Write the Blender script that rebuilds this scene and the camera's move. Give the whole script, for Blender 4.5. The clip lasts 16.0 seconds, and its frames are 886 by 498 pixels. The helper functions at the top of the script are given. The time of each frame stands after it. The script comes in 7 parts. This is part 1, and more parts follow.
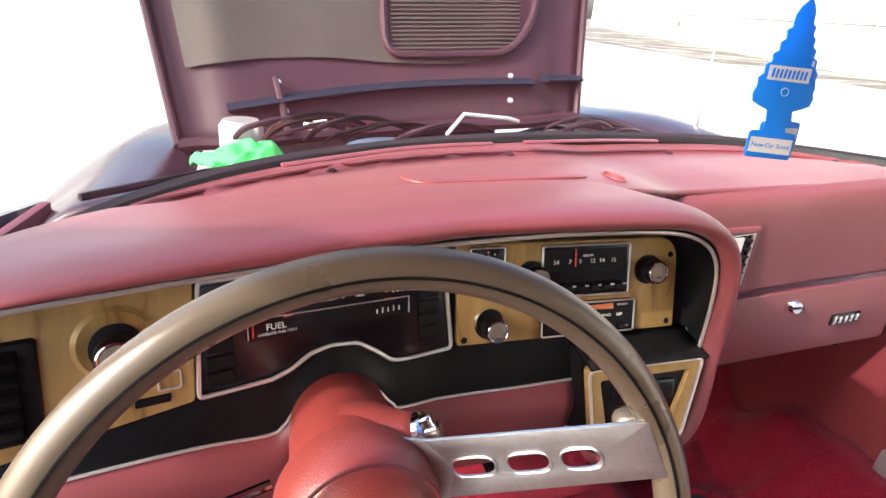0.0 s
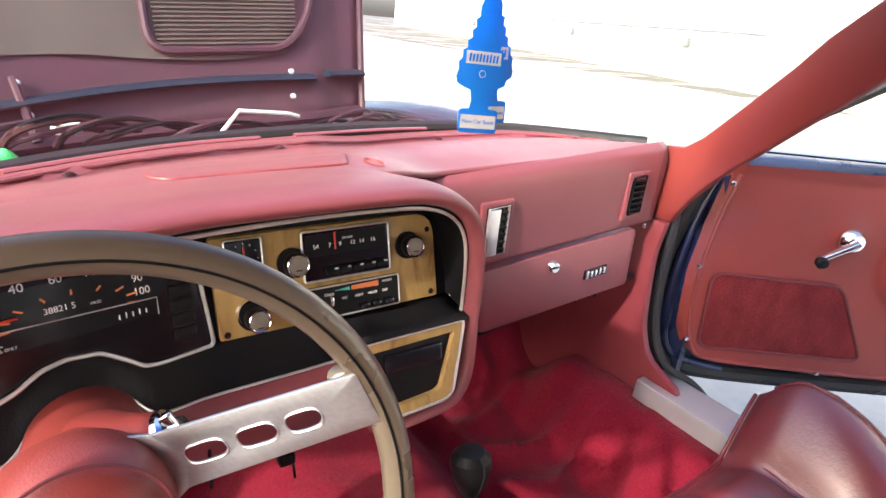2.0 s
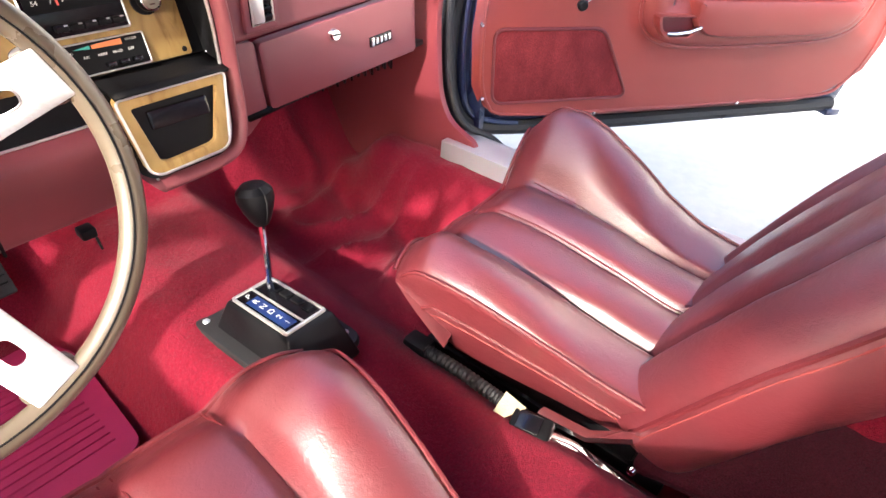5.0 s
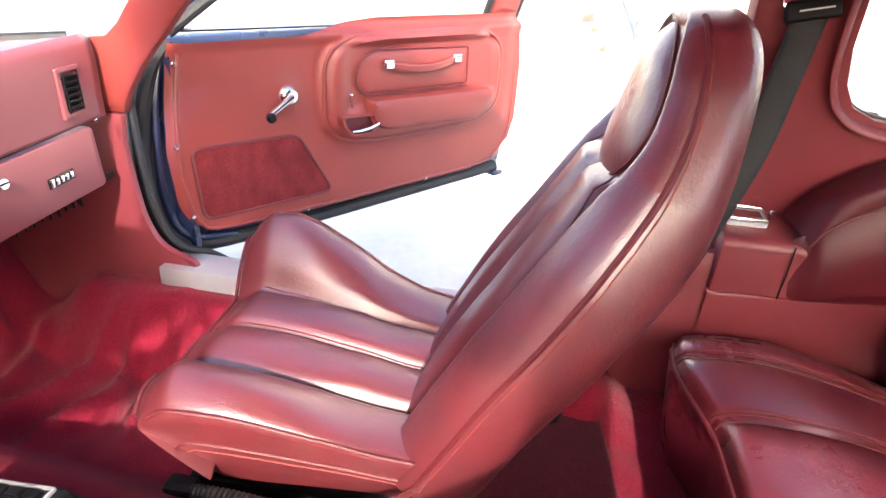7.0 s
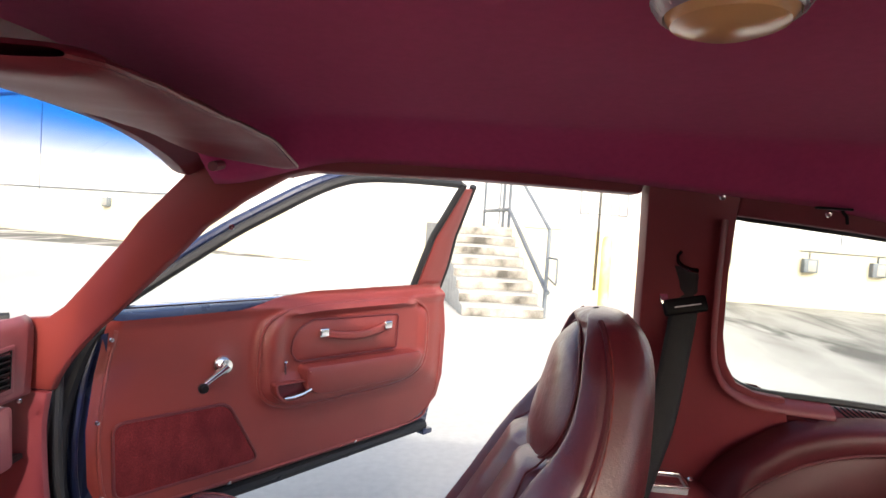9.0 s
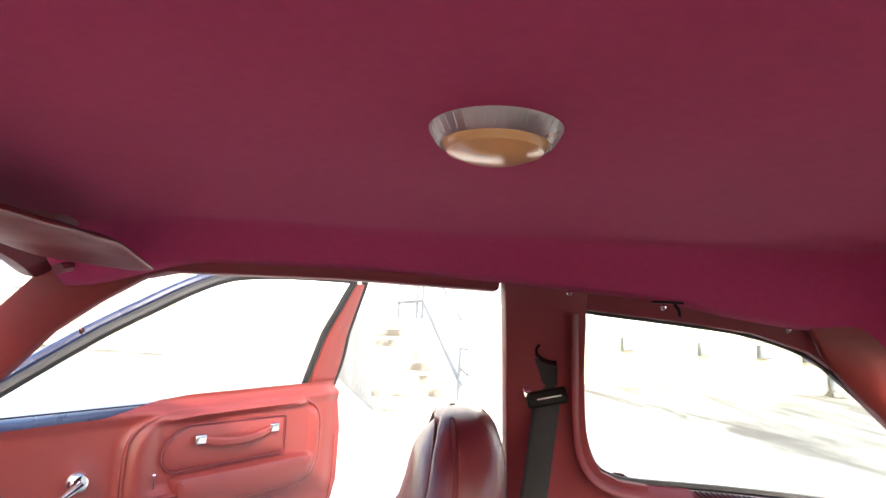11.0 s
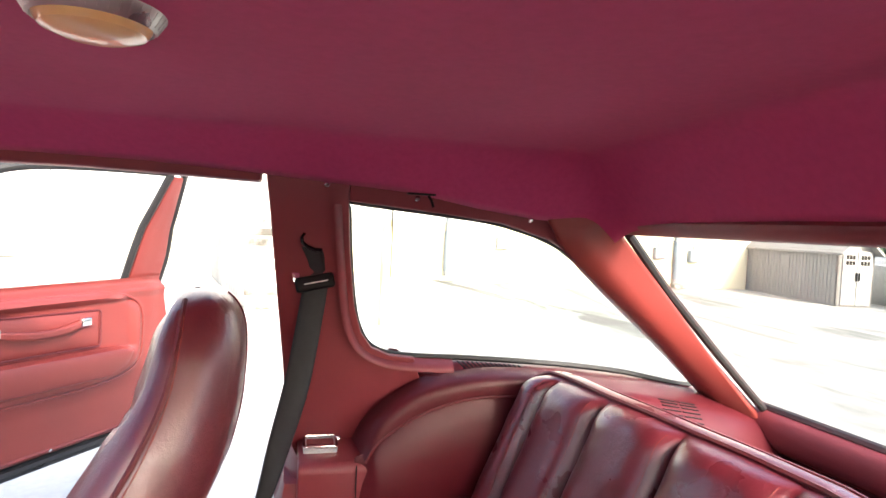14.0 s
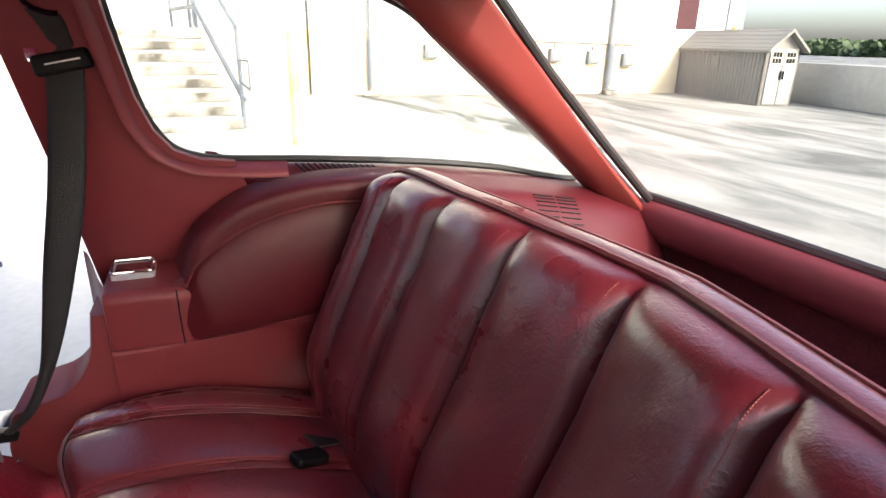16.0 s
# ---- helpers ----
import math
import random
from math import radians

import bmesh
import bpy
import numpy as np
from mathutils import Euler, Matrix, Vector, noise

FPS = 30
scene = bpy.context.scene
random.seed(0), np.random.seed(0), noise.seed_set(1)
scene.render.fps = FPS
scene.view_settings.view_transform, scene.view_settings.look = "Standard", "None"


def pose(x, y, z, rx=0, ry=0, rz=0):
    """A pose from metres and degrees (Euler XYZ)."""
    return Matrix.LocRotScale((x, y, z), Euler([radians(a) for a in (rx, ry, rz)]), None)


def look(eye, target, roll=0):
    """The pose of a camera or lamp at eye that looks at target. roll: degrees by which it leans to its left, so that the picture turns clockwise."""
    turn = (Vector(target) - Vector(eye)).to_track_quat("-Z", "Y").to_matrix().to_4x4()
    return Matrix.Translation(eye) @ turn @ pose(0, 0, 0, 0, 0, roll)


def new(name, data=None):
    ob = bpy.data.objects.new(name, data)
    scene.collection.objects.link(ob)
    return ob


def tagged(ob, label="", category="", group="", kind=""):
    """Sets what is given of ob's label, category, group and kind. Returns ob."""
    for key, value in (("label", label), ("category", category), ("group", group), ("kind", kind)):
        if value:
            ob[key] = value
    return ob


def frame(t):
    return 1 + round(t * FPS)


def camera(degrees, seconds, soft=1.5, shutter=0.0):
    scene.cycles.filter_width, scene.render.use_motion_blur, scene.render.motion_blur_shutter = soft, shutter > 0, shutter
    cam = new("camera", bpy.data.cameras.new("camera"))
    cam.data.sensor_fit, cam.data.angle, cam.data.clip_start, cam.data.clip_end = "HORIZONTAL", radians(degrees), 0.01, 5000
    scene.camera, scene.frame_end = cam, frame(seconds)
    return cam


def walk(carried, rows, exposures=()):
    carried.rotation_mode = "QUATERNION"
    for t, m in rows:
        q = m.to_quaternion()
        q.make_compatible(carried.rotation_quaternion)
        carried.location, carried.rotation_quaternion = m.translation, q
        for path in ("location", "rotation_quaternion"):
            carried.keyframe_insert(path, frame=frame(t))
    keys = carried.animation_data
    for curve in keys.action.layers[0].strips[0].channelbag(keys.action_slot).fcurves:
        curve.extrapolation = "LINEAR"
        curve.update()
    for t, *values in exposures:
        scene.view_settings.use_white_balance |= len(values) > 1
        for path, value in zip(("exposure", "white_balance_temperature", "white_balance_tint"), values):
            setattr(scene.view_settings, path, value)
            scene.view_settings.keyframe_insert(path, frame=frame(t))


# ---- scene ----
cam = camera(74.9, 16.0)
PATH = [
    (0, (0.007, 0.05, 1.142), (0.593, 1.794, 0.358), 5.0),
    (0.5, (0.024, 0.042, 1.152), (0.729, 1.748, 0.38), 5.1),
    (1, (0.038, 0.031, 1.153), (0.884, 1.675, 0.389), 5.5),
    (1.5, (0.049, 0.023, 1.145), (1.034, 1.597, 0.4), 5.6),
    (2, (0.064, -0.003, 1.141), (1.172, 1.49, 0.404), 5.7),
    (2.5, (0.088, -0.045, 1.109), (1.261, 1.389, 0.355), 5.4),
    (3, (0.11, -0.074, 1.062), (1.295, 1.314, 0.246), 5.2),
    (3.2, (0.111, -0.078, 1.051), (1.29, 1.279, 0.174), 5.2),
    (5.3, (0.069, -0.214, 1.088), (1.356, 0.666, -0.164), 1.1),
    (5.5, (0.067, -0.221, 1.095), (1.426, 0.544, -0.157), 0.6),
    (6, (0.059, -0.231, 1.11), (1.536, 0.271, -0.142), 0.6),
    (6.2, (0.065, -0.231, 1.109), (1.568, 0.206, -0.136), 0.8),
    (6.5, (0.064, -0.231, 1.109), (1.622, 0.134, -0.09), 1.6),
    (7, (0.039, -0.242, 1.12), (1.801, 0.066, 0.226), 3.1),
    (7.5, (0.014, -0.242, 1.13), (1.881, 0.008, 0.461), 3.8),
    (8, (0.001, -0.228, 1.163), (1.939, -0.014, 0.721), 3.9),
    (8.5, (-0.006, -0.228, 1.189), (1.971, -0.053, 0.936), 3.8),
    (8.7, (-0.011, -0.228, 1.193), (1.974, -0.066, 1.014), 3.9),
    (10.8, (-0.046, -0.287, 1.211), (1.939, -0.354, 1.448), 3.0),
    (11, (-0.042, -0.321, 1.214), (1.94, -0.444, 1.456), 2.8),
    (11.5, (-0.051, -0.362, 1.213), (1.911, -0.656, 1.463), 2.5),
    (12, (-0.054, -0.386, 1.216), (1.893, -0.78, 1.448), 2.6),
    (12.5, (-0.059, -0.427, 1.21), (1.885, -0.864, 1.385), 2.7),
    (13, (-0.079, -0.447, 1.212), (1.865, -0.909, 1.305), 2.8),
    (13.5, (-0.112, -0.483, 1.215), (1.826, -0.974, 1.248), 2.8),
    (14, (-0.13, -0.545, 1.205), (1.804, -1.048, 1.125), 2.9),
    (14.5, (-0.13, -0.644, 1.165), (1.794, -1.143, 0.951), 2.9),
    (15, (-0.107, -0.716, 1.148), (1.791, -1.248, 0.809), 2.7),
    (15.3, (-0.082, -0.729, 1.143), (1.785, -1.301, 0.713), 2.4),
    (15.5, (-0.063, -0.744, 1.144), (1.776, -1.356, 0.653), 2.5),
    (16, (0.017, -0.79, 1.123), (1.77, -1.471, 0.444), 1.3),
]
EXPOSURES = [(0.0, 2.15), (1.5, 2.3), (3.2, 2.5), (5.5, 3.15), (6.5, 3.27), (7.5, 2.5), (8.5, 1.6), (10.8, 2.35), (12.0, 3.05), (12.5, 3.05), (13.5, 2.82), (14.5, 2.55), (16.0, 2.15)]
walk(cam, [(t, look(eye, target, roll)) for t, eye, target, roll in PATH], EXPOSURES)
# ---- light ----
SUN_DIR = Vector((1.0, 0.26, -0.66)).normalized()   # the way the sunlight travels
world = bpy.data.worlds.new("world")
scene.world = world
world.use_nodes = True
wn = world.node_tree
sky = wn.nodes.new("ShaderNodeTexSky")
sky.sky_type = "NISHITA"
sky.sun_disc = False
sky.sun_elevation = math.asin(-SUN_DIR.z)
sky.sun_rotation = math.atan2(-SUN_DIR.x, -SUN_DIR.y)
sky.air_density, sky.dust_density, sky.ozone_density = 0.8, 4.0, 0.6
wn.nodes["Background"].inputs["Strength"].default_value = 0.15
wn.links.new(sky.outputs["Color"], wn.nodes["Background"].inputs["Color"])
sun = bpy.data.lights.new("sun", "SUN")
sun.energy, sun.angle, sun.color = 1.0, radians(1.5), (1.0, 0.95, 0.87)
sun_ob = new("sun", sun)
sun_ob.matrix_world = SUN_DIR.to_track_quat("-Z", "Y").to_matrix().to_4x4()


# ---- materials ----
def material(name, colour, rough=0.5, metal=0.0, second=None, scale=6.0, amount=0.5, bump=0.0, bump_scale=200.0, bump_kind="NOISE",
             coat=0.0, sheen=0.0, spec=0.5, rough_var=0.0, stretch=(1, 1, 1), fine=0.0, bump2=0.0, bump2_scale=20.0, crease=0.0):
    """A surface with colour variation at two scales, uneven gloss and fine relief, in object space."""
    m = bpy.data.materials.new(name)
    m.use_nodes = True
    t = m.node_tree
    b = t.nodes["Principled BSDF"]
    b.inputs["Roughness"].default_value = rough
    b.inputs["Metallic"].default_value = metal
    b.inputs["Specular IOR Level"].default_value = spec
    b.inputs["Coat Weight"].default_value = coat
    b.inputs["Coat Roughness"].default_value = 0.28
    b.inputs["Sheen Weight"].default_value = sheen
    b.inputs["Sheen Roughness"].default_value = 0.4
    co = t.nodes.new("ShaderNodeTexCoord")
    mp = t.nodes.new("ShaderNodeMapping")
    mp.inputs["Scale"].default_value = stretch
    t.links.new(co.outputs["Object"], mp.inputs["Vector"])
    second = second or tuple(c * 0.72 for c in colour)
    n1 = t.nodes.new("ShaderNodeTexNoise")
    n1.inputs["Scale"].default_value, n1.inputs["Detail"].default_value = scale, 6.0
    t.links.new(mp.outputs[0], n1.inputs["Vector"])
    r1 = t.nodes.new("ShaderNodeMapRange")
    r1.inputs[1].default_value, r1.inputs[2].default_value = 0.38, 0.66
    r1.inputs[4].default_value = amount
    t.links.new(n1.outputs[0], r1.inputs[0])
    mix = t.nodes.new("ShaderNodeMix")
    mix.data_type = "RGBA"
    mix.inputs[6].default_value, mix.inputs[7].default_value = (*colour, 1), (*second, 1)
    t.links.new(r1.outputs[0], mix.inputs[0])
    out = mix.outputs[2]
    if fine:
        n2 = t.nodes.new("ShaderNodeTexNoise")
        n2.inputs["Scale"].default_value, n2.inputs["Detail"].default_value = scale * 30, 3.0
        t.links.new(mp.outputs[0], n2.inputs["Vector"])
        r2 = t.nodes.new("ShaderNodeMapRange")
        r2.inputs[1].default_value, r2.inputs[2].default_value = 0.3, 0.7
        r2.inputs[3].default_value, r2.inputs[4].default_value = 1 - fine, 1 + fine
        t.links.new(n2.outputs[0], r2.inputs[0])
        mul = t.nodes.new("ShaderNodeVectorMath")
        mul.operation = "SCALE"
        t.links.new(out, mul.inputs[0])
        t.links.new(r2.outputs[0], mul.inputs["Scale"])
        out = mul.outputs[0]
    t.links.new(out, b.inputs["Base Color"])
    if rough_var:
        r3 = t.nodes.new("ShaderNodeMapRange")
        r3.inputs[1].default_value, r3.inputs[2].default_value = 0.35, 0.65
        r3.inputs[3].default_value, r3.inputs[4].default_value = rough - rough_var, rough + rough_var
        t.links.new(n1.outputs[0], r3.inputs[0])
        t.links.new(r3.outputs[0], b.inputs["Roughness"])
    if bump:
        if bump_kind == "VORONOI":
            n3 = t.nodes.new("ShaderNodeTexVoronoi")
            n3.feature = "DISTANCE_TO_EDGE"
        else:
            n3 = t.nodes.new("ShaderNodeTexNoise")
            n3.inputs["Detail"].default_value = 4.0
        n3.inputs["Scale"].default_value = bump_scale
        t.links.new(mp.outputs[0], n3.inputs["Vector"])
        bp = t.nodes.new("ShaderNodeBump")
        bp.inputs["Strength"].default_value, bp.inputs["Distance"].default_value = bump, 0.002
        t.links.new(n3.outputs[0], bp.inputs["Height"])
        last = bp
        if bump2:
            n4 = t.nodes.new("ShaderNodeTexNoise")
            n4.inputs["Scale"].default_value, n4.inputs["Detail"].default_value = bump2_scale, 5.0
            n4.inputs["Distortion"].default_value = 1.2
            t.links.new(mp.outputs[0], n4.inputs["Vector"])
            bp2 = t.nodes.new("ShaderNodeBump")
            bp2.inputs["Strength"].default_value, bp2.inputs["Distance"].default_value = bump2, 0.01
            t.links.new(n4.outputs[0], bp2.inputs["Height"])
            t.links.new(bp.outputs[0], bp2.inputs["Normal"])
            last = bp2
        if crease:
            # fine wrinkles in patches: thin valleys where a bent noise crosses its middle
            lines, patches = t.nodes.new("ShaderNodeTexNoise"), t.nodes.new("ShaderNodeTexNoise")
            lines.inputs["Scale"].default_value, lines.inputs["Detail"].default_value, lines.inputs["Distortion"].default_value = 95.0, 4.0, 1.2
            patches.inputs["Scale"].default_value, patches.inputs["Detail"].default_value = 11.0, 2.0
            for n in (lines, patches):
                t.links.new(mp.outputs[0], n.inputs["Vector"])
            away = t.nodes.new("ShaderNodeMath")
            away.operation = "SUBTRACT"
            away.inputs[1].default_value = 0.5
            t.links.new(lines.outputs[0], away.inputs[0])
            size = t.nodes.new("ShaderNodeMath")
            size.operation = "ABSOLUTE"
            t.links.new(away.outputs[0], size.inputs[0])
            groove = t.nodes.new("ShaderNodeMapRange")
            groove.inputs[2].default_value = 0.09
            t.links.new(size.outputs[0], groove.inputs[0])
            where = t.nodes.new("ShaderNodeMapRange")
            where.inputs[1].default_value, where.inputs[2].default_value, where.inputs[4].default_value = 0.40, 0.62, crease
            t.links.new(patches.outputs[0], where.inputs[0])
            bp3 = t.nodes.new("ShaderNodeBump")
            bp3.inputs["Distance"].default_value = 0.0016
            t.links.new(where.outputs[0], bp3.inputs["Strength"])
            t.links.new(groove.outputs[0], bp3.inputs["Height"])
            t.links.new(last.outputs[0], bp3.inputs["Normal"])
            t.links.new(bp3.outputs[0], b.inputs["Coat Normal"])
            last = bp3
        t.links.new(last.outputs[0], b.inputs["Normal"])
    return m


def wood_material():
    m = bpy.data.materials.new("woodgrain")
    m.use_nodes = True
    t = m.node_tree
    b = t.nodes["Principled BSDF"]
    b.inputs["Roughness"].default_value = 0.35
    co = t.nodes.new("ShaderNodeTexCoord")
    mp = t.nodes.new("ShaderNodeMapping")
    mp.inputs["Scale"].default_value = (45, 45, 7)
    mp.inputs["Rotation"].default_value = (0, radians(14), 0)
    t.links.new(co.outputs["Object"], mp.inputs["Vector"])
    n = t.nodes.new("ShaderNodeTexNoise")
    n.inputs["Scale"].default_value, n.inputs["Detail"].default_value, n.inputs["Distortion"].default_value = 1.0, 8.0, 0.8
    t.links.new(mp.outputs[0], n.inputs["Vector"])
    r = t.nodes.new("ShaderNodeValToRGB")
    r.color_ramp.elements[0].position, r.color_ramp.elements[1].position = 0.3, 0.72
    r.color_ramp.elements[0].color, r.color_ramp.elements[1].color = (0.16, 0.075, 0.022, 1), (0.44, 0.30, 0.115, 1)
    e = r.color_ramp.elements.new(0.45)
    e.color = (0.34, 0.215, 0.072, 1)
    t.links.new(n.outputs[0], r.inputs[0])
    t.links.new(r.outputs[0], b.inputs["Base Color"])
    return m


def glass_material(name, tint=(0.97, 0.99, 0.98), gloss=1.0):
    m = bpy.data.materials.new(name)
    m.use_nodes = True
    t = m.node_tree
    t.nodes.remove(t.nodes["Principled BSDF"])
    tr, gl, mx, fr = (t.nodes.new("ShaderNode" + k) for k in ("BsdfTransparent", "BsdfGlossy", "MixShader", "LayerWeight"))
    pw, ad = t.nodes.new("ShaderNodeMath"), t.nodes.new("ShaderNodeMath")
    pw.operation, ad.operation = "POWER", "MULTIPLY_ADD"
    pw.inputs[1].default_value, ad.inputs[1].default_value, ad.inputs[2].default_value = 5.0, 0.9, 0.05
    tr.inputs[0].default_value = (*tint, 1)
    gl.inputs["Roughness"].default_value = 0.0
    t.links.new(fr.outputs["Facing"], pw.inputs[0])
    t.links.new(pw.outputs[0], ad.inputs[0])
    t.links.new(ad.outputs[0], mx.inputs[0])
    t.links.new(tr.outputs[0], mx.inputs[1])
    t.links.new(gl.outputs[0], mx.inputs[2])
    t.links.new(mx.outputs[0], t.nodes["Material Output"].inputs[0])
    return m


def tint_material(name, tint):
    """Clear glass that deepens to a colour towards its upper edge."""
    m = glass_material(name)
    t = m.node_tree
    co, sp, mp, mx = (t.nodes.new("ShaderNode" + k) for k in ("TexCoord", "SeparateXYZ", "MapRange", "Mix"))
    mx.data_type = "RGBA"
    mx.inputs[6].default_value, mx.inputs[7].default_value = (1, 1, 1, 1), (*tint, 1)
    mp.inputs[1].default_value, mp.inputs[2].default_value = 0.05, 0.80
    mp.interpolation_type = "SMOOTHSTEP"
    t.links.new(co.outputs["Generated"], sp.inputs[0])
    t.links.new(sp.outputs[2], mp.inputs[0])
    t.links.new(mp.outputs[0], mx.inputs[0])
    t.links.new(mx.outputs[2], next(n for n in t.nodes if n.type == "BSDF_TRANSPARENT").inputs[0])
    return m


LEATHER = material("maroon_leather", (0.132, 0.0185, 0.0235), 0.42, second=(0.098, 0.0135, 0.018), scale=9, amount=0.6, bump=0.10, bump_scale=330, bump_kind="VORONOI",
                   rough_var=0.06, bump2=0.08, bump2_scale=85, spec=1.0, coat=0.6, crease=0.12)
LEATHER_REAR = material("maroon_leather_rear", (0.135, 0.015, 0.023), 0.31, second=(0.095, 0.0105, 0.016), scale=9, amount=0.6, bump=0.10, bump_scale=300, bump_kind="VORONOI",
                        rough_var=0.06, bump2=0.09, bump2_scale=85, spec=0.9, coat=0.45, crease=0.10)
THREAD = material("pale_thread", (0.27, 0.055, 0.050), 0.6, scale=40)
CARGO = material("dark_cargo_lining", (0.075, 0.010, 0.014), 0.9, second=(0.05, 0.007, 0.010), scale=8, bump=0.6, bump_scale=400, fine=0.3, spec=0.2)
SEAM = material("seam_thread", (0.12, 0.014, 0.018), 0.5, bump=0.4, bump_scale=500)
VINYL = material("red_vinyl", (0.215, 0.036, 0.031), 0.38, spec=0.5, second=(0.18, 0.031, 0.027), scale=4, amount=0.6, bump=0.18, bump_scale=420, bump_kind="VORONOI", rough_var=0.06)
TRIM = material("red_trim_plastic", (0.185, 0.029, 0.036), 0.45, second=(0.152, 0.024, 0.030), scale=4, amount=0.6, bump=0.15, bump_scale=500, bump_kind="VORONOI", rough_var=0.06)
DASH = material("dash_vinyl", (0.235, 0.056, 0.067), 0.40, spec=0.6, sheen=0.06, second=(0.20, 0.047, 0.056), scale=5, amount=0.6, bump=0.14, bump_scale=500, bump_kind="VORONOI", rough_var=0.07)
# vinyl with the shade over shelf, arch and handle cup put into its colour
SHADED_VINYL = material("shade_darkened_vinyl", (0.085, 0.0095, 0.0145), 0.42, spec=0.32, second=(0.068, 0.0075, 0.0115), scale=5, bump=0.14, bump_scale=500, bump_kind="VORONOI", rough_var=0.06)
BRACE = material("dull_navy_paint", (0.006, 0.014, 0.028), 0.6, second=(0.010, 0.018, 0.032), scale=8, spec=0.2)
COLUMN = material("column_plastic", (0.245, 0.040, 0.034), 0.4, second=(0.21, 0.034, 0.029), scale=9, bump=0.12, bump_scale=500, rough_var=0.06)
CARPET = material("red_carpet", (0.225, 0.0115, 0.028), 0.95, second=(0.16, 0.008, 0.020), scale=9, amount=0.5, bump=1.0, bump_scale=600, sheen=0.12, fine=0.22, spec=0.1, bump2=0.25, bump2_scale=60)
MAT = material("maroon_mat_pile", (0.085, 0.012, 0.020), 0.95, second=(0.06, 0.009, 0.015), scale=14, bump=1.0, bump_scale=500, sheen=0.08, fine=0.4, spec=0.1)
RUBBER_MAT = material("magenta_rubber_mat", (0.32, 0.012, 0.07), 0.55, scale=10, bump=0.2, bump_scale=200)
CLOTH = material("headliner_cloth", (0.42, 0.052, 0.148), 0.9, second=(0.37, 0.044, 0.126), scale=3, amount=0.5, bump=0.2, bump_scale=700, sheen=0.05, fine=0.05, spec=0.15, bump2=0.02, bump2_scale=6)
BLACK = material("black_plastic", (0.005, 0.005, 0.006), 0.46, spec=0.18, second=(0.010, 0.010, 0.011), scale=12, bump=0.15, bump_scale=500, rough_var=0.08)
GLOSS_BLACK = material("black_gauge_face", (0.006, 0.006, 0.008), 0.2, scale=8)
RUBBER = material("black_rubber", (0.014, 0.014, 0.015), 0.6, scale=20, bump=0.3, bump_scale=300)
CHROME = material("chrome", (0.82, 0.82, 0.82), 0.12, 1.0, second=(0.7, 0.7, 0.7), scale=12, rough_var=0.06)
SILVER = material("silver_trim", (0.72, 0.72, 0.70), 0.35, 0.7, second=(0.6, 0.6, 0.58), scale=30)
ALU = material("brushed_aluminium", (0.64, 0.66, 0.68), 0.40, 1.0, second=(0.55, 0.54, 0.53), scale=4, stretch=(4, 90, 90), amount=0.6, bump=0.1, bump_scale=60, rough_var=0.05)
STEEL = material("sill_aluminium", (0.68, 0.71, 0.75), 0.32, 0.55, second=(0.62, 0.65, 0.69), scale=14, amount=0.15, bump=0.04, bump_scale=120, rough_var=0.02)
WOOD = wood_material()
RIM = material("taupe_wheel_rim", (0.112, 0.088, 0.062), 0.32, spec=0.7, second=(0.090, 0.070, 0.049), scale=12, bump=0.05, bump_scale=900, bump_kind="VORONOI", rough_var=0.08)
NAVY = material("navy_body_paint", (0.012, 0.02, 0.06), 0.25, second=(0.02, 0.03, 0.07), scale=6, coat=0.6, rough_var=0.08)
PURPLE = material("purple_body_paint", (0.046, 0.019, 0.029), 0.5, second=(0.038, 0.016, 0.025), scale=5, coat=0.0, spec=0.3, rough_var=0.1, amount=0.8)
WING = material("wing_paint", (0.030, 0.012, 0.020), 0.22, second=(0.02, 0.010, 0.018), scale=5, coat=0.2, rough_var=0.05, spec=0.35)
WHITE = material("white_print", (0.75, 0.75, 0.72), 0.5, scale=30)
CREAM = material("cream_plastic", (0.75, 0.72, 0.66), 0.45, scale=30)
INLAY = material("worn_knob_inlay", (0.17, 0.152, 0.12), 0.45, second=(0.12, 0.108, 0.085), scale=60, fine=0.1)
TAG = material("soiled_tag_cloth", (0.46, 0.41, 0.27), 0.8, second=(0.36, 0.31, 0.20), scale=40, bump=0.3, bump_scale=300)
BLUE = material("blue_card", (0.0, 0.22, 0.80), 0.55, second=(0.0, 0.20, 0.74), scale=20, bump=0.1, bump_scale=300)
AMBER = material("amber_lens", (0.74, 0.46, 0.18), 0.18, second=(0.55, 0.28, 0.08), scale=14, rough_var=0.05, coat=0.4)
BELT = material("black_webbing", (0.012, 0.012, 0.014), 0.7, second=(0.02, 0.02, 0.022), scale=40, bump=0.6, bump_scale=500)
GLASS = glass_material("clear_glass")
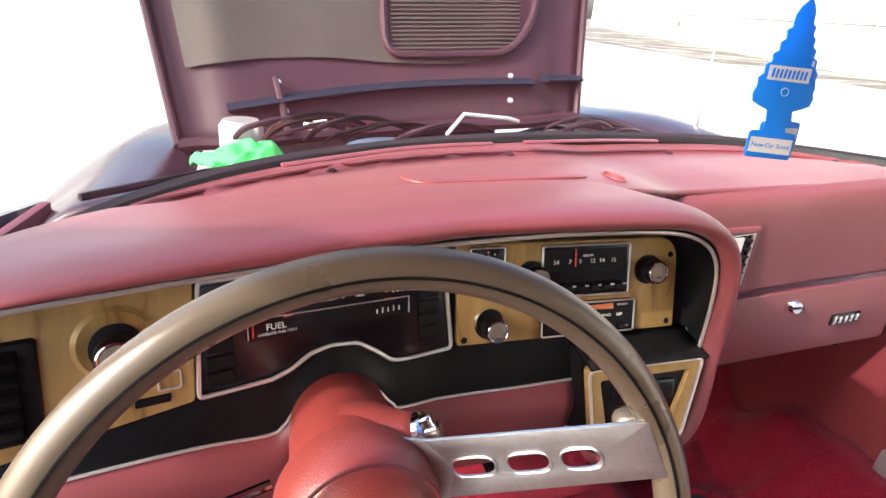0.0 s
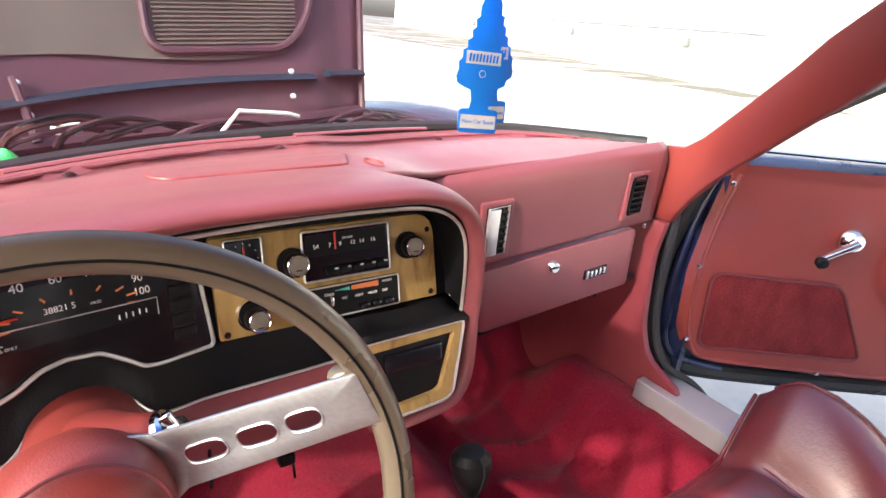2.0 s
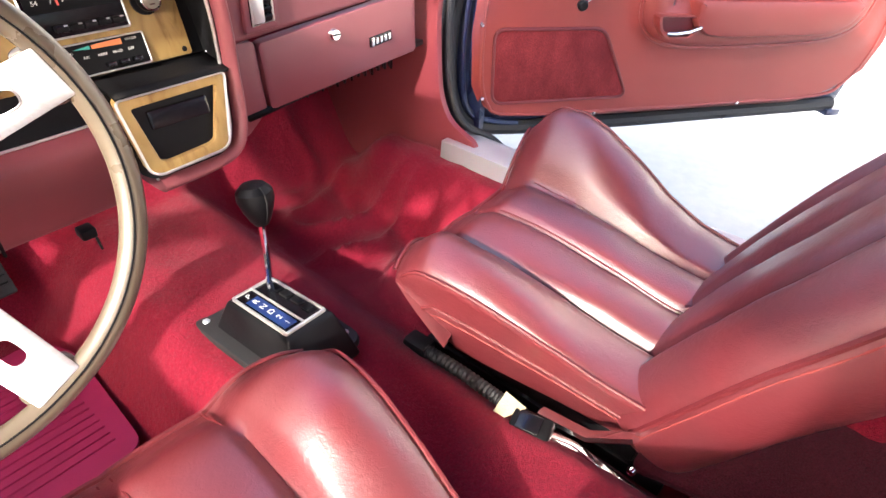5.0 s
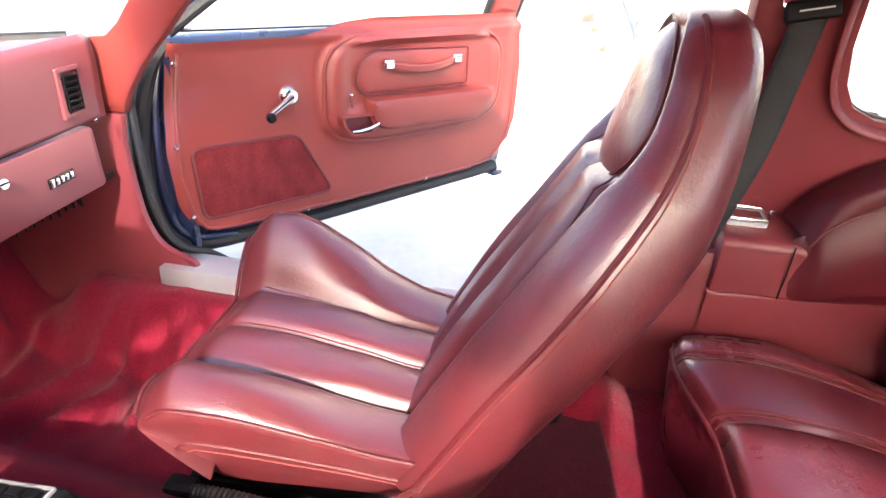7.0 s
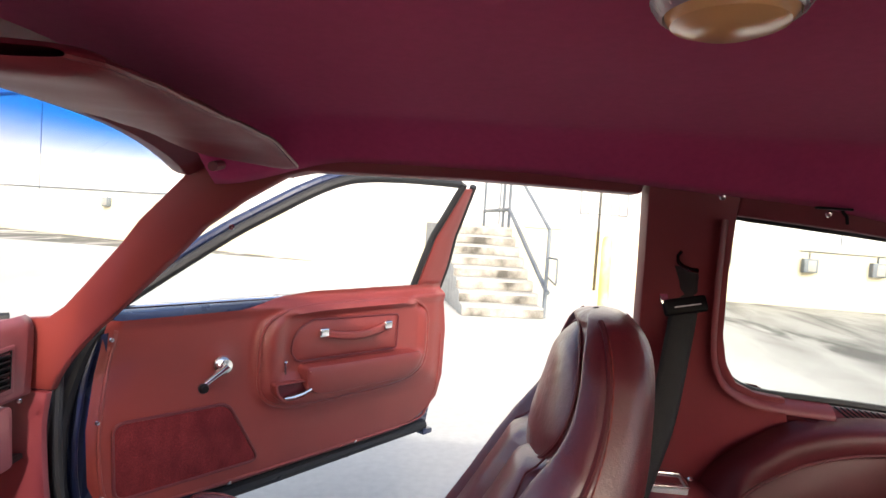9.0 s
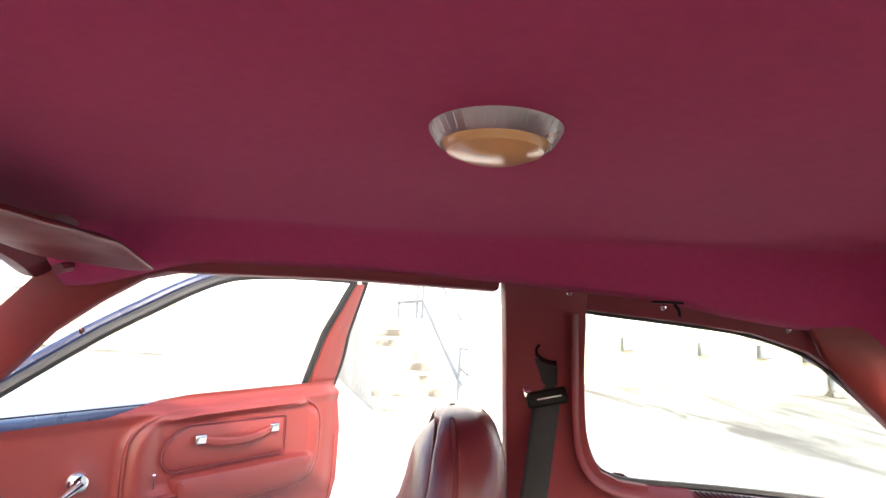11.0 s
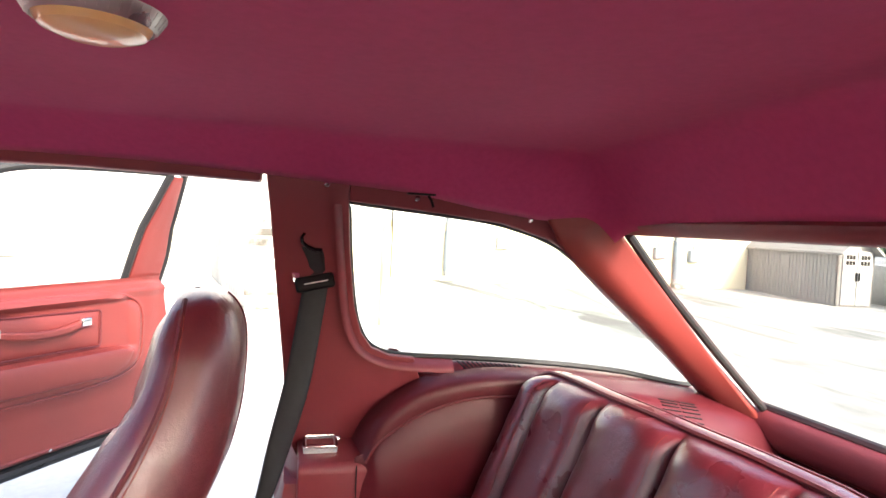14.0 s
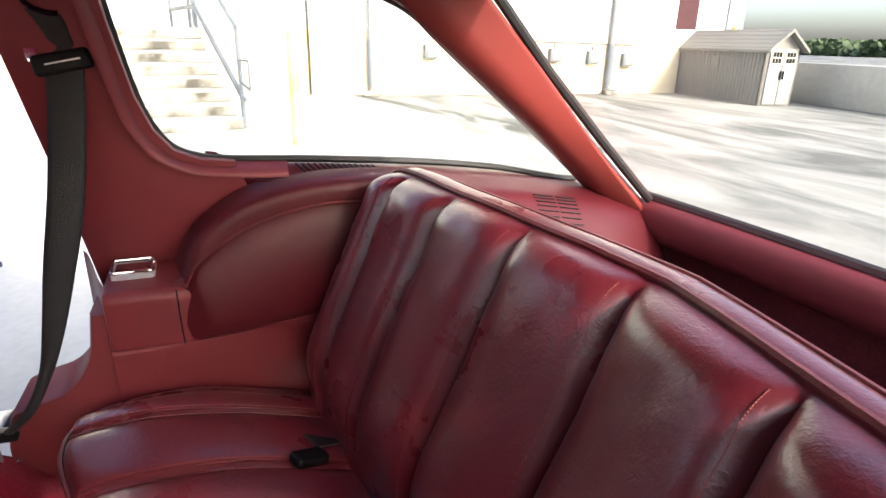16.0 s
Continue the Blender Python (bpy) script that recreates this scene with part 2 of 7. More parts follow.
def yard_material():
    """Pale concrete with long grey drainage stains, which gather behind the car and below the downpipe."""
    m = material("yard_concrete", (0.50, 0.495, 0.455), 0.85, second=(0.43, 0.425, 0.39), scale=0.8, bump=0.4, bump_scale=40, fine=0.06, bump2=0.1, bump2_scale=4)
    t = m.node_tree
    b = t.nodes["Principled BSDF"]
    pale = b.inputs["Base Color"].links[0].from_socket

    def node(kind, **values):
        n = t.nodes.new("ShaderNode" + kind)
        for k, v in values.items():
            n.inputs[int(k[1:])].default_value = v
        return n

    def maths(op, a, c, d=None):
        n = t.nodes.new("ShaderNodeMath")
        n.operation = op
        for i, v in enumerate((a, c, d)):
            if v is None:
                continue
            if isinstance(v, (int, float)):
                n.inputs[i].default_value = v
            else:
                t.links.new(v, n.inputs[i])
        return n.outputs[0]

    co = t.nodes.new("ShaderNodeTexCoord")
    xyz = t.nodes.new("ShaderNodeSeparateXYZ")
    t.links.new(co.outputs["Object"], xyz.inputs[0])
    x, y = xyz.outputs[0], xyz.outputs[1]
    mp = t.nodes.new("ShaderNodeMapping")
    mp.inputs["Scale"].default_value = (0.27, 0.85, 1.0)
    mp.inputs["Rotation"].default_value = (0, 0, radians(-14))
    t.links.new(co.outputs["Object"], mp.inputs["Vector"])
    streak = t.nodes.new("ShaderNodeTexNoise")
    streak.inputs["Scale"].default_value, streak.inputs["Detail"].default_value, streak.inputs["Distortion"].default_value = 1.0, 9.0, 1.1
    streak.inputs["Roughness"].default_value = 0.62
    t.links.new(mp.outputs[0], streak.inputs["Vector"])
    sr = node("MapRange", i1=0.42, i2=0.62)
    t.links.new(streak.outputs[0], sr.inputs[0])
    behind = node("MapRange", i1=-2.4, i2=-4.6)
    t.links.new(y, behind.inputs[0])
    ahead = node("MapRange", i1=2.6, i2=5.0, i4=0.22)
    t.links.new(y, ahead.inputs[0])
    off = node("MapRange", i1=2.5, i2=5.0)
    t.links.new(x, off.inputs[0])
    place = maths("MAXIMUM", maths("MAXIMUM", behind.outputs[0], maths("MULTIPLY", ahead.outputs[0], off.outputs[0])), 0.06)
    # the dark wedge that runs out from the downpipe
    line = maths("ABSOLUTE", maths("ADD", y, maths("MULTIPLY_ADD", maths("SUBTRACT", 11.7, x), 0.23, 3.45)), 0.0)
    wide = maths("MULTIPLY_ADD", maths("SUBTRACT", 11.7, x), 0.09, 0.22)
    wedge = node("MapRange", i1=1.0, i2=0.35)
    t.links.new(maths("DIVIDE", line, wide), wedge.inputs[0])
    reach = node("MapRange", i1=4.5, i2=6.5)
    t.links.new(x, reach.inputs[0])
    patch = node("MapRange", i1=0.36, i2=0.52)
    t.links.new(streak.outputs[0], patch.inputs[0])
    stain = maths("MAXIMUM", maths("MULTIPLY", maths("MULTIPLY_ADD", sr.outputs[0], 0.5, 0.45), place), maths("MULTIPLY", maths("MULTIPLY", wedge.outputs[0], reach.outputs[0]), patch.outputs[0]))
    mix = t.nodes.new("ShaderNodeMix")
    mix.data_type = "RGBA"
    mix.inputs[7].default_value = (0.085, 0.086, 0.078, 1)
    t.links.new(stain, mix.inputs[0])
    t.links.new(pale, mix.inputs[6])
    t.links.new(mix.outputs[2], b.inputs["Base Color"])
    return m


YARD = yard_material()
CONCRETE = material("concrete_paving", (0.44, 0.435, 0.40), 0.85, second=(0.16, 0.16, 0.15), scale=0.40, amount=0.6, bump=0.4, bump_scale=40, fine=0.1, bump2=0.1, bump2_scale=4, stretch=(0.8, 1.7, 1))
PIPE_GREY = material("pale_grey_pipe_paint", (0.22, 0.235, 0.24), 0.5, scale=3, rough_var=0.06)
WALL_WHITE = material("white_painted_wall", (0.62, 0.62, 0.60), 0.7, second=(0.58, 0.58, 0.56), scale=0.5, bump=0.2, bump_scale=60, fine=0.03)
WALL_CREAM = material("cream_painted_wall", (0.58, 0.53, 0.38), 0.7, second=(0.48, 0.44, 0.32), scale=0.6, bump=0.2, bump_scale=60, fine=0.04)
GREY_METAL = material("grey_painted_metal", (0.15, 0.175, 0.195), 0.5, second=(0.115, 0.135, 0.15), scale=3, rough_var=0.08)
SHED = material("grey_shed_resin", (0.21, 0.205, 0.19), 0.6, second=(0.18, 0.175, 0.16), scale=2, bump=0.2, bump_scale=80)
SHED_LIGHT = material("light_shed_resin", (0.34, 0.335, 0.31), 0.6, scale=2)
SHED_ROOF = material("shed_roof_resin", (0.21, 0.205, 0.19), 0.6, second=(0.17, 0.165, 0.155), scale=5, bump=0.4, bump_scale=30)
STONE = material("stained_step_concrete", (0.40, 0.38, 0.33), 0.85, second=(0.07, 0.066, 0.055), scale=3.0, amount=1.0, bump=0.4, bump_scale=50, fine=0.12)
LEAF = material("foliage", (0.05, 0.085, 0.035), 0.7, second=(0.09, 0.12, 0.05), scale=3, fine=0.3)
BARK = material("bark", (0.12, 0.09, 0.06), 0.9, scale=10, bump=0.6, bump_scale=40)
GREEN = material("green_cloth", (0.05, 0.55, 0.13), 0.7, second=(0.04, 0.42, 0.1), scale=25, bump=0.3, bump_scale=120, bump2=0.3, bump2_scale=40)
RED = material("red_paint", (0.6, 0.03, 0.02), 0.4)
YELLOW = material("yellow_paint", (0.72, 0.60, 0.16), 0.55, second=(0.66, 0.60, 0.36), scale=5, amount=0.8, fine=0.1)
BLUEPRINT = material("shift_scale_blue", (0.012, 0.035, 0.15), 0.3)
TEAL = material("teal_print", (0.05, 0.35, 0.30), 0.5)
ORANGE = material("orange_print", (0.75, 0.22, 0.08), 0.5)
BROWN = material("brown_wall_opening", (0.05, 0.012, 0.016), 0.8)
WEAVE = material("underhood_sheet", (0.046, 0.039, 0.034), 0.7, second=(0.033, 0.027, 0.025), scale=6, bump=0.3, bump_scale=60)


# ---- mesh helpers ----
CX = 0.42      # the car's middle
GZ = 0.05      # the ground


def lerp(a, b, k):
    return a + (b - a) * k


def smooth(k, a=0.0, b=1.0):
    k = min(1.0, max(0.0, (k - a) / (b - a)))
    return k * k * (3 - 2 * k)


def curve_at(pts, k):
    """The point at 0..1 along a list of tuples, by Catmull-Rom."""
    n = len(pts) - 1
    f = min(max(k, 0.0), 1.0) * n
    i = min(int(f), n - 1)
    u = f - i
    p = [pts[max(0, min(n, i + j))] for j in (-1, 0, 1, 2)]
    return tuple(0.5 * (2 * b + (c - a) * u + (2 * a - 5 * b + 4 * c - d) * u * u + (3 * b - a - 3 * c + d) * u ** 3) for a, b, c, d in zip(*p))


def table(pairs, x):
    """Piecewise linear look-up."""
    for (x0, y0), (x1, y1) in zip(pairs, pairs[1:]):
        if x <= x1:
            return lerp(y0, y1, max(0.0, (x - x0) / (x1 - x0)))
    return pairs[-1][1]


def bm_grid(fn, nu, nv, cu=False, cv=False):
    bm = bmesh.new()
    mu, mv = (nu if cu else nu + 1), (nv if cv else nv + 1)
    vs = [[bm.verts.new(fn(i / nu, j / nv)) for j in range(mv)] for i in range(mu)]
    for i in range(nu):
        for j in range(nv):
            a, b = i, (i + 1) % mu
            c, d = j, (j + 1) % mv
            bm.faces.new((vs[a][c], vs[b][c], vs[b][d], vs[a][d]))
    return bm


def bm_tube(pts, r, n=8, closed=False, flat=1.0):
    """A tube along points; r may be a list. flat: the second axis's share."""
    pts = [Vector(p) for p in pts]
    bm = bmesh.new()
    m = len(pts)
    rings = []
    up = None
    for i, p in enumerate(pts):
        d = (pts[(i + 1) % m] - pts[i - 1]) if closed else (pts[min(i + 1, m - 1)] - pts[max(i - 1, 0)])
        d.normalize()
        if up is None:
            up = Vector((0, 0, 1)) if abs(d.z) < 0.9 else Vector((1, 0, 0))
        s = d.cross(up).normalized()
        up = s.cross(d).normalized()
        q = r[i] if isinstance(r, (list, tuple)) else r
        rings.append([bm.verts.new(p + s * q * math.cos(a) + up * q * flat * math.sin(a)) for a in (2 * math.pi * k / n for k in range(n))])
    for i in range(m if closed else m - 1):
        a, b = rings[i], rings[(i + 1) % m]
        for k in range(n):
            bm.faces.new((a[k], a[(k + 1) % n], b[(k + 1) % n], b[k]))
    if not closed:
        bm.faces.new(rings[0][::-1])
        bm.faces.new(rings[-1])
    return bm


def bm_box(sx, sy, sz, at=(0, 0, 0), bevel=0.003, m=None, seg=2):
    bm = bmesh.new()
    bmesh.ops.create_cube(bm, size=1)
    bmesh.ops.scale(bm, vec=(sx, sy, sz), verts=bm.verts)
    if bevel:
        bmesh.ops.bevel(bm, geom=bm.edges[:], offset=min(bevel, 0.45 * min(sx, sy, sz)), segments=seg, profile=0.5, affect="EDGES")
    bmesh.ops.transform(bm, matrix=Matrix.Translation(at) @ (m or Matrix()), verts=bm.verts)
    return bm


def bm_lathe(profile, n=32, m=None):
    """Turned about z from (radius, height) pairs."""
    bm = bm_grid(lambda u, v: (0, 0, 0), n, len(profile) - 1, cu=True)
    bm.verts.ensure_lookup_table()
    for i in range(n):
        a = 2 * math.pi * i / n
        for j, (r, z) in enumerate(profile):
            bm.verts[i * len(profile) + j].co = (r * math.cos(a), r * math.sin(a), z)
    bmesh.ops.remove_doubles(bm, verts=bm.verts, dist=1e-6)
    if m:
        bmesh.ops.transform(bm, matrix=m, verts=bm.verts)
    return bm


def rounded(pts, r, n=5):
    """A polygon's corners, rounded. r: one radius or one for each corner."""
    out = []
    m = len(pts)
    for i, p in enumerate(pts):
        q = r[i] if isinstance(r, (list, tuple)) else r
        a, b, c = Vector(pts[i - 1]).to_2d(), Vector(p).to_2d(), Vector(pts[(i + 1) % m]).to_2d()
        if q <= 0:
            out.append(tuple(b))
            continue
        d1, d2 = (a - b), (c - b)
        q = min(q, 0.48 * d1.length, 0.48 * d2.length)
        s, e = b + d1.normalized() * q, b + d2.normalized() * q
        for k in range(n + 1):
            u = k / n
            out.append(tuple((1 - u) ** 2 * s + 2 * u * (1 - u) * b + u * u * e))
    return out


def bm_plate(outline, depth, m=None, holes=(), bevel=0.0, warp=None, cuts=0):
    """A flat piece of a 2D outline with holes, from z = 0 back to z = -depth, bent by warp(co) -> co if given."""
    bm = bmesh.new()
    edges = []
    for loop in (outline, *holes):
        vs = [bm.verts.new((x, y, 0)) for x, y in loop]
        edges += [bm.edges.new((vs[i], vs[(i + 1) % len(vs)])) for i in range(len(vs))]
    bmesh.ops.triangle_fill(bm, use_beauty=True, use_dissolve=False, edges=edges)
    for f in bm.faces:
        if f.normal.z < 0:
            f.normal_flip()
    rim = [e for e in bm.edges if e.is_boundary]
    r = bmesh.ops.extrude_face_region(bm, geom=bm.faces[:])
    low = [g for g in r["geom"] if isinstance(g, bmesh.types.BMVert)]
    bmesh.ops.translate(bm, verts=low, vec=(0, 0, -depth))
    bmesh.ops.recalc_face_normals(bm, faces=bm.faces[:])
    if bevel:
        top = [e for e in bm.edges if len(e.link_faces) == 2 and abs(e.verts[0].co.z) < 1e-6 and abs(e.verts[1].co.z) < 1e-6 and e.calc_face_angle(0) > 0.5]
        bmesh.ops.bevel(bm, geom=top, offset=bevel, segments=2, profile=0.5, affect="EDGES")
    if cuts:
        bmesh.ops.subdivide_edges(bm, edges=bm.edges[:], cuts=cuts, use_grid_fill=True)
    if warp:
        for v in bm.verts:
            v.co = warp(v.co)
    if m:
        bmesh.ops.transform(bm, matrix=m, verts=bm.verts)
    return bm


def join(*bms):
    out = bms[0]
    for b in bms[1:]:
        me = bpy.data.meshes.new("tmp")
        b.to_mesh(me)
        out.from_mesh(me)
        b.free()
        bpy.data.meshes.remove(me)
    return out


def mesh_of(name, bm, mat, angle=35):
    bmesh.ops.recalc_face_normals(bm, faces=bm.faces[:])
    for f in bm.faces:
        f.smooth = True
    for e in bm.edges:
        if len(e.link_faces) == 2 and e.calc_face_angle(0) > radians(angle):
            e.smooth = False
    me = bpy.data.meshes.new(name)
    bm.to_mesh(me)
    bm.free()
    me.materials.append(mat)
    return me


def part(name, bm, mat, parent=None, label="", angle=35, thick=0.0):
    """One mesh object, under a thing or a part."""
    ob = new(name, bm if isinstance(bm, bpy.types.Mesh) else mesh_of(name, bm, mat, angle))
    if parent:
        ob.parent = parent
        ob.matrix_parent_inverse = (Matrix.Translation(parent.location) if parent.type == "EMPTY" and parent.parent is None else Matrix()).inverted()
    if thick:
        so = ob.modifiers.new("thickness", "SOLIDIFY")
        so.thickness, so.offset = thick, -1
    return tagged(ob, label) if label else ob


def thing(name, label, category, at=(0, 0, 0), group="", kind=""):
    ob = new(name)
    ob.empty_display_size = 0.05
    ob.location = at
    return tagged(ob, label, category, group, kind)


def structure(name, bm, mat, label, category, thick=0.0, angle=35):
    return tagged(part(name, bm, mat, None, label, angle, thick), "", category, "", "structure")


def text_mesh(name, body, size, m, mat, parent, depth=0.0003):
    cu = bpy.data.curves.new(name, "FONT")
    cu.body, cu.size, cu.extrude, cu.align_x, cu.align_y = body, size, depth, "CENTER", "CENTER"
    tmp = bpy.data.objects.new("tmp", cu)
    scene.collection.objects.link(tmp)
    me = bpy.data.meshes.new_from_object(tmp)
    bpy.data.objects.remove(tmp)
    me.transform(m)
    me.materials.clear()
    me.materials.append(mat)
    return part(name, me, mat, parent)


def frame_at(o, x, z):
    """A pose with its x and z axes near the given ways."""
    x, z = Vector(x).normalized(), Vector(z).normalized()
    y = z.cross(x).normalized()
    x = y.cross(z)
    m = Matrix((x, y, z)).transposed().to_4x4()
    m.translation = o
    return m

# ---- the car's inner shell ----
def side_x(z):
    return 1.16 - 0.36 * (z - 0.72)


def mirror(bm):
    for v in bm.verts:
        v.co.x = 0.72 - v.co.x
    return bm


def on_side(co):
    """(y, z, inward) of the right side's leaning plane."""
    return Vector((side_x(co.y) - co.z, co.x, co.y))


def side_plate(outline, depth, holes=(), bevel=0.004):
    return bm_plate(outline, depth, holes=holes, bevel=bevel, warp=on_side)


QUARTER = [(-0.645, 1.243), (-0.655, 1.14), (-0.672, 1.03), (-0.69, 0.975), (-0.715, 0.94), (-0.755, 0.922), (-0.81, 0.915), (-0.96, 0.907), (-1.17, 0.89), (-1.34, 0.868), (-1.565, 0.830)]
QUARTER_TOP = [(-1.395, 0.967), (-1.225, 1.092), (-1.135, 1.153), (-1.070, 1.186), (-0.96, 1.215), (-0.84, 1.228)]


def c_pillar(u, v):
    """u: up the pillar; v: from the quarter window round to the rear glass."""
    u *= 0.93
    a = Vector(curve_at([(1.13, -1.59, 0.785), (1.120, -1.552, 0.832), (1.072, -1.362, 0.978), (1.030, -1.200, 1.088), (0.995, -1.072, 1.176), (0.980, -1.035, 1.215), (0.970, -1.01, 1.255)], u))
    b = Vector(curve_at([(1.015, -1.675, 0.755), (1.012, -1.650, 0.795), (1.01, -1.50, 0.935), (0.995, -1.35, 1.080), (0.960, -1.212, 1.208), (0.952, -1.175, 1.240), (0.948, -1.12, 1.275)], u))
    p = a.lerp(b, 0.16 + 0.83 * v)
    bulge = math.sin(math.pi * 0.5 * min(1.0, v / 0.34)) if v < 0.34 else (1 - (v - 0.34) / 0.66)
    return p + Vector((-0.020, 0.004, 0.0)) * bulge * (1 - smooth(u, 0.50, 0.80))


def headliner(u, v):
    x = lerp(-0.66, 0.535, u)
    y = lerp(0.24, -1.194, v ** 0.9)
    k = x if x > 0 else -x * 0.535 / 0.66
    c = max(0.0, k - 0.425)
    edge = 0.050 * c * c / (c + 0.010) / 0.101
    edge += smooth(k, 0.40, 0.535) * table([(0.30, 0.0), (0.48, 0.008), (0.64, 0.018), (0.76, 0.027), (0.89, 0.048), (1.02, 0.064), (1.20, 0.066)], -y)
    edge += 0.022 * smooth(y, 0.0, 0.24) + 0.03 * smooth(y, 0.0, 0.24) * smooth(k, 0.36, 0.53)
    rear = table([(1.06, 0.0), (1.085, 0.008), (1.11, 0.030), (1.17, 0.106), (1.205, 0.145)], -y)
    z = 1.363 - 0.016 * (k / 0.45) ** 2 - (edge ** 3 + rear ** 3) ** (1 / 3)
    return (CX + x, y, z + 0.0015 * noise.noise(Vector((x * 5, y * 5, 0))))


structure("ceiling", bm_grid(headliner, 70, 90), CLOTH, "stretched wine-red cloth headliner", "headliner", thick=-0.012)
# the steel roof over it, with its closed edges
structure("roof", bm_grid(lambda u, v: (CX + lerp(-0.72, 0.60, u), lerp(0.32, -1.28, v), 1.445 - 0.09 * abs(2 * u - 1) ** 3 - 0.08 * smooth(abs(v - 0.45), 0.35, 0.55)), 20, 20), NAVY,
          "dark blue painted steel roof of the car", "car roof", thick=0.01)

SCREEN_PILLAR = [(0.630, 0.802), (0.612, 0.832), (0.590, 0.865), (0.560, 0.905), (0.528, 0.940), (0.495, 0.968), (0.428, 1.028), (0.350, 1.096), (0.282, 1.160), (0.200, 1.215), (0.116, 1.262),
                 (0.27, 1.295), (0.281, 1.278), (0.309, 1.248), (0.404, 1.166), (0.445, 1.122), (0.530, 1.040), (0.590, 0.984), (0.628, 0.958), (0.70, 0.948), (0.72, 0.802)]
for side in (1, -1):
    fix = (lambda b: b) if side == 1 else mirror
    tag = "right" if side == 1 else "left"
    wall = thing("wall_" + tag, "red vinyl-trimmed inner side of the car body", "car side", (CX + side * 0.7, -0.6, 0.4), kind="structure")
    part("pillar_trim", fix(side_plate(rounded([(-0.488, 1.335), (-0.642, 1.335), *QUARTER[:7], (-0.83, 0.86), (-0.72, 0.665), (-0.555, 0.665), (-0.535, 0.90), (-0.505, 1.19)],
                                               [0.01, 0.004, 0.0, 0, 0, 0, 0, 0, 0, 0, 0, 0.0, 0, 0.0]), 0.045)), TRIM, wall, "matt red plastic pillar cover")
    part("window_rail", fix(side_plate([(-0.645, 1.29), (-0.645, 1.243), *QUARTER_TOP[::-1], (-1.12, 1.21), (-1.20, 1.215), (-1.20, 1.31), (-0.9, 1.335), (-0.66, 1.335)], 0.045)), TRIM, wall)
    part("door_rail", fix(side_plate(rounded([(-0.486, 1.30), (-0.485, 1.268), (-0.2, 1.275), (0.08, 1.272), (0.13, 1.26), (0.26, 1.29), (0.1, 1.335), (-0.485, 1.335)], 0.008), 0.05, bevel=0.004)), TRIM, wall)
    part("windscreen_pillar", fix(bm_plate(SCREEN_PILLAR, 0.02, bevel=0.006, cuts=1, warp=lambda co: on_side(co) - Vector((0.040 * smooth(0.97 - co.y, 0.0, 0.16), 0, 0)))), VINYL, wall, "red vinyl windscreen pillar cover")
    part("corner_pillar", fix(bm_grid(c_pillar, 30, 12)), VINYL, wall, "curved red vinyl rear corner pillar", thick=0.02)
    part("kick_panel", fix(bm_plate(rounded([(0.632, 0.800), (0.642, 0.74), (0.638, 0.66), (0.627, 0.56), (0.600, 0.505), (0.555, 0.482), (0.51, 0.468), (0.51, 0.28), (1.12, 0.28), (1.12, 0.78), (0.76, 0.80)], [0.004, 0.03, 0.05, 0.05, 0.04, 0.04, 0.03, 0, 0, 0, 0.02]),
                                    0.015, bevel=0.004, warp=lambda co: Vector((1.085 - co.z - 0.03 * smooth(co.x, 0.65, 1.1), co.x, co.y)))), TRIM, wall, "red plastic kick panel")

    # the rolled lip of the pillar trim round the front of the quarter glass
    LIP_Q = [(-0.628, 1.235), (-0.640, 1.14), (-0.656, 1.03), (-0.672, 0.972), (-0.700, 0.932), (-0.748, 0.909), (-0.81, 0.901), (-0.90, 0.896)]
    part("window_lip", fix(bm_grid(lambda u, v: on_side(Vector((curve_at(LIP_Q, u)[0] + lerp(0.014, -0.016, v) * (1 - smooth(u, 0.55, 0.85)), curve_at(LIP_Q, u)[1] + lerp(-0.014, 0.016, v) * smooth(u, 0.45, 0.8), 0.018 - 0.050 * v ** 2))), 50, 8)), TRIM, wall, "rolled red plastic lip", angle=80)

    # the ledge with the ashtray, the padded arch over the wheel and the panel below it
    LEDGE = rounded([(1.20, 0.735), (1.185, 0.722), (1.062, 0.704), (1.052, 0.690), (1.060, 0.588), (1.20, 0.575)], [0, 0.006, 0.014, 0.014, 0.008, 0])
    part("ledge", fix(bm_plate(LEDGE, 0.144, bevel=0.008, warp=lambda co: Vector((co.x, -0.572 + co.z, co.y)))), TRIM, wall, "red plastic ledge")
    EDGE = [(1.22, -0.525), (1.19, -0.538), (1.145, -0.552), (1.10, -0.567), (1.078, -0.588), (1.080, -0.63)]
    part("ledge_end", fix(bm_grid(lambda u, v: (curve_at(EDGE, u)[0], curve_at(EDGE, u)[1], lerp(0.735 - 0.035 * smooth(u, 0.3, 0.8), 0.30, v)), 20, 24)), TRIM, wall, "smooth red plastic edge strip")
    FOOT = rounded([(-0.64, 0.66), (-0.545, 0.66), (-0.534, 0.585), (-0.515, 0.545), (-0.485, 0.514), (-0.44, 0.503), (-0.395, 0.488), (-0.380, 0.42), (-0.380, 0.26), (-0.64, 0.26)], [0, 0, 0.02, 0.03, 0.02, 0.02, 0.012, 0.01, 0, 0])
    part("pillar_foot", fix(bm_plate(FOOT, 0.13, bevel=0.012, warp=lambda co: Vector((1.076 - co.z, co.x, co.y)))), TRIM, wall, "swept red plastic foot of the pillar trim")
    PANEL = [(1.085, 0.590), (1.066, 0.586), (1.064, 0.565), (1.072, 0.48), (1.08, 0.42), (1.082, 0.36)]
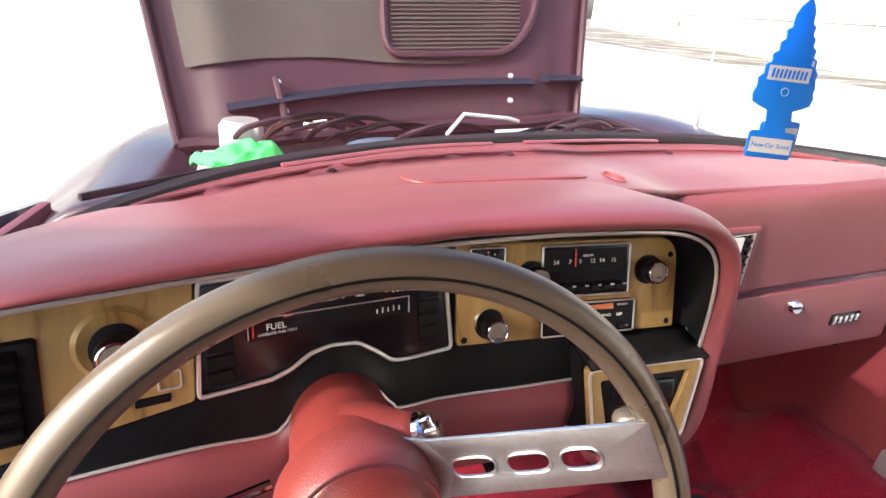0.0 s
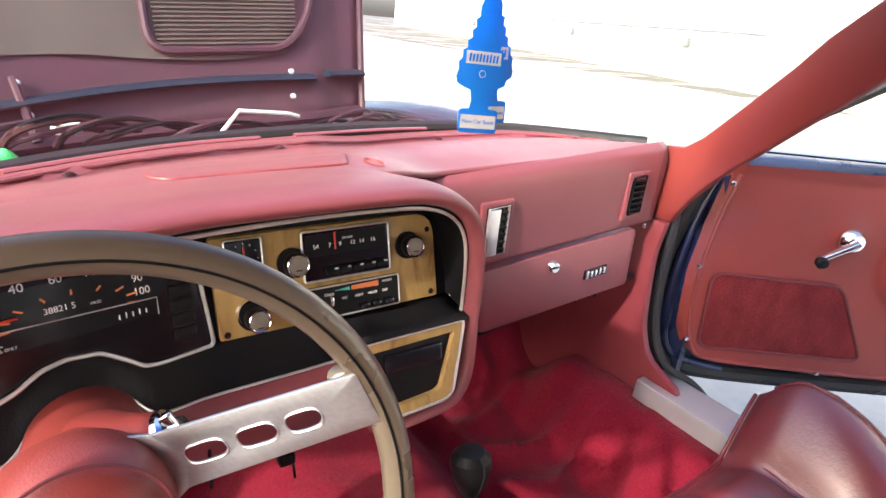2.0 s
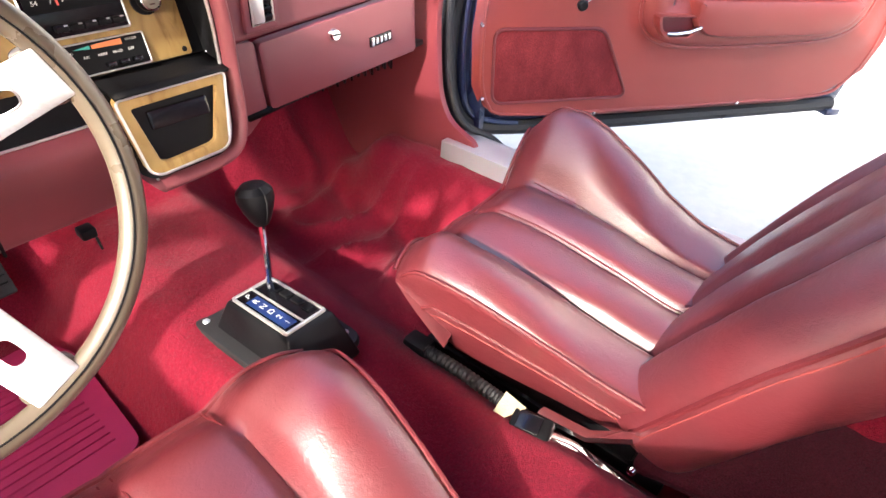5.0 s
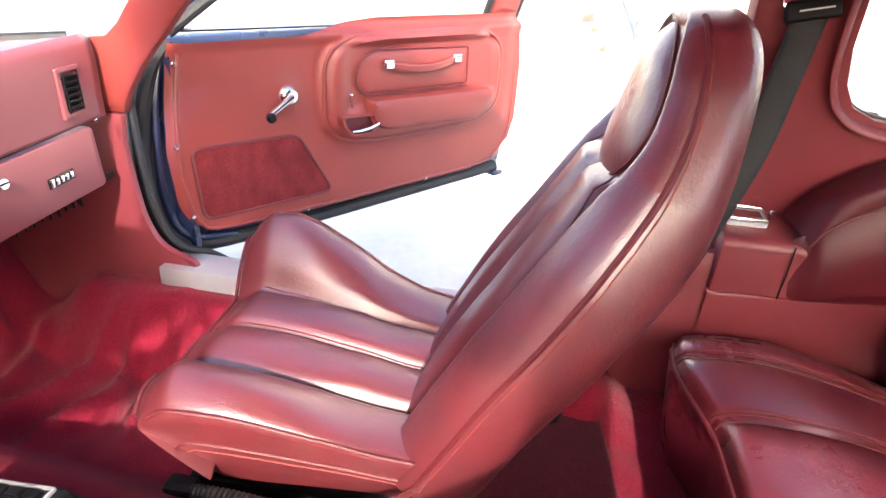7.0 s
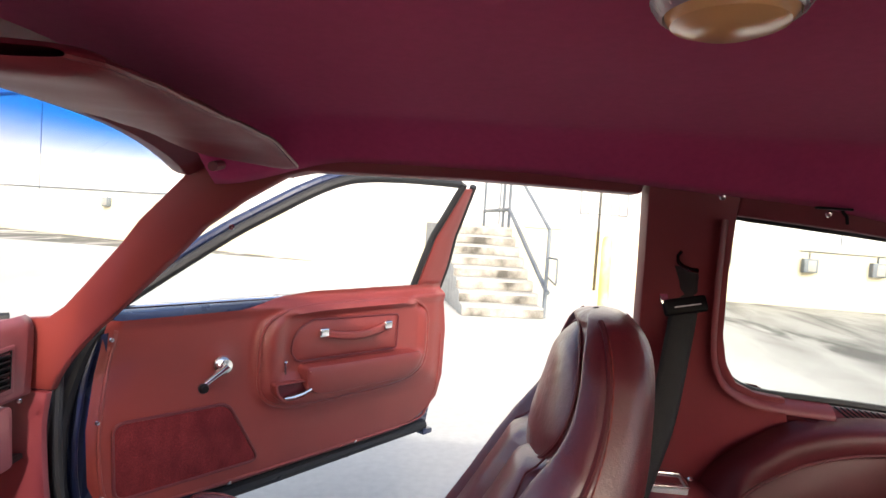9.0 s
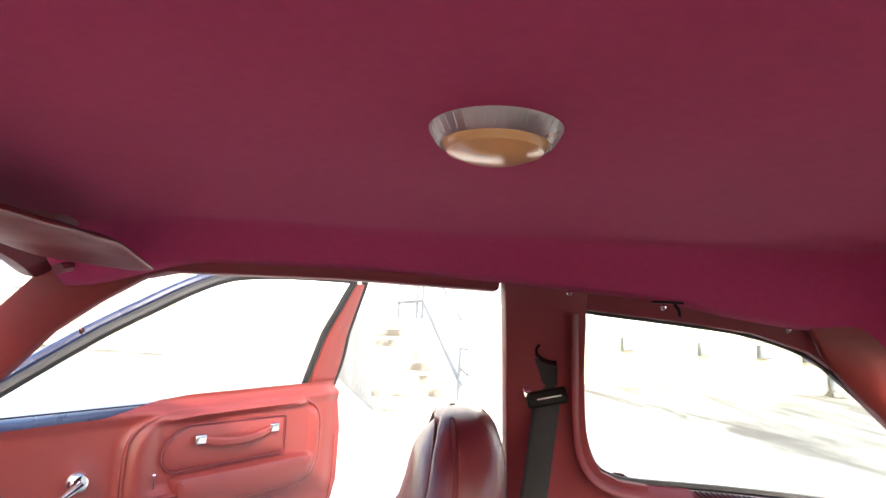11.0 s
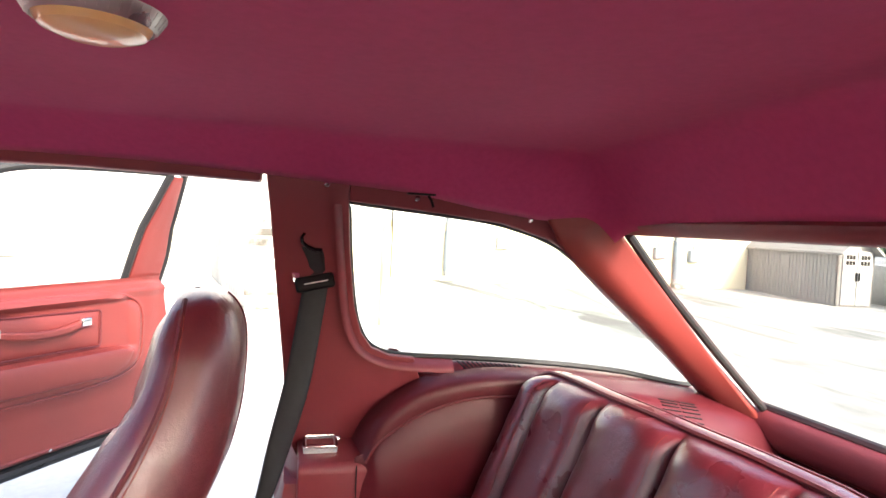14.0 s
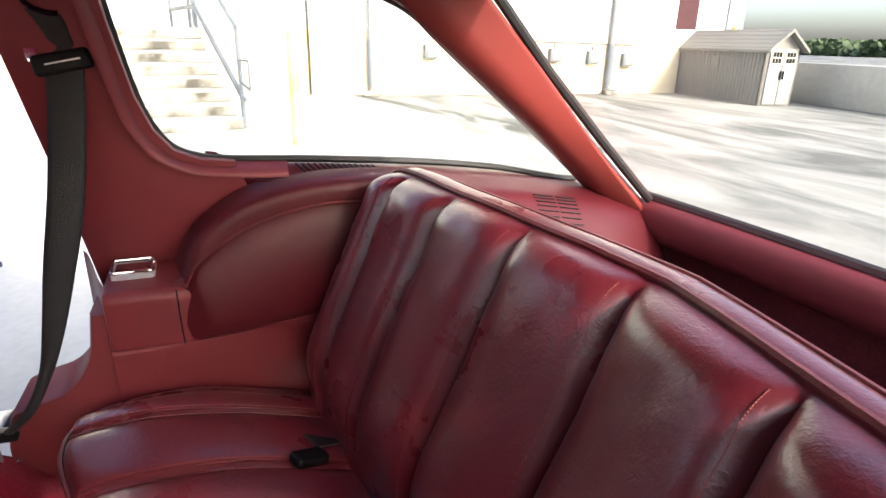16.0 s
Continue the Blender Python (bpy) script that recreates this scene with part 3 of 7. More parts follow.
    part("lower_panel", fix(bm_grid(lambda u, v: (curve_at(PANEL, u)[0] - 0.016 * smooth(v, 0.3, 0.55) * math.sin(u * 11 - 1.2) * smooth(u, 0.12, 0.3), lerp(-0.572, -1.25, v), curve_at(PANEL, u)[1] + 0.03 * smooth(v, 0.0, 0.6)), 40, 30)), TRIM, wall)
    TOP = [(-0.687, 0.722), (-0.712, 0.775), (-0.748, 0.818), (-0.819, 0.864), (-0.909, 0.884), (-1.036, 0.888), (-1.2, 0.876)]
    CREASE = [(-0.708, 0.708), (-0.730, 0.745), (-0.768, 0.775), (-0.822, 0.806), (-0.901, 0.831), (-0.995, 0.840), (-1.2, 0.83)]

    def arch_roll(u, v, TOP=TOP, CREASE=CREASE):
        """The padded roll over the wheel arch, from the pillar down to its overhanging edge."""
        (y0, z0), (y1, z1) = curve_at(TOP, u), curve_at(CREASE, u)
        k = min(1.0, v / 0.8)
        big = 0.4 + 0.6 * smooth(u, 0.0, 0.25)
        x = lerp(lerp(1.145, 1.105, smooth(u, 0, 0.4)), 1.045, k ** 0.9) - 0.024 * big * math.sin(math.pi * k ** 0.8)
        y, z = lerp(y0, y1, k), lerp(z0, z1, k) + 0.010 * big * math.sin(math.pi * k)
        if v > 0.8:
            q = (v - 0.8) / 0.2
            x, z = x + 0.022 * q, z - 0.010 * math.sin(math.pi * q * 0.5) + 0.006 * q
        return (x, y + 0.0015 * noise.noise(Vector((u * 9, v * 3, 2))), z)

    def arch_panel(u, v, CREASE=CREASE):
        y, z = curve_at(CREASE, v)
        y1 = lerp(-0.692, -1.25, v)
        zz = lerp(0.590 + 0.03 * smooth(v, 0, 0.7), z + 0.004, u)
        bulge = math.sin(math.pi * min(1.0, u * 1.02)) ** 0.6
        x = lerp(1.066, 1.066, u) - 0.026 * bulge * smooth(v, 0.0, 0.12) - 0.004
        return (x + 0.001 * noise.noise(Vector((v * 8, u * 6, 4))), lerp(-0.687, lerp(y1, y, u), smooth(v, 0, 0.07)), zz)

    part("arch_panel", fix(bm_grid(arch_panel, 24, 50)), SHADED_VINYL, wall, "maroon padded side panel", angle=60)
    part("arch_roll", fix(bm_grid(arch_roll, 60, 30)), SHADED_VINYL, wall, "maroon padded armrest roll over the wheel arch", angle=70)
    part("arch_piping", fix(bm_tube([Vector(arch_roll(k / 50, 0.80)) + Vector((-0.001, 0, -0.001)) for k in range(51)], 0.0026, 6)), SEAM, wall)
    part("panel_seam", fix(bm_tube([(1.050, -0.6905, 0.700), (1.052, -0.691, 0.64), (1.060, -0.692, 0.59)], 0.0014, 5)), BLACK, wall)

    def shelf(u, v):
        """The ledge below the side glass, back to the tailgate."""
        y = lerp(-0.76, -1.665, v)
        zw = table([(-1.66, 0.795), (-1.545, 0.826), (-1.34, 0.862), (-1.17, 0.884), (-0.96, 0.901), (-0.81, 0.909), (-0.74, 0.918)], y)
        xi = 1.075 - 0.145 * smooth(-y, 1.02, 1.25) + 0.075 * (1 - smooth(-y, 0.76, 0.90))
        x = lerp(side_x(zw) + 0.05, xi, u)
        rear = smooth(-y, 1.0, 1.25)
        return (x, y, zw - 0.004 - 0.026 * smooth(u, 0.2, 1.0) - 0.10 * rear * smooth(u, 0.6, 1.1) ** 1.5)

    part("shelf", fix(bm_grid(shelf, 24, 50)), SHADED_VINYL, wall, "red vinyl shelf under the side glass", thick=0.015)
    # slotted air outlets in the shelf
    for k in range(14 if side == 1 else 0):
        v0 = (0.175 + k * 0.0125)
        part("slot", bm_tube([Vector(shelf(0.30, v0)) + Vector((0, 0, 0.001)), Vector(shelf(0.62, v0 + 0.016)) + Vector((0, 0, 0.001))], 0.0030, 6, flat=0.5), BLACK, wall)
    for k in range(18 if side == 1 else 0):
        u0, v0 = 0.68 + (k // 2) * 0.030, 0.668 + (k % 2) * 0.058
        part("slot", bm_tube([Vector(shelf(u0, v0 + 0.05 * q / 6)) + Vector((0, 0, 0.0015)) for q in range(7)], 0.0016, 6), BLACK, wall)
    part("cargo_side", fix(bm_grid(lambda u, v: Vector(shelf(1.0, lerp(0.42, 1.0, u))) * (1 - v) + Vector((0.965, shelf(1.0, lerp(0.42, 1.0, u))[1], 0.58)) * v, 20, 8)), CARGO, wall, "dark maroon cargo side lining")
    part("outer_skin", fix(bm_plate([(0.60, 0.90), (0.60, 0.30), (1.6, 0.30), (1.6, 0.62), (0.95, 0.76)], 0.02, warp=lambda co: Vector((1.22 - co.z, co.x, co.y)))), NAVY, wall)
    part("rear_skin", fix(bm_plate([(-0.56, 0.80), (-0.56, 0.30), (-1.95, 0.35), (-1.75, 0.76)], 0.02, warp=lambda co: Vector((1.24 - co.z, co.x, co.y)))), NAVY, wall)
    part("wheel_house", fix(bm_grid(lambda u, v: (1.165 + 0.06 * u, lerp(-0.72, -1.66, v), 0.70 - 0.02 * u), 4, 8)), BLACK, wall)
    # the rubber seal round the door opening and the aluminium tread
    seal = [(1.115, 0.632, 0.90), (1.12, 0.630, 0.65), (1.122, 0.612, 0.54), (1.13, 0.575, 0.482), (1.19, 0.54, 0.440), (1.225, 0.42, 0.38), (1.235, 0.0, 0.37), (1.235, -0.38, 0.37)]
    part("door_seal", fix(bm_tube([curve_at(seal, k / 80) for k in range(81)], 0.009, 8)), RUBBER, wall)
    SILL = [(1.060, 0.34), (1.061, 0.42), (1.063, 0.452), (1.070, 0.458), (1.12, 0.457), (1.165, 0.450), (1.185, 0.430), (1.215, 0.412), (1.235, 0.36)]
    tread = part("sill_tread", fix(bm_grid(lambda u, v: (curve_at(SILL, u)[0], lerp(0.595, -0.375, v), curve_at(SILL, u)[1]), 40, 12)), STEEL, wall, "scuffed aluminium door sill tread plate", thick=0.004)
    for y in (0.56, 0.1, -0.4):
        part("screw", fix(bm_lathe([(0.0, 0.003), (0.004, 0.0025), (0.005, 0.0), (0.0, -0.002)], 10, Matrix.Translation((1.0575, y, 0.405)) @ Euler((0, radians(-90), 0)).to_matrix().to_4x4())), CHROME, wall)
    # small chrome trim screws
    for p, n in (((0.925, -0.60, 1.268), (-1, 0, -0.3)), ((0.935, -0.768, 1.253), (-1, 0, -0.4)), ((0.955, -1.007, 1.225), (-1, 0, -0.4)), ((1.03, -1.205, 1.098), (-1, 0.2, -0.3)), ((1.10, -0.655, 0.742), (-1, 0, 0)),
                 ((0.985, 0.22, 1.165), (-1, 0, -0.3)), ((1.012, 0.63, 0.805), (-1, 0, 0)), ((0.98, -1.30, 1.13), (-1, 0.3, -0.3))):
        part("screw", fix(bm_lathe([(0.0, 0.003), (0.004, 0.0025), (0.0055, 0.0), (0.0, -0.004)], 12, Matrix.Translation(Vector(p)) @ Vector(n).to_track_quat("Z", "Y").to_matrix().to_4x4())), CHROME, wall)
    hook = part("coat_hook", fix(join(bm_box(0.010, 0.055, 0.004, (0.935, -0.775, 1.262), 0.0015), bm_tube([(0.940, -0.79, 1.260), (0.934, -0.795, 1.250), (0.940, -0.800, 1.240)], 0.0028, 6))), BLACK if side == 1 else TRIM, wall)

# the driver's door, unseen beside the camera, set part open to limit light
DRIVER_DOOR = Matrix.Translation((-0.50, 0.56, 0)) @ Euler((0, 0, radians(-16))).to_matrix().to_4x4()
structure("door_2", bm_plate(rounded([(-0.10, 0.93), (0.0, 0.80), (0.0, 0.36), (-1.15, 0.36), (-1.15, 0.945)], 0.03), 0.05, DRIVER_DOOR, bevel=0.008, warp=lambda co: Vector((co.z, co.x, co.y))), VINYL, "unseen, part-open driver's door with red vinyl trim", "car door")

# ashtray in the ledge
ash = thing("ashtray", "chrome-lidded ashtray set in the red ledge", "ashtray", (1.13, -0.618, 0.715))
AM = frame_at((1.126, -0.619, 0.7165), (0, -1, 0), (-0.146, 0, 0.989))
part("frame", bm_plate(rounded([(-0.036, -0.026), (0.036, -0.026), (0.036, 0.026), (-0.036, 0.026)], 0.007), 0.010, AM @ Matrix.Translation((0, 0, 0.006)), holes=[rounded([(-0.029, -0.019), (0.029, -0.019), (0.029, 0.019), (-0.029, 0.019)], 0.004)]), STEEL, ash, "bright metal frame")
part("rim", bm_tube([AM @ Vector((x, y, 0.0115)) for x, y in rounded([(-0.034, -0.024), (0.034, -0.024), (0.034, 0.024), (-0.034, 0.024)], 0.006)], 0.0028, 8, closed=True), CHROME, ash)
# trim red on the lid paints its reflection of the cabin
part("lid", bm_plate(rounded([(-0.029, -0.019), (0.029, -0.019), (0.029, 0.019), (-0.029, 0.019)], 0.004), 0.004, AM @ Matrix.Translation((0, 0, 0.006))), TRIM, ash, "inset lid in the red it reflects")
part("lip", bm_tube([AM @ Vector((-0.026, -0.015, 0.0095)), AM @ Vector((0.026, -0.015, 0.0095))], 0.0045, 8, flat=0.6), CHROME, ash)

# header trims front and rear, the tailgate
def header_rise(x):
    """The windscreen's top edge bows upwards between the pillars."""
    return 0.045 - 0.060 * (abs(x - CX) / 0.54) ** 4


structure("rear_header_rail", bm_grid(lambda u, v: (lerp(-0.25, 0.96, u), *curve_at([(-1.230, 1.258), (-1.196, 1.240), (-1.186, 1.228), (-1.191, 1.218), (-1.202, 1.210), (-1.216, 1.205)], v)), 24, 8), TRIM, "red plastic rail along the rear glass top", "trim", thick=0.006)
structure("front_header", bm_grid(lambda u, v: Vector((lerp(-0.12, 0.96, u), *curve_at([(0.16, 1.325), (0.23, 1.310), (0.272, 1.296), (0.29, 1.284), (0.31, 1.29)], v))) + Vector((0, 0, header_rise(lerp(-0.12, 0.96, u)))), 30, 8), TRIM, "red plastic trim over the windscreen", "trim", thick=0.02)
tail = thing("wall_rear", "tailgate with a rounded red vinyl rail below the glass", "tailgate", (CX, -1.68, 0.4), kind="structure")
part("rail", bm_grid(lambda u, v: (lerp(-0.19, 1.03, u), curve_at([(-1.662, 0.803), (-1.652, 0.800), (-1.640, 0.788), (-1.634, 0.765), (-1.638, 0.735), (-1.655, 0.715), (-1.68, 0.712)], v)[0] - 0.03 * math.sin(math.pi * u), curve_at([(-1.662, 0.803), (-1.652, 0.800), (-1.640, 0.788), (-1.634, 0.765), (-1.638, 0.735), (-1.655, 0.715), (-1.68, 0.712)], v)[1]), 24, 16), TRIM, tail, "rounded red vinyl rail")
part("glass_seal", bm_tube([(lerp(-0.19, 1.03, k / 20), -1.668 - 0.03 * math.sin(math.pi * k / 20), 0.806) for k in range(21)], 0.011, 8), RUBBER, tail, "black rubber glass seal")
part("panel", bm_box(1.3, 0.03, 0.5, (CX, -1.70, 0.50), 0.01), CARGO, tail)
structure("seal_rear", bm_tube([(1.005, -1.655, 0.805), (1.0, -1.51, 0.94), (0.985, -1.36, 1.08), (0.945, -1.225, 1.205), (0.92, -1.218, 1.215), (CX, -1.222, 1.222), (-0.08, -1.218, 1.215)], 0.010, 8), RUBBER, "black rubber rear glass seal", "seal")


# glass
def pane(name, fn, nu, nv, label):
    ob = structure(name, bm_grid(fn, nu, nv), GLASS, label, "car window", angle=80)
    ob.visible_shadow = False
    return ob


WS = [(-0.26, 0.47, 0.925), (-0.18, 0.555, 0.93), (-0.12, 0.645, 0.935), (-0.02, 0.745, 0.938), (0.115, 0.83, 0.94), (0.295, 0.896, 0.942), (0.51, 0.937, 0.943), (0.74, 0.937, 0.943), (0.855, 0.915, 0.943), (0.96, 0.845, 0.944), (1.075, 0.70, 0.95)]
pane("window_1", lambda u, v: Vector(curve_at(WS, u)).lerp(Vector((lerp(-0.10, 0.945, u), 0.295, 1.292 + header_rise(lerp(-0.10, 0.945, u)))), v) + Vector((0, 0.05, 0.03)) * math.sin(math.pi * v) * (1 - 0.5 * abs(2 * u - 1)), 24, 12, "curved laminated windscreen")
pane("window_2", lambda u, v: (lerp(-0.16, 1.0, u), lerp(-1.655, -1.215, v) - 0.03 * math.sin(math.pi * u), lerp(0.80, 1.21, v)), 12, 8, "sloping rear glass of the hatch")
for side in (1, -1):
    g = bm_plate([*QUARTER, *QUARTER_TOP], 0.004, warp=lambda co: Vector((side_x(co.y) + 0.03 - co.z, co.x, co.y)))
    ob = structure("window_3", g if side == 1 else mirror(g), GLASS, "fixed quarter side glass", "car window")
    ob.visible_shadow = False
    s = bm_tube([on_side(Vector((y, z, -0.024))) for y, z in [curve_at([*QUARTER, *QUARTER_TOP, QUARTER[0]], k / 90) for k in range(90)]], 0.007, 6, closed=True)
    structure("window_seal", s if side == 1 else mirror(s), RUBBER, "black rubber side glass seal", "seal")
# the tinted band along the top of the windscreen
TINT = tint_material("blue_tint_band", (0.01, 0.20, 0.75))
ob = structure("tint_band", bm_grid(lambda u, v: Vector(curve_at(WS, u)).lerp(Vector((lerp(-0.10, 0.945, u), 0.295, 1.292 + header_rise(lerp(-0.10, 0.945, u)))), lerp(0.80, 1.0, v)) + Vector((0, 0.047, 0.028)) * math.sin(math.pi * lerp(0.80, 1.0, v)) * (1 - 0.5 * abs(2 * u - 1)), 24, 4),
               TINT, "blue sun-tint band along the top of the windscreen", "car window")


# the floor: two front wells, the tunnel, the rear floor and the cargo bed
def floor_z(x, y):
    d = abs(x - CX - 0.02)
    tun = 0.375 + 0.05 * smooth(y, 0.2, 0.9) + 0.03 * smooth(-y, -0.1, 0.15)
    z = 0.265 + (tun - 0.265) * (1 - smooth(d, 0.10, 0.25))
    z += 0.36 * smooth(y, 0.86, 1.12)                              # toe board
    z += 0.150 * smooth(d, 0.47, 0.60) * smooth(y, -0.5, -0.3) * (1 - smooth(y, 0.75, 0.95))
    z += 0.05 * smooth(-y, 0.30, 0.40) * (1 - smooth(-y, 0.55, 0.6))
    z += 0.16 * smooth(-y, 0.62, 0.72)
    w = noise.noise(Vector((x * 9 + 3, y * 6, 1.0))) * 0.010 + noise.noise(Vector((x * 22, y * 15, 4.0))) * 0.004
    w += 0.042 * ((1 - abs(noise.noise(Vector((x * 3 + y * 9, y * 4 - x * 5, 9.0))))) ** 4 - 0.4) * smooth(x, 0.6, 0.75) * smooth(y, 0.4, 0.6)
    return z + w * (1 - 0.8 * smooth(d, 0.52, 0.60))


structure("floor", bm_grid(lambda u, v: (lerp(-0.27, 1.08, u), lerp(-1.69, 1.14, v), floor_z(lerp(-0.27, 1.08, u), lerp(-1.69, 1.14, v))), 130, 230), CARPET, "deep red cut-pile carpet over floor and tunnel", "carpet", thick=0.01, angle=80)
structure("floor_pan", bm_box(1.75, 3.6, 0.02, (CX, -0.3, 0.215), 0.005), NAVY, "steel floor pan under the carpet", "car floor")
structure("firewall", bm_box(1.45, 0.03, 0.55, (CX, 1.15, 0.51), 0.01), BLACK, "dark bulkhead behind the dashboard", "bulkhead")

# ---- dashboard ----
def face_y(x, z):
    return 0.55 + 0.24 * (z - 0.918) + min(0.0, 0.22 * (x - 0.17))


def on_face(co):
    """(x, z, towards the driver) on the instrument panel's bent face."""
    return Vector((co.x, face_y(co.x, co.y) - co.z, co.y))


def face_plate(outline, lift, depth=0.004, bevel=0.001, holes=(), cuts=0):
    bm = bm_plate(outline, depth, holes=holes, bevel=bevel, cuts=cuts)
    for v in bm.verts:
        v.co = on_face(Vector((v.co.x, v.co.y, v.co.z + lift)))
    return bm


def face_line(pts, lift, r, closed=False):
    return bm_tube([on_face(Vector((x, z, lift))) for x, z in pts], r, 6, closed)


def at_face(x, z, lift=0.0):
    """A pose on the face: its z axis out towards the driver, x to the right."""
    tilt = 0.22 if x < 0.17 else 0.0
    return frame_at(on_face(Vector((x, z, lift))), (1, tilt, 0), (tilt, -1, 0.24))


def rect(x0, x1, z0, z1, r=0.004):
    return rounded([(x0, z0), (x1, z0), (x1, z1), (x0, z1)], r)


dash = thing("dashboard", "padded red vinyl dashboard with woodgrain instrument panel", "dashboard", (CX, 0.7, 0.6))
# the hood over the instruments: rolled lip from the left end round the top corner and down
LIP = [(-0.30, 0.938), (-0.17, 0.948), (-0.03, 0.953), (0.11, 0.954), (0.25, 0.956), (0.35, 0.956), (0.405, 0.952), (0.440, 0.938), (0.460, 0.912), (0.467, 0.87), (0.468, 0.815), (0.465, 0.760), (0.459, 0.726), (0.445, 0.708), (0.41, 0.702), (0.345, 0.700)]


def hood_surface(u, v):
    x, z = curve_at(LIP, u)
    x2, z2 = curve_at(LIP, min(1, u + 0.01))
    x1, z1 = curve_at(LIP, max(0, u - 0.01))
    n = Vector((-(z2 - z1), 0, x2 - x1)).normalized()
    corner = smooth(u, 0.42, 0.56)
    bend = min(0.0, 0.22 * (x - 0.17))
    slope = 0.14 * max(0.0, 0.80 - z) * corner
    prof = [(0.550, -0.004), (0.520, 0.0), (0.492, 0.001), (0.480, 0.004), (0.474, 0.010), (0.475, 0.016), (0.486, 0.0212), (0.515, 0.0225 + 0.002 * corner), (0.57, 0.014 + 0.010 * corner), (0.66, 0.0005 + 0.022 * corner)]
    y, o = curve_at(prof, v)
    o *= lerp(0.6, 1.0, smooth(x, -0.22, 0.04)) if v > 0.4 else 1.0
    p = Vector((x, y + bend - slope, z)) + n * o
    if u < 0.5:
        far = min((Vector(curve_at(WS, k / 60)) for k in range(61)), key=lambda q: abs(q.x - p.x)).y - 0.02
        if p.y > far:
            p.y, p.z = far, min(p.z, 0.945)
    return p


part("instrument_hood", bm_grid(lambda u, v: hood_surface(u, lerp(2.2 / 9, 1.0, v)), 90, 30), DASH, dash, "red padded hood with a rolled lip", angle=60)
part("hood_lining", bm_grid(lambda u, v: hood_surface(u, lerp(0.0, 2.2 / 9, v)), 90, 6), BLACK, dash, "black inner wall of the hood", angle=60)


def dash_top(u, v):
    x = lerp(-0.27, 1.06, u)
    back = min((Vector(curve_at(WS, k / 60)) for k in range(61)), key=lambda p: abs(p.x - x))
    bend = min(0.0, 0.22 * (x - 0.17))
    right = smooth(x, 0.42, 0.56)
    front_y = lerp(0.60 + bend, 0.668, right)
    y = lerp(back.y + 0.01, front_y, v)
    left = smooth(x, -0.22, 0.03)
    z = lerp(0.938, lerp(0.943, 0.962, left), smooth(v, 0.15, 0.9)) - right * 0.018 * smooth(v, 0.3, 1)
    z -= 0.007 * smooth(v, 0.16, 0.19) * (1 - 0.6 * smooth(v, 0.24, 0.5))
    z += 0.03 * (x - 0.8) * right
    return (x, y, z)


part("top_pad", bm_grid(dash_top, 90, 40), DASH, dash, "grained red vinyl top pad", angle=60, thick=0.008)


def right_face(u, v):
    x = lerp(0.462, 1.065, u)
    prof = [(0.668, 0.9435), (0.655, 0.934), (0.649, 0.915), (0.648, 0.88), (0.650, 0.83), (0.652, 0.786)]
    y, z = curve_at(prof, v)
    return (x, y, z + 0.066 * (x - 0.83) + 0.002)


part("passenger_pad", bm_grid(right_face, 30, 24), DASH, dash, "red vinyl passenger side pad", angle=60, thick=0.012)
GLOVE = [(0.632, 0.764), (1.02, 0.792), (1.035, 0.664), (0.648, 0.640)]
glove = part("glovebox_door", bm_plate(rounded(GLOVE, 0.012), 0.02, bevel=0.004, warp=lambda co: Vector((co.x, 0.650 - co.z + 0.06 * max(0.0, 0.77 - co.y), co.y))), DASH, dash, "red plastic glovebox door")
part("lock_button", bm_lathe([(0.0, 0.010), (0.009, 0.010), (0.0115, 0.006), (0.013, 0.0), (0.013, -0.004)], 24, frame_at((0.797, 0.652, 0.747), (1, 0, 0), (0, -1, 0.05))), CHROME, glove, "round chrome push-button lock")
part("button_slot", bm_box(0.018, 0.003, 0.003, (0.797, 0.641, 0.748), 0.001), GLOSS_BLACK, glove)
badge = part("badge", bm_box(0.062, 0.004, 0.020, (0.922, 0.6535, 0.7135), 0.001, Euler((0, radians(-4), 0)).to_matrix().to_4x4()), GLOSS_BLACK, glove, "small dark badge with chrome shapes")
for k in range(5):
    part("badge_bar", bm_box(0.0085, 0.004, 0.013 if k else 0.017, (0.898 + k * 0.0118, 0.6505, 0.7122 + 0.0008 * k), 0.0015), CHROME, badge)
part("side_filler", bm_plate(rounded([(0.452, 0.784), (0.630, 0.768), (0.645, 0.64), (0.60, 0.60), (0.455, 0.60)], 0.01), 0.05, bevel=0.004, warp=lambda co: Vector((co.x, 0.655 - co.z + 0.1 * max(0, 0.74 - co.y), co.y))), DASH, dash)
part("under_panel", bm_grid(lambda u, v: (lerp(0.60, 1.06, u), lerp(0.66, 0.98, v), lerp(0.642, 0.60, v) + 0.04 * u), 6, 6), BLACK, dash, thick=0.01)
for k in range(16):
    part("wire", bm_tube([(0.70 + 0.02 * k, 0.70, 0.640), (0.705 + 0.02 * k, 0.705, 0.618 + 0.01 * random.random()), (0.715 + 0.02 * k, 0.72, 0.622), (0.72 + 0.02 * k, 0.72, 0.65)], 0.0035, 5), BLACK, dash)


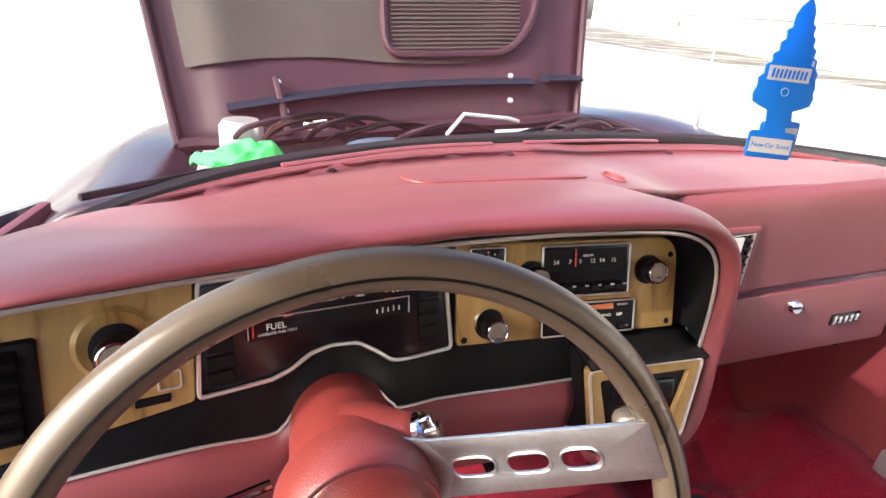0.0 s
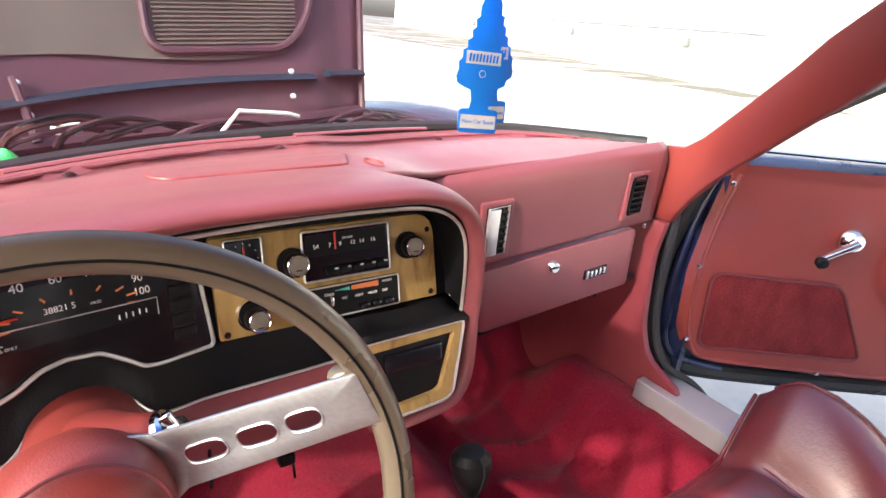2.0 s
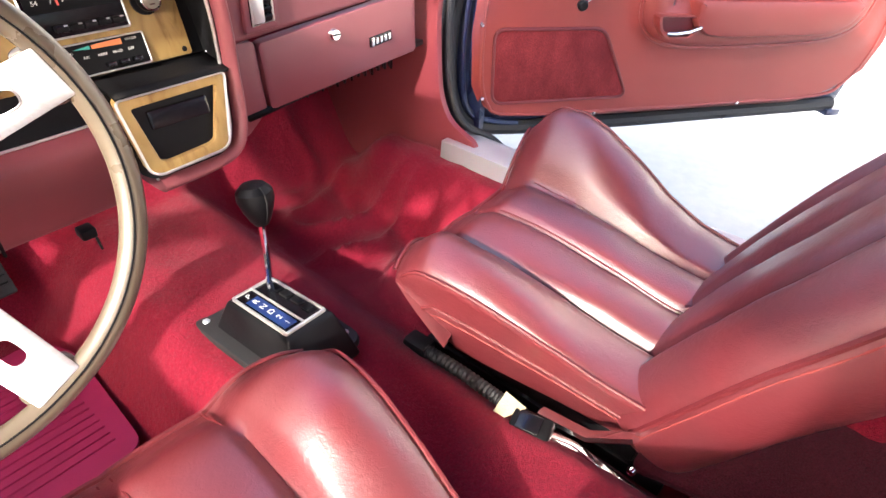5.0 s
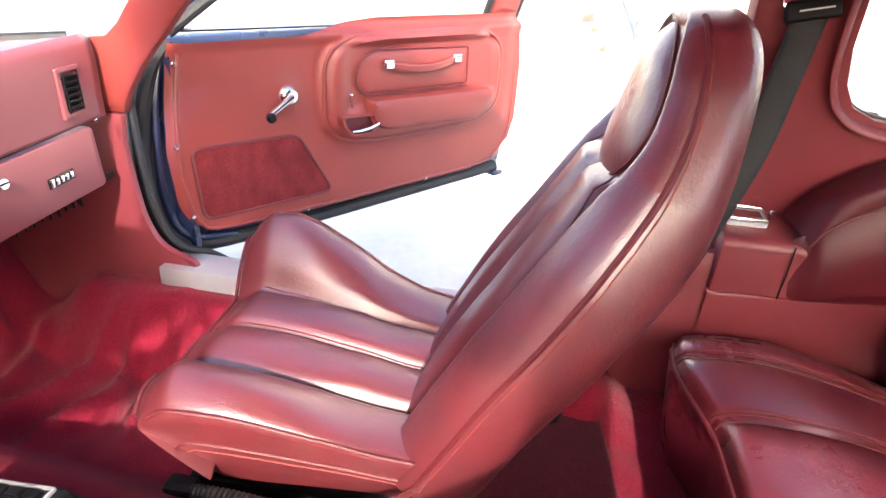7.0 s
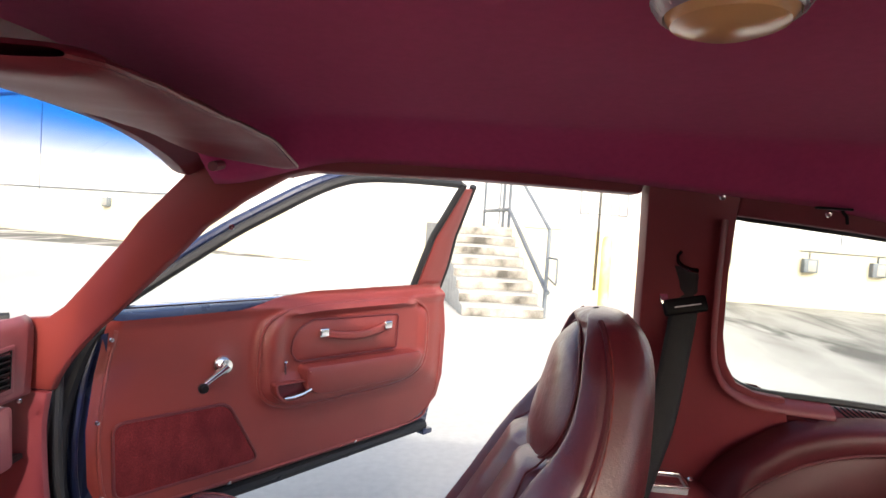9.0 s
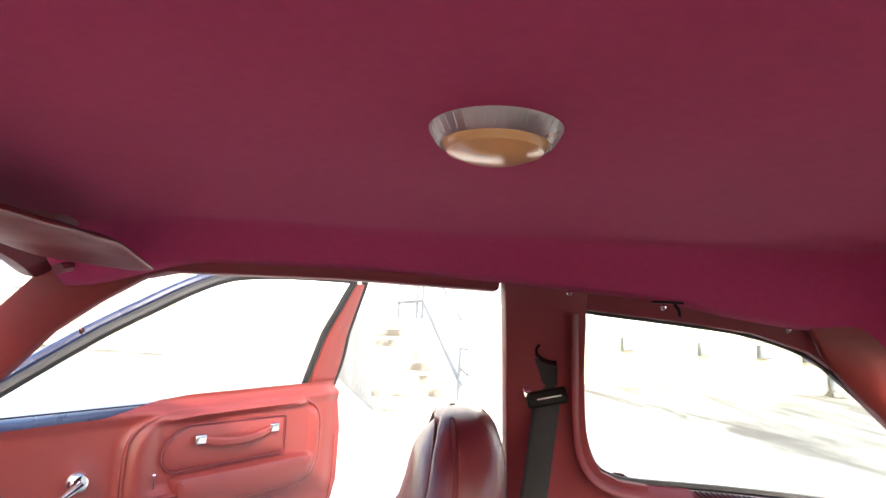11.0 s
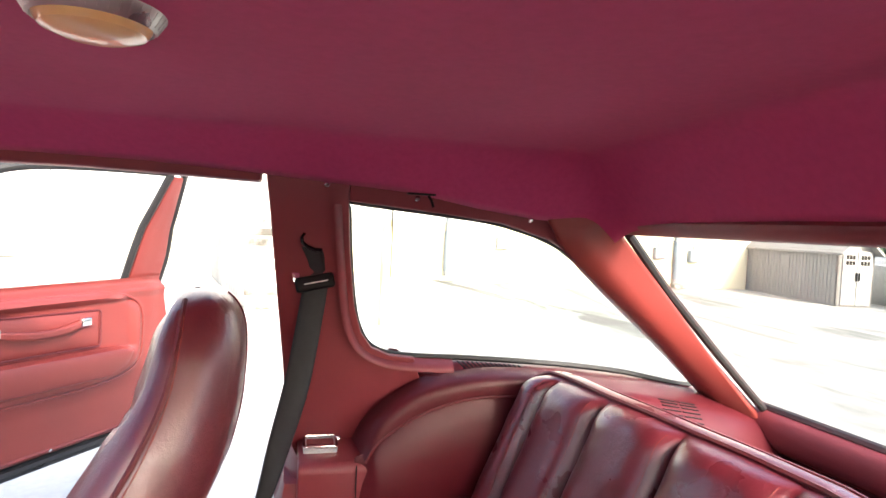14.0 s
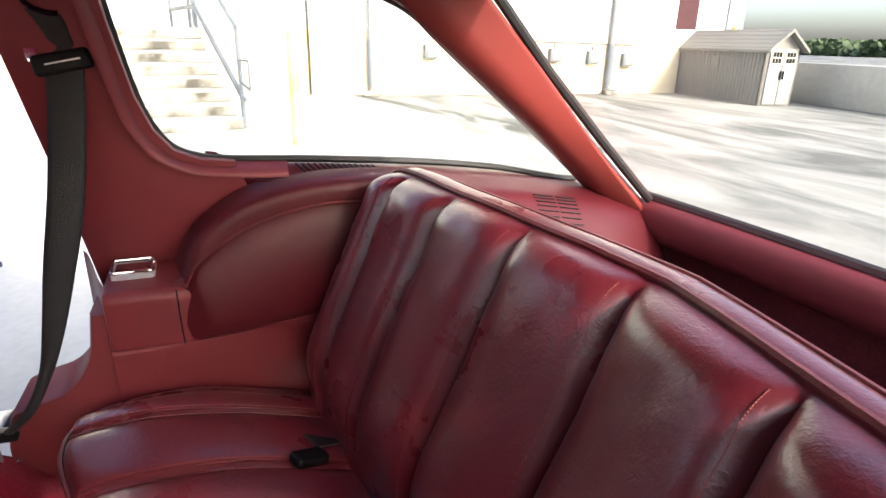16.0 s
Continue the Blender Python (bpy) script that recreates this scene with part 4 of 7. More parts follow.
def slot_vent(x0, x1, z0, z1, y, skew):
    v = part("air_vent", bm_plate(rounded([(x0 - 0.012, z0 - 0.012), (x1 + 0.012, z0 - 0.010), (x1 + 0.012, z1 + 0.012), (x0 - 0.012, z1 + 0.010)], 0.004), 0.012,
                                  holes=[[(x0, z0), (x1, z0 + 0.003), (x1, z1 + 0.003), (x0, z1)]], bevel=0.003, warp=lambda co: Vector((co.x, y - co.z, co.y))), DASH, dash, "upright slotted air vent")
    part("recess", bm_box(x1 - x0 + 0.004, 0.01, z1 - z0 + 0.006, ((x0 + x1) / 2, y + 0.009, (z0 + z1) / 2 + 0.0015), 0.001), GLOSS_BLACK, v)
    part("bezel", bm_tube([(x0 + 0.001, y - 0.002, z0), (x1 - 0.001, y - 0.002, z0 + 0.003), (x1 - 0.001, y - 0.002, z1 + 0.003), (x0 + 0.001, y - 0.002, z1)], 0.002, 6, closed=True), SILVER if skew else BLACK, v)
    for k in range(6):
        part("louvre", bm_box(x1 - x0 - 0.006, 0.004, 0.010, ((x0 + x1) / 2, y - 0.001, lerp(z0, z1, (k + 0.7) / 6.4)), 0.001, Euler((radians(35), 0, 0)).to_matrix().to_4x4()), BLACK, v)
    if skew:
        part("flap", bm_box(0.5 * (x1 - x0), 0.003, z1 - z0 - 0.004, (lerp(x0, x1, 0.28), y - 0.004, (z0 + z1) / 2 + 0.001), 0.001), SILVER, v, "silver shut-off flap")
    return v


slot_vent(0.622, 0.664, 0.796, 0.876, 0.642, 1)
slot_vent(0.968, 1.004, 0.828, 0.900, 0.644, 0)

# instrument panel
part("panel_base", face_plate([(-0.30, 0.80), (0.17, 0.80), (0.17, 0.93), (-0.30, 0.93)], 0.0, 0.01, 0.0), BLACK, dash)
panel = part("panel_base", face_plate(rounded([(0.17, 0.80), (0.34, 0.80), (0.36, 0.78), (0.49, 0.78), (0.52, 0.86), (0.50, 0.915), (0.46, 0.93), (0.17, 0.93)], [0, 0.006, 0.006, 0.006, 0.006, 0.006, 0.006, 0]), 0.0, 0.01, 0.0), BLACK, dash, "black instrument panel base", angle=60)
part("bright_edge", bm_tube([Vector(curve_at([(x - 0.002, 0.489 + min(0, 0.22 * (x - 0.17)) - 0.14 * max(0.0, 0.80 - z) * smooth(k, 6, 8), z - 0.003) for k, (x, z) in enumerate(LIP)], k / 90)) for k in range(91)], 0.0022, 6), SILVER, dash)
wood_c = part("woodgrain_panel", face_plate(rounded([(0.188, 0.822), (0.449, 0.822), (0.447, 0.923), (0.187, 0.923)], [0.004, 0.004, 0.028, 0.004]), 0.008, 0.006), WOOD, dash, "woodgrain radio panel")
wood_l = part("woodgrain_panel", face_plate(rounded([(-0.29, 0.800), (-0.053, 0.826), (-0.050, 0.924), (-0.29, 0.922)], 0.004), 0.008, 0.006), WOOD, dash, "woodgrain switch panel")
CLUSTER = [(-0.050, 0.828), (0.008, 0.830), (0.024, 0.835), (0.042, 0.846), (0.060, 0.8495), (0.085, 0.8465), (0.104, 0.834), (0.118, 0.8225), (0.132, 0.820), (0.180, 0.8215), (0.182, 0.826), (0.172, 0.922), (-0.046, 0.922)]
gauge = part("gauge_panel", face_plate(CLUSTER, 0.007, 0.005), GLOSS_BLACK, dash, "black instrument cluster with bright outline")
part("outline", face_line(rounded(CLUSTER, 0.004, 3), 0.009, 0.0021, True), SILVER, gauge)
part("lens", face_plate(rect(-0.012, 0.138, 0.866, 0.914, 0.003), 0.0085, 0.001, 0.0), GLOSS_BLACK, gauge)
for k in range(6):
    part("warning_tile", face_plate(rect(-0.043, -0.022, 0.836 + k * 0.0135, 0.846 + k * 0.0135, 0.002), 0.0095, 0.002), BLACK, gauge)
    part("warning_tile", face_plate(rect(0.147, 0.168, 0.836 + k * 0.0135, 0.846 + k * 0.0135, 0.002), 0.0095, 0.002), BLACK, gauge)
part("fuel_frame", face_line([(-0.010, 0.868), (-0.010, 0.8855), (0.136, 0.8815), (0.136, 0.866)], 0.010, 0.0006), SILVER, gauge)
part("fuel_pointer", face_line([(-0.006, 0.869), (-0.006, 0.884)], 0.0095, 0.0008), RED, gauge)
text_mesh("lettering", "FUEL", 0.008, at_face(0.013, 0.876, 0.0095), WHITE, gauge)
text_mesh("lettering", "UNLEADED FUEL ONLY", 0.0032, at_face(0.014, 0.8705, 0.0095), WHITE, gauge)
for k in range(5):
    part("tick", face_line([(0.104 + k * 0.0055, 0.870), (0.104 + k * 0.0055, 0.874 + (k % 2) * 0.001)], 0.0095, 0.0006), WHITE, gauge)
text_mesh("lettering", "0", 0.012, at_face(0.000, 0.896, 0.0095), WHITE, gauge)
text_mesh("lettering", "20", 0.011, at_face(0.008, 0.912, 0.0095), WHITE, gauge)
text_mesh("lettering", "40", 0.010, at_face(0.036, 0.915, 0.0095), WHITE, gauge)
text_mesh("lettering", "60", 0.010, at_face(0.062, 0.916, 0.0095), WHITE, gauge)
text_mesh("lettering", "90", 0.0095, at_face(0.122, 0.902, 0.0095), WHITE, gauge)
text_mesh("lettering", "80", 0.0095, at_face(0.109, 0.9125, 0.0095), WHITE, gauge)
text_mesh("lettering", "70", 0.0095, at_face(0.087, 0.9155, 0.0095), WHITE, gauge)
text_mesh("lettering", "100", 0.0095, at_face(0.1245, 0.890, 0.0095), WHITE, gauge)
text_mesh("lettering", "MILES", 0.0034, at_face(0.088, 0.890, 0.0095), WHITE, gauge)
text_mesh("lettering", "38821 5", 0.0072, at_face(0.062, 0.892, 0.0095), WHITE, gauge)
part("speed_needle", face_line([(0.016, 0.8935), (0.034, 0.8935)], 0.0115, 0.001), RED, gauge)
for k in range(9):
    a = math.pi * (1.05 - 0.14 * k)
    part("tick", face_line([(0.070 + 0.043 * math.cos(a), 0.886 + 0.015 * math.sin(a)), (0.070 + 0.051 * math.cos(a), 0.886 + 0.019 * math.sin(a))], 0.0095, 0.0009), ORANGE, gauge)

# black shelf below the panels, with the bow over the column
LOWER = [(-0.30, 0.790), (-0.18, 0.792), (-0.06, 0.789), (0.000, 0.783), (0.016, 0.788), (0.030, 0.804), (0.048, 0.815), (0.068, 0.818), (0.088, 0.813), (0.104, 0.798), (0.118, 0.781), (0.136, 0.774), (0.24, 0.774), (0.32, 0.776)]


def lower_shelf(u, v):
    x, z = curve_at(LOWER, u)
    top = table([(-0.30, 0.803), (-0.05, 0.826), (0.02, 0.83), (0.065, 0.846), (0.115, 0.822), (0.2, 0.818), (0.4, 0.818)], x)
    zz = lerp(top + 0.004, z, v)
    return on_face(Vector((x, zz, 0.004 + 0.007 * smooth(v, 0.15, 0.95))))


part("lower_bezel", bm_grid(lower_shelf, 70, 10), BLACK, dash, "black sloping lower bezel", angle=60)
part("lower_bright_edge", bm_tube([on_face(Vector((*curve_at(LOWER, k / 70), 0.012))) for k in range(71)], 0.0016, 6), SILVER, dash)


def knee(u, v):
    x, z = curve_at(LOWER, u)
    p = on_face(Vector((x, z - 0.002, 0.008)))
    prof = [(0.0, 0.0), (-0.012, -0.012), (-0.016, -0.03), (-0.006, -0.07), (0.015, -0.118), (0.04, -0.128), (0.07, -0.122)]
    y, dz = curve_at(prof, v)
    base = lerp(0.776, z, 1 - smooth(v, 0.1, 0.5))
    return (x, p.y + y, min(z, base) + dz)


part("knee_panel", bm_grid(knee, 60, 24), DASH, dash, "red padded knee panel", angle=60, thick=0.012)
part("seam_line", bm_tube([(0.166, 0.500, 0.762), (0.166, 0.496, 0.71), (0.168, 0.507, 0.655)], 0.002, 5), BLACK, dash)
part("lower_lid", bm_plate(rect(-0.11, 0.0, 0.69, 0.742, 0.012), 0.008, bevel=0.003, warp=lambda co: Vector((co.x, 0.464 + 0.22 * (co.x + 0.05) - co.z, co.y))), DASH, dash)
part("relay_bracket", join(bm_box(0.020, 0.022, 0.015, (0.268, 0.56, 0.613), 0.003), bm_tube([(0.274, 0.548, 0.607), (0.275, 0.545, 0.588)], 0.0018, 6)), BLACK, dash)

# knobs, radio, clock, heater
def knob(x, z, r, length, name, label, lift=0.008):
    k = part(name, bm_lathe([(0.0, 0.0), (r * 1.25, 0.0), (r * 1.25, 0.003), (r * 0.8, 0.004), (r * 0.8, length * 0.45), (r, length * 0.5), (r * 1.02, length * 0.9), (r * 0.93, length), (r * 0.78, length)], 28, at_face(x, z, lift)), BLACK, dash, label)
    part("chrome_ring", bm_lathe([(r * 0.86, length - 0.001), (r * 0.93, length + 0.0010), (r * 0.86, length + 0.0016), (r * 0.80, length + 0.001)], 28, at_face(x, z, lift)), CHROME, k)
    part("cap", bm_lathe([(0.0, length + 0.0014), (r * 0.6, length + 0.0012), (r * 0.82, length)], 24, at_face(x, z, lift)), INLAY, k, "worn cream inlay")
    part("mark", bm_box(r * 0.5, r * 0.12, 0.0006, (0, 0, 0), 0.0, at_face(x, z, lift + length + 0.0018)), BROWN, k)
    return k


knob(0.268, 0.889, 0.0130, 0.020, "radio_knob", "black radio volume knob with cream cap")
knob(0.409, 0.889, 0.0130, 0.020, "radio_knob", "black radio tuning knob with cream cap")
knob(0.222, 0.842, 0.0120, 0.026, "lighter_knob", "chrome-ringed lighter knob with cream cap")
knob(-0.104, 0.882, 0.0150, 0.032, "headlight_knob", "black headlight knob with cream cap")
part("switch_escutcheon", bm_lathe([(0.0165, 0.0), (0.026, 0.004), (0.030, 0.001)], 30, at_face(-0.104, 0.885, 0.008)), WOOD, dash)
part("chrome_collar", bm_lathe([(0.010, 0.0), (0.0145, 0.004), (0.016, 0.0)], 28, at_face(0.222, 0.845, 0.008)), CHROME, dash)

radio = part("radio", face_plate(rect(0.279, 0.383, 0.867, 0.920, 0.003), 0.012, 0.006), GLOSS_BLACK, dash, "black push-button car radio with bright rim")
part("rim", face_line(rect(0.279, 0.383, 0.867, 0.920, 0.003), 0.012, 0.0013, True), SILVER, radio)
part("dial", face_plate(rect(0.283, 0.379, 0.893, 0.916, 0.002), 0.0125, 0.001, 0.0), BLACK, radio)
part("pointer", face_line([(0.316, 0.899), (0.316, 0.917)], 0.0140, 0.0011), RED, radio)
for s, x in (("54", 0.294), ("7", 0.310), ("9", 0.322), ("12", 0.337), ("14", 0.348), ("16", 0.362)):
    text_mesh("lettering", s, 0.0066, at_face(x, 0.9035, 0.0136), WHITE, radio)
text_mesh("lettering", "DELUXE", 0.0034, at_face(0.331, 0.9095, 0.0136), WHITE, radio)
for k in range(5):
    b = part("push_button", face_plate(rect(0.303 + k * 0.0152, 0.316 + k * 0.0152, 0.874, 0.880, 0.001), 0.019, 0.008, 0.0008), BLACK, radio)
    part("button_mark", face_plate(rect(0.3115 + k * 0.0152, 0.3155 + k * 0.0152, 0.8795, 0.881, 0.0004), 0.0195, 0.001, 0.0), SILVER, b)
clock = part("clock", face_plate(rect(0.200, 0.237, 0.882, 0.921, 0.003), 0.012, 0.006), GLOSS_BLACK, dash, "small square dashboard clock")
part("rim", face_line(rect(0.200, 0.237, 0.882, 0.921, 0.003), 0.012, 0.0010, True), SILVER, clock)
part("hand", face_line([(0.2185, 0.903), (0.218, 0.915)], 0.0145, 0.0009), RED, clock)
part("minute_hand", face_line([(0.2185, 0.903), (0.210, 0.8995)], 0.0145, 0.0008), RED, clock)
part("boss", bm_lathe([(0.0, 0.003), (0.002, 0.002), (0.0025, 0.0)], 12, at_face(0.2185, 0.903, 0.0125)), SILVER, clock)
for k in range(12):
    a = math.pi * k / 6
    part("tick", face_line([(0.2185 + 0.0135 * math.cos(a), 0.9015 + 0.0145 * math.sin(a)), (0.2185 + 0.0140 * math.cos(a), 0.9015 + 0.0165 * math.sin(a))], 0.0130, 0.0006), WHITE, clock)
heater = part("heater_control", face_plate(rect(0.281, 0.393, 0.825, 0.859, 0.003), 0.012, 0.006), BLACK, dash, "black heater control with lettered levers")
part("rim", face_line(rect(0.281, 0.393, 0.825, 0.859, 0.003), 0.012, 0.0011, True), SILVER, heater)
part("cool_scale", face_plate([(0.312, 0.8535), (0.330, 0.8515), (0.330, 0.8555)], 0.013, 0.0008, 0.0), TEAL, heater)
part("warm_scale", face_plate([(0.332, 0.8515), (0.366, 0.8505), (0.366, 0.8565), (0.332, 0.8555)], 0.013, 0.0008, 0.0), ORANGE, heater)
for s, x, z in (("COLD", 0.305, 0.8505), ("WARM", 0.377, 0.8545), ("A/C", 0.323, 0.844), ("HEAT", 0.341, 0.844), ("HI-LO", 0.358, 0.844), ("DEF", 0.374, 0.844)):
    text_mesh("lettering", s, 0.0042, at_face(x, z, 0.0132), WHITE, heater)
part("slider", bm_box(0.004, 0.010, 0.008, (0, 0, 0.004), 0.001, at_face(0.306, 0.840, 0.014)), CHROME, heater)
for x in (0.345, 0.360, 0.376):
    part("lever", bm_box(0.010, 0.005, 0.012, (0, 0, 0.004), 0.001, at_face(x, 0.829, 0.014)), GLOSS_BLACK, heater)
for x, z in ((0.4385, 0.904), (0.4395, 0.829), (0.196, 0.8275)):
    part("screw", bm_lathe([(0.0, 0.0015), (0.0028, 0.001), (0.0035, 0.0)], 10, at_face(x, z, 0.0085)), BLACK, wood_c)
part("screw", bm_lathe([(0.0, 0.0015), (0.0026, 0.001), (0.0033, 0.0)], 10, frame_at((0.462, 0.512, 0.822), (0, 1, 0), (-1, 0, 0))), CHROME, dash)
# left side vent and lettered plates
vent = part("side_vent", face_plate(rect(-0.29, -0.152, 0.828, 0.900, 0.004), 0.014, 0.008, 0.002), BLACK, dash, "black louvred air vent in the woodgrain")
for k in range(5):
    part("louvre", bm_box(0.120, 0.010, 0.016, (0, 0, 0), 0.002, at_face(-0.220, 0.838 + k * 0.0128, 0.016) @ Euler((radians(35), 0, 0)).to_matrix().to_4x4()), BLACK, vent)
part("switch_frame", face_line(rect(-0.078, -0.062, 0.842, 0.856, 0.002), 0.010, 0.001, True), SILVER, wood_l)
part("name_plate", face_plate(rect(-0.095, -0.070, 0.832, 0.838, 0.001), 0.010, 0.002, 0.0), BLACK, wood_l)
part("screw", bm_lathe([(0.0, 0.0015), (0.0026, 0.001), (0.0033, 0.0)], 10, at_face(-0.166, 0.820, 0.0085)), BLACK, wood_l)

# ash drawer pod below the radio
POD = [(0.320, 0.805), (0.462, 0.806), (0.441, 0.722), (0.430, 0.715), (0.342, 0.712), (0.330, 0.719)]


def on_pod(co):
    return Vector((co.x, 0.477 + 0.24 * (co.y - 0.807) - co.z, co.y))


def pod_plate(o, lift, depth=0.004, bevel=0.001, holes=()):
    bm = bm_plate(o, depth, holes=holes, bevel=bevel)
    for v in bm.verts:
        v.co = on_pod(Vector((v.co.x, v.co.y, v.co.z + lift)))
    return bm


def shrink(o, d):
    c = Vector((sum(p[0] for p in o) / len(o), sum(p[1] for p in o) / len(o)))
    return [tuple(Vector(p) + (c - Vector(p)).normalized() * d) for p in o]


pod = part("drawer_pod", pod_plate(rounded(POD, 0.008), 0.0, 0.012, 0.002, holes=[rounded(shrink(POD, 0.020), 0.004)]), WOOD, dash, "woodgrain surround of the ash drawer")
part("drawer", pod_plate(rounded(shrink(POD, 0.019), 0.004), -0.006, 0.01, 0.001), BLACK, pod, "black ash drawer")
part("drawer_lip", pod_plate(rect(0.352, 0.430, 0.762, 0.784, 0.003), -0.002, 0.008, 0.002), GLOSS_BLACK, pod)
part("edge", bm_tube([on_pod(Vector((x, z, 0.001))) for x, z in rounded(POD, 0.008)], 0.0018, 6, closed=True), SILVER, pod)
part("pod_side", bm_plate(rounded([(0.318, 0.81), (0.47, 0.812), (0.448, 0.712), (0.432, 0.703), (0.338, 0.702), (0.322, 0.715)], 0.008), 0.05, warp=lambda co: on_pod(co) + Vector((0, 0.014, 0))), BLACK, dash)
part("radio_shelf", bm_grid(lambda u, v: (lerp(0.322, 0.468, u), lerp(0.528, 0.474, v), lerp(0.819, 0.809, v)), 6, 4), BLACK, dash, thick=0.004)

# top pad details: speaker grille, defroster outlet, screws
def top_z(x, y):
    """Height of the top pad."""
    k = (x + 0.27) / 1.33
    y0, y1 = dash_top(k, 0.0)[1], dash_top(k, 1.0)[1]
    return max(dash_top(k, min(1.0, max(0.0, (y - y0) / (y1 - y0))))[2], 0.0)


COVER = rounded([(0.169, 0.628), (0.385, 0.650), (0.421, 0.733), (0.185, 0.706), (0.152, 0.665)], [0.03, 0.008, 0.008, 0.02, 0.02])
part("speaker_cover", bm_plate(COVER, 0.004, bevel=0.0012, warp=lambda co: Vector((co.x, co.y, top_z(co.x, co.y) + 0.0025 + co.z)), cuts=3), DASH, dash, "flush speaker cover")
part("cover_groove", bm_tube([(x, y, top_z(x, y) + 0.0006) for x, y in COVER], 0.0018, 6, closed=True), COLUMN, dash)
part("strip_edge", bm_tube([Vector(dash_top(lerp(0.04, 0.94, k / 60), 0.175)) + Vector((0, 0, 0.001)) for k in range(61)], 0.0026, 6), DASH, dash)
part("outlet_pocket", bm_lathe([(0.0, -0.004), (0.012, -0.004), (0.017, 0.001), (0.019, 0.0)], 20, Matrix.Translation((0.424, 0.651, top_z(0.424, 0.651) + 0.001)) @ Matrix.Diagonal((0.55, 1.25, 1, 1))), COLUMN, dash)
for x, y in ((-0.126, 0.594), (0.092, 0.775), (0.376, 0.864), (0.693, 0.892), (0.955, 0.790)):
    part("screw", bm_lathe([(0.0, 0.003), (0.004, 0.002), (0.0055, 0.0), (0.008, -0.001), (0.0, -0.004)], 12, Matrix.Translation((x, y, top_z(x, y) + 0.002))), BROWN, dash)
part("defroster_slot", bm_tube([curve_at([(0.03, 0.742, 0.949), (0.2, 0.822, 0.951), (0.34, 0.853, 0.952)], k / 12) for k in range(13)], 0.006, 6, flat=0.4), DASH, dash)
part("defroster_slot", bm_tube([curve_at([(0.40, 0.868, 0.951), (0.55, 0.888, 0.951), (0.66, 0.89, 0.951)], k / 12) for k in range(13)], 0.006, 6, flat=0.4), DASH, dash)
structure("windscreen_seal", bm_tube([Vector(curve_at(WS, k / 60)) + Vector((0, 0.010, -0.003)) for k in range(61)], 0.013, 8), RUBBER, "black rubber windscreen seal", "seal")

# ---- steering column and wheel ----
WC, WN = Vector((0.0574, 0.2336, 0.8694)), Vector((0.0266, -0.9628, 0.2688)).normalized()
WX = Vector((0.9628, 0.0266, 0)).normalized()
WUP = WN.cross(WX)
wm = Matrix((WX, WUP, WN)).transposed().to_4x4()
wm.translation = WC
hm = wm @ Matrix.Translation((0, 0, -0.052))      # the deep-set hub
far = Vector((0.070, 0.575, 0.753))
cm = frame_at(hm.translation, (1, 0, 0), hm.translation - far)
col = thing("steering_column", "red plastic steering column shroud with chrome ignition lock", "steering column", tuple(WC - WN * 0.2))
part("shroud", bm_lathe([(0.0, -0.30), (0.046, -0.30), (0.045, -0.18), (0.0445, -0.10), (0.044, -0.070), (0.041, -0.068), (0.0, -0.068)], 40, cm @ Matrix.Translation((0, -0.006, 0))), COLUMN, col)
part("collar", bm_lathe([(0.043, -0.080), (0.0465, -0.076), (0.0465, -0.052), (0.044, -0.046), (0.0, -0.046)], 40, cm @ Matrix.Translation((0, -0.004, 0))), VINYL, col, "red ring below the wheel hub")
LK = Vector((0.113, 0.375, 0.842))                    # the ignition lock's face
LK0 = cm @ Vector((0.012, 0.0, (cm.inverted() @ LK).z - 0.02))
LD = (LK - LK0).normalized()
lock = part("lock_boss", bm_tube([LK0, LK0.lerp(LK, 0.35), LK0.lerp(LK, 0.62), LK0.lerp(LK, 0.85), LK], [0.044, 0.038, 0.029, 0.0225, 0.0205], 28), COLUMN, col, angle=80)
LF = frame_at(LK, (0, 0, 1), LD)
part("ignition_lock", bm_lathe([(0.0205, -0.002), (0.0195, 0.004), (0.0155, 0.0065), (0.015, 0.003), (0.0, 0.003)], 28, LF), CHROME, lock, "chrome ignition lock")
part("lock_wings", join(bm_box(0.036, 0.008, 0.010, (0, 0, 0.009), 0.003, None, 3), bm_lathe([(0.0, 0.016), (0.009, 0.015), (0.011, 0.003)], 20)), CHROME, lock, "winged chrome lock knob").data.transform(LF)
part("indicator_lever", bm_tube([hm @ Vector((-0.05, -0.01, -0.10)), hm @ Vector((-0.12, -0.02, -0.085)), hm @ Vector((-0.165, -0.022, -0.080))], [0.004, 0.004, 0.006], 10), CHROME, col)

wheel = thing("steering_wheel", "taupe-rimmed sports steering wheel with drilled aluminium spokes", "steering wheel", tuple(WC))
RIMR = 0.1677
ring = bm_grid(lambda u, v: wm @ Vector(((RIMR + 0.0102 * math.cos(2 * math.pi * v)) * math.cos(2 * math.pi * u), (RIMR + 0.0102 * math.cos(2 * math.pi * v)) * math.sin(2 * math.pi * u),
                                         0.0100 * math.sin(2 * math.pi * v))), 120, 20, True, True)
rim = part("rim", ring, RIM, wheel, "taupe leather-grained rim")
part("stitch_line", bm_tube([wm @ Vector(((RIMR - 0.003) * math.cos(a), (RIMR - 0.003) * math.sin(a), 0.0096)) for a in (2 * math.pi * k / 120 for k in range(120))], 0.0009, 5, closed=True), BLACK, rim)
part("hub_pad", bm_lathe([(0.0, 0.012), (0.022, 0.011), (0.038, 0.004), (0.049, -0.010), (0.053, -0.028), (0.051, -0.048), (0.0, -0.05)], 40, hm), VINYL, wheel, "red padded hub")
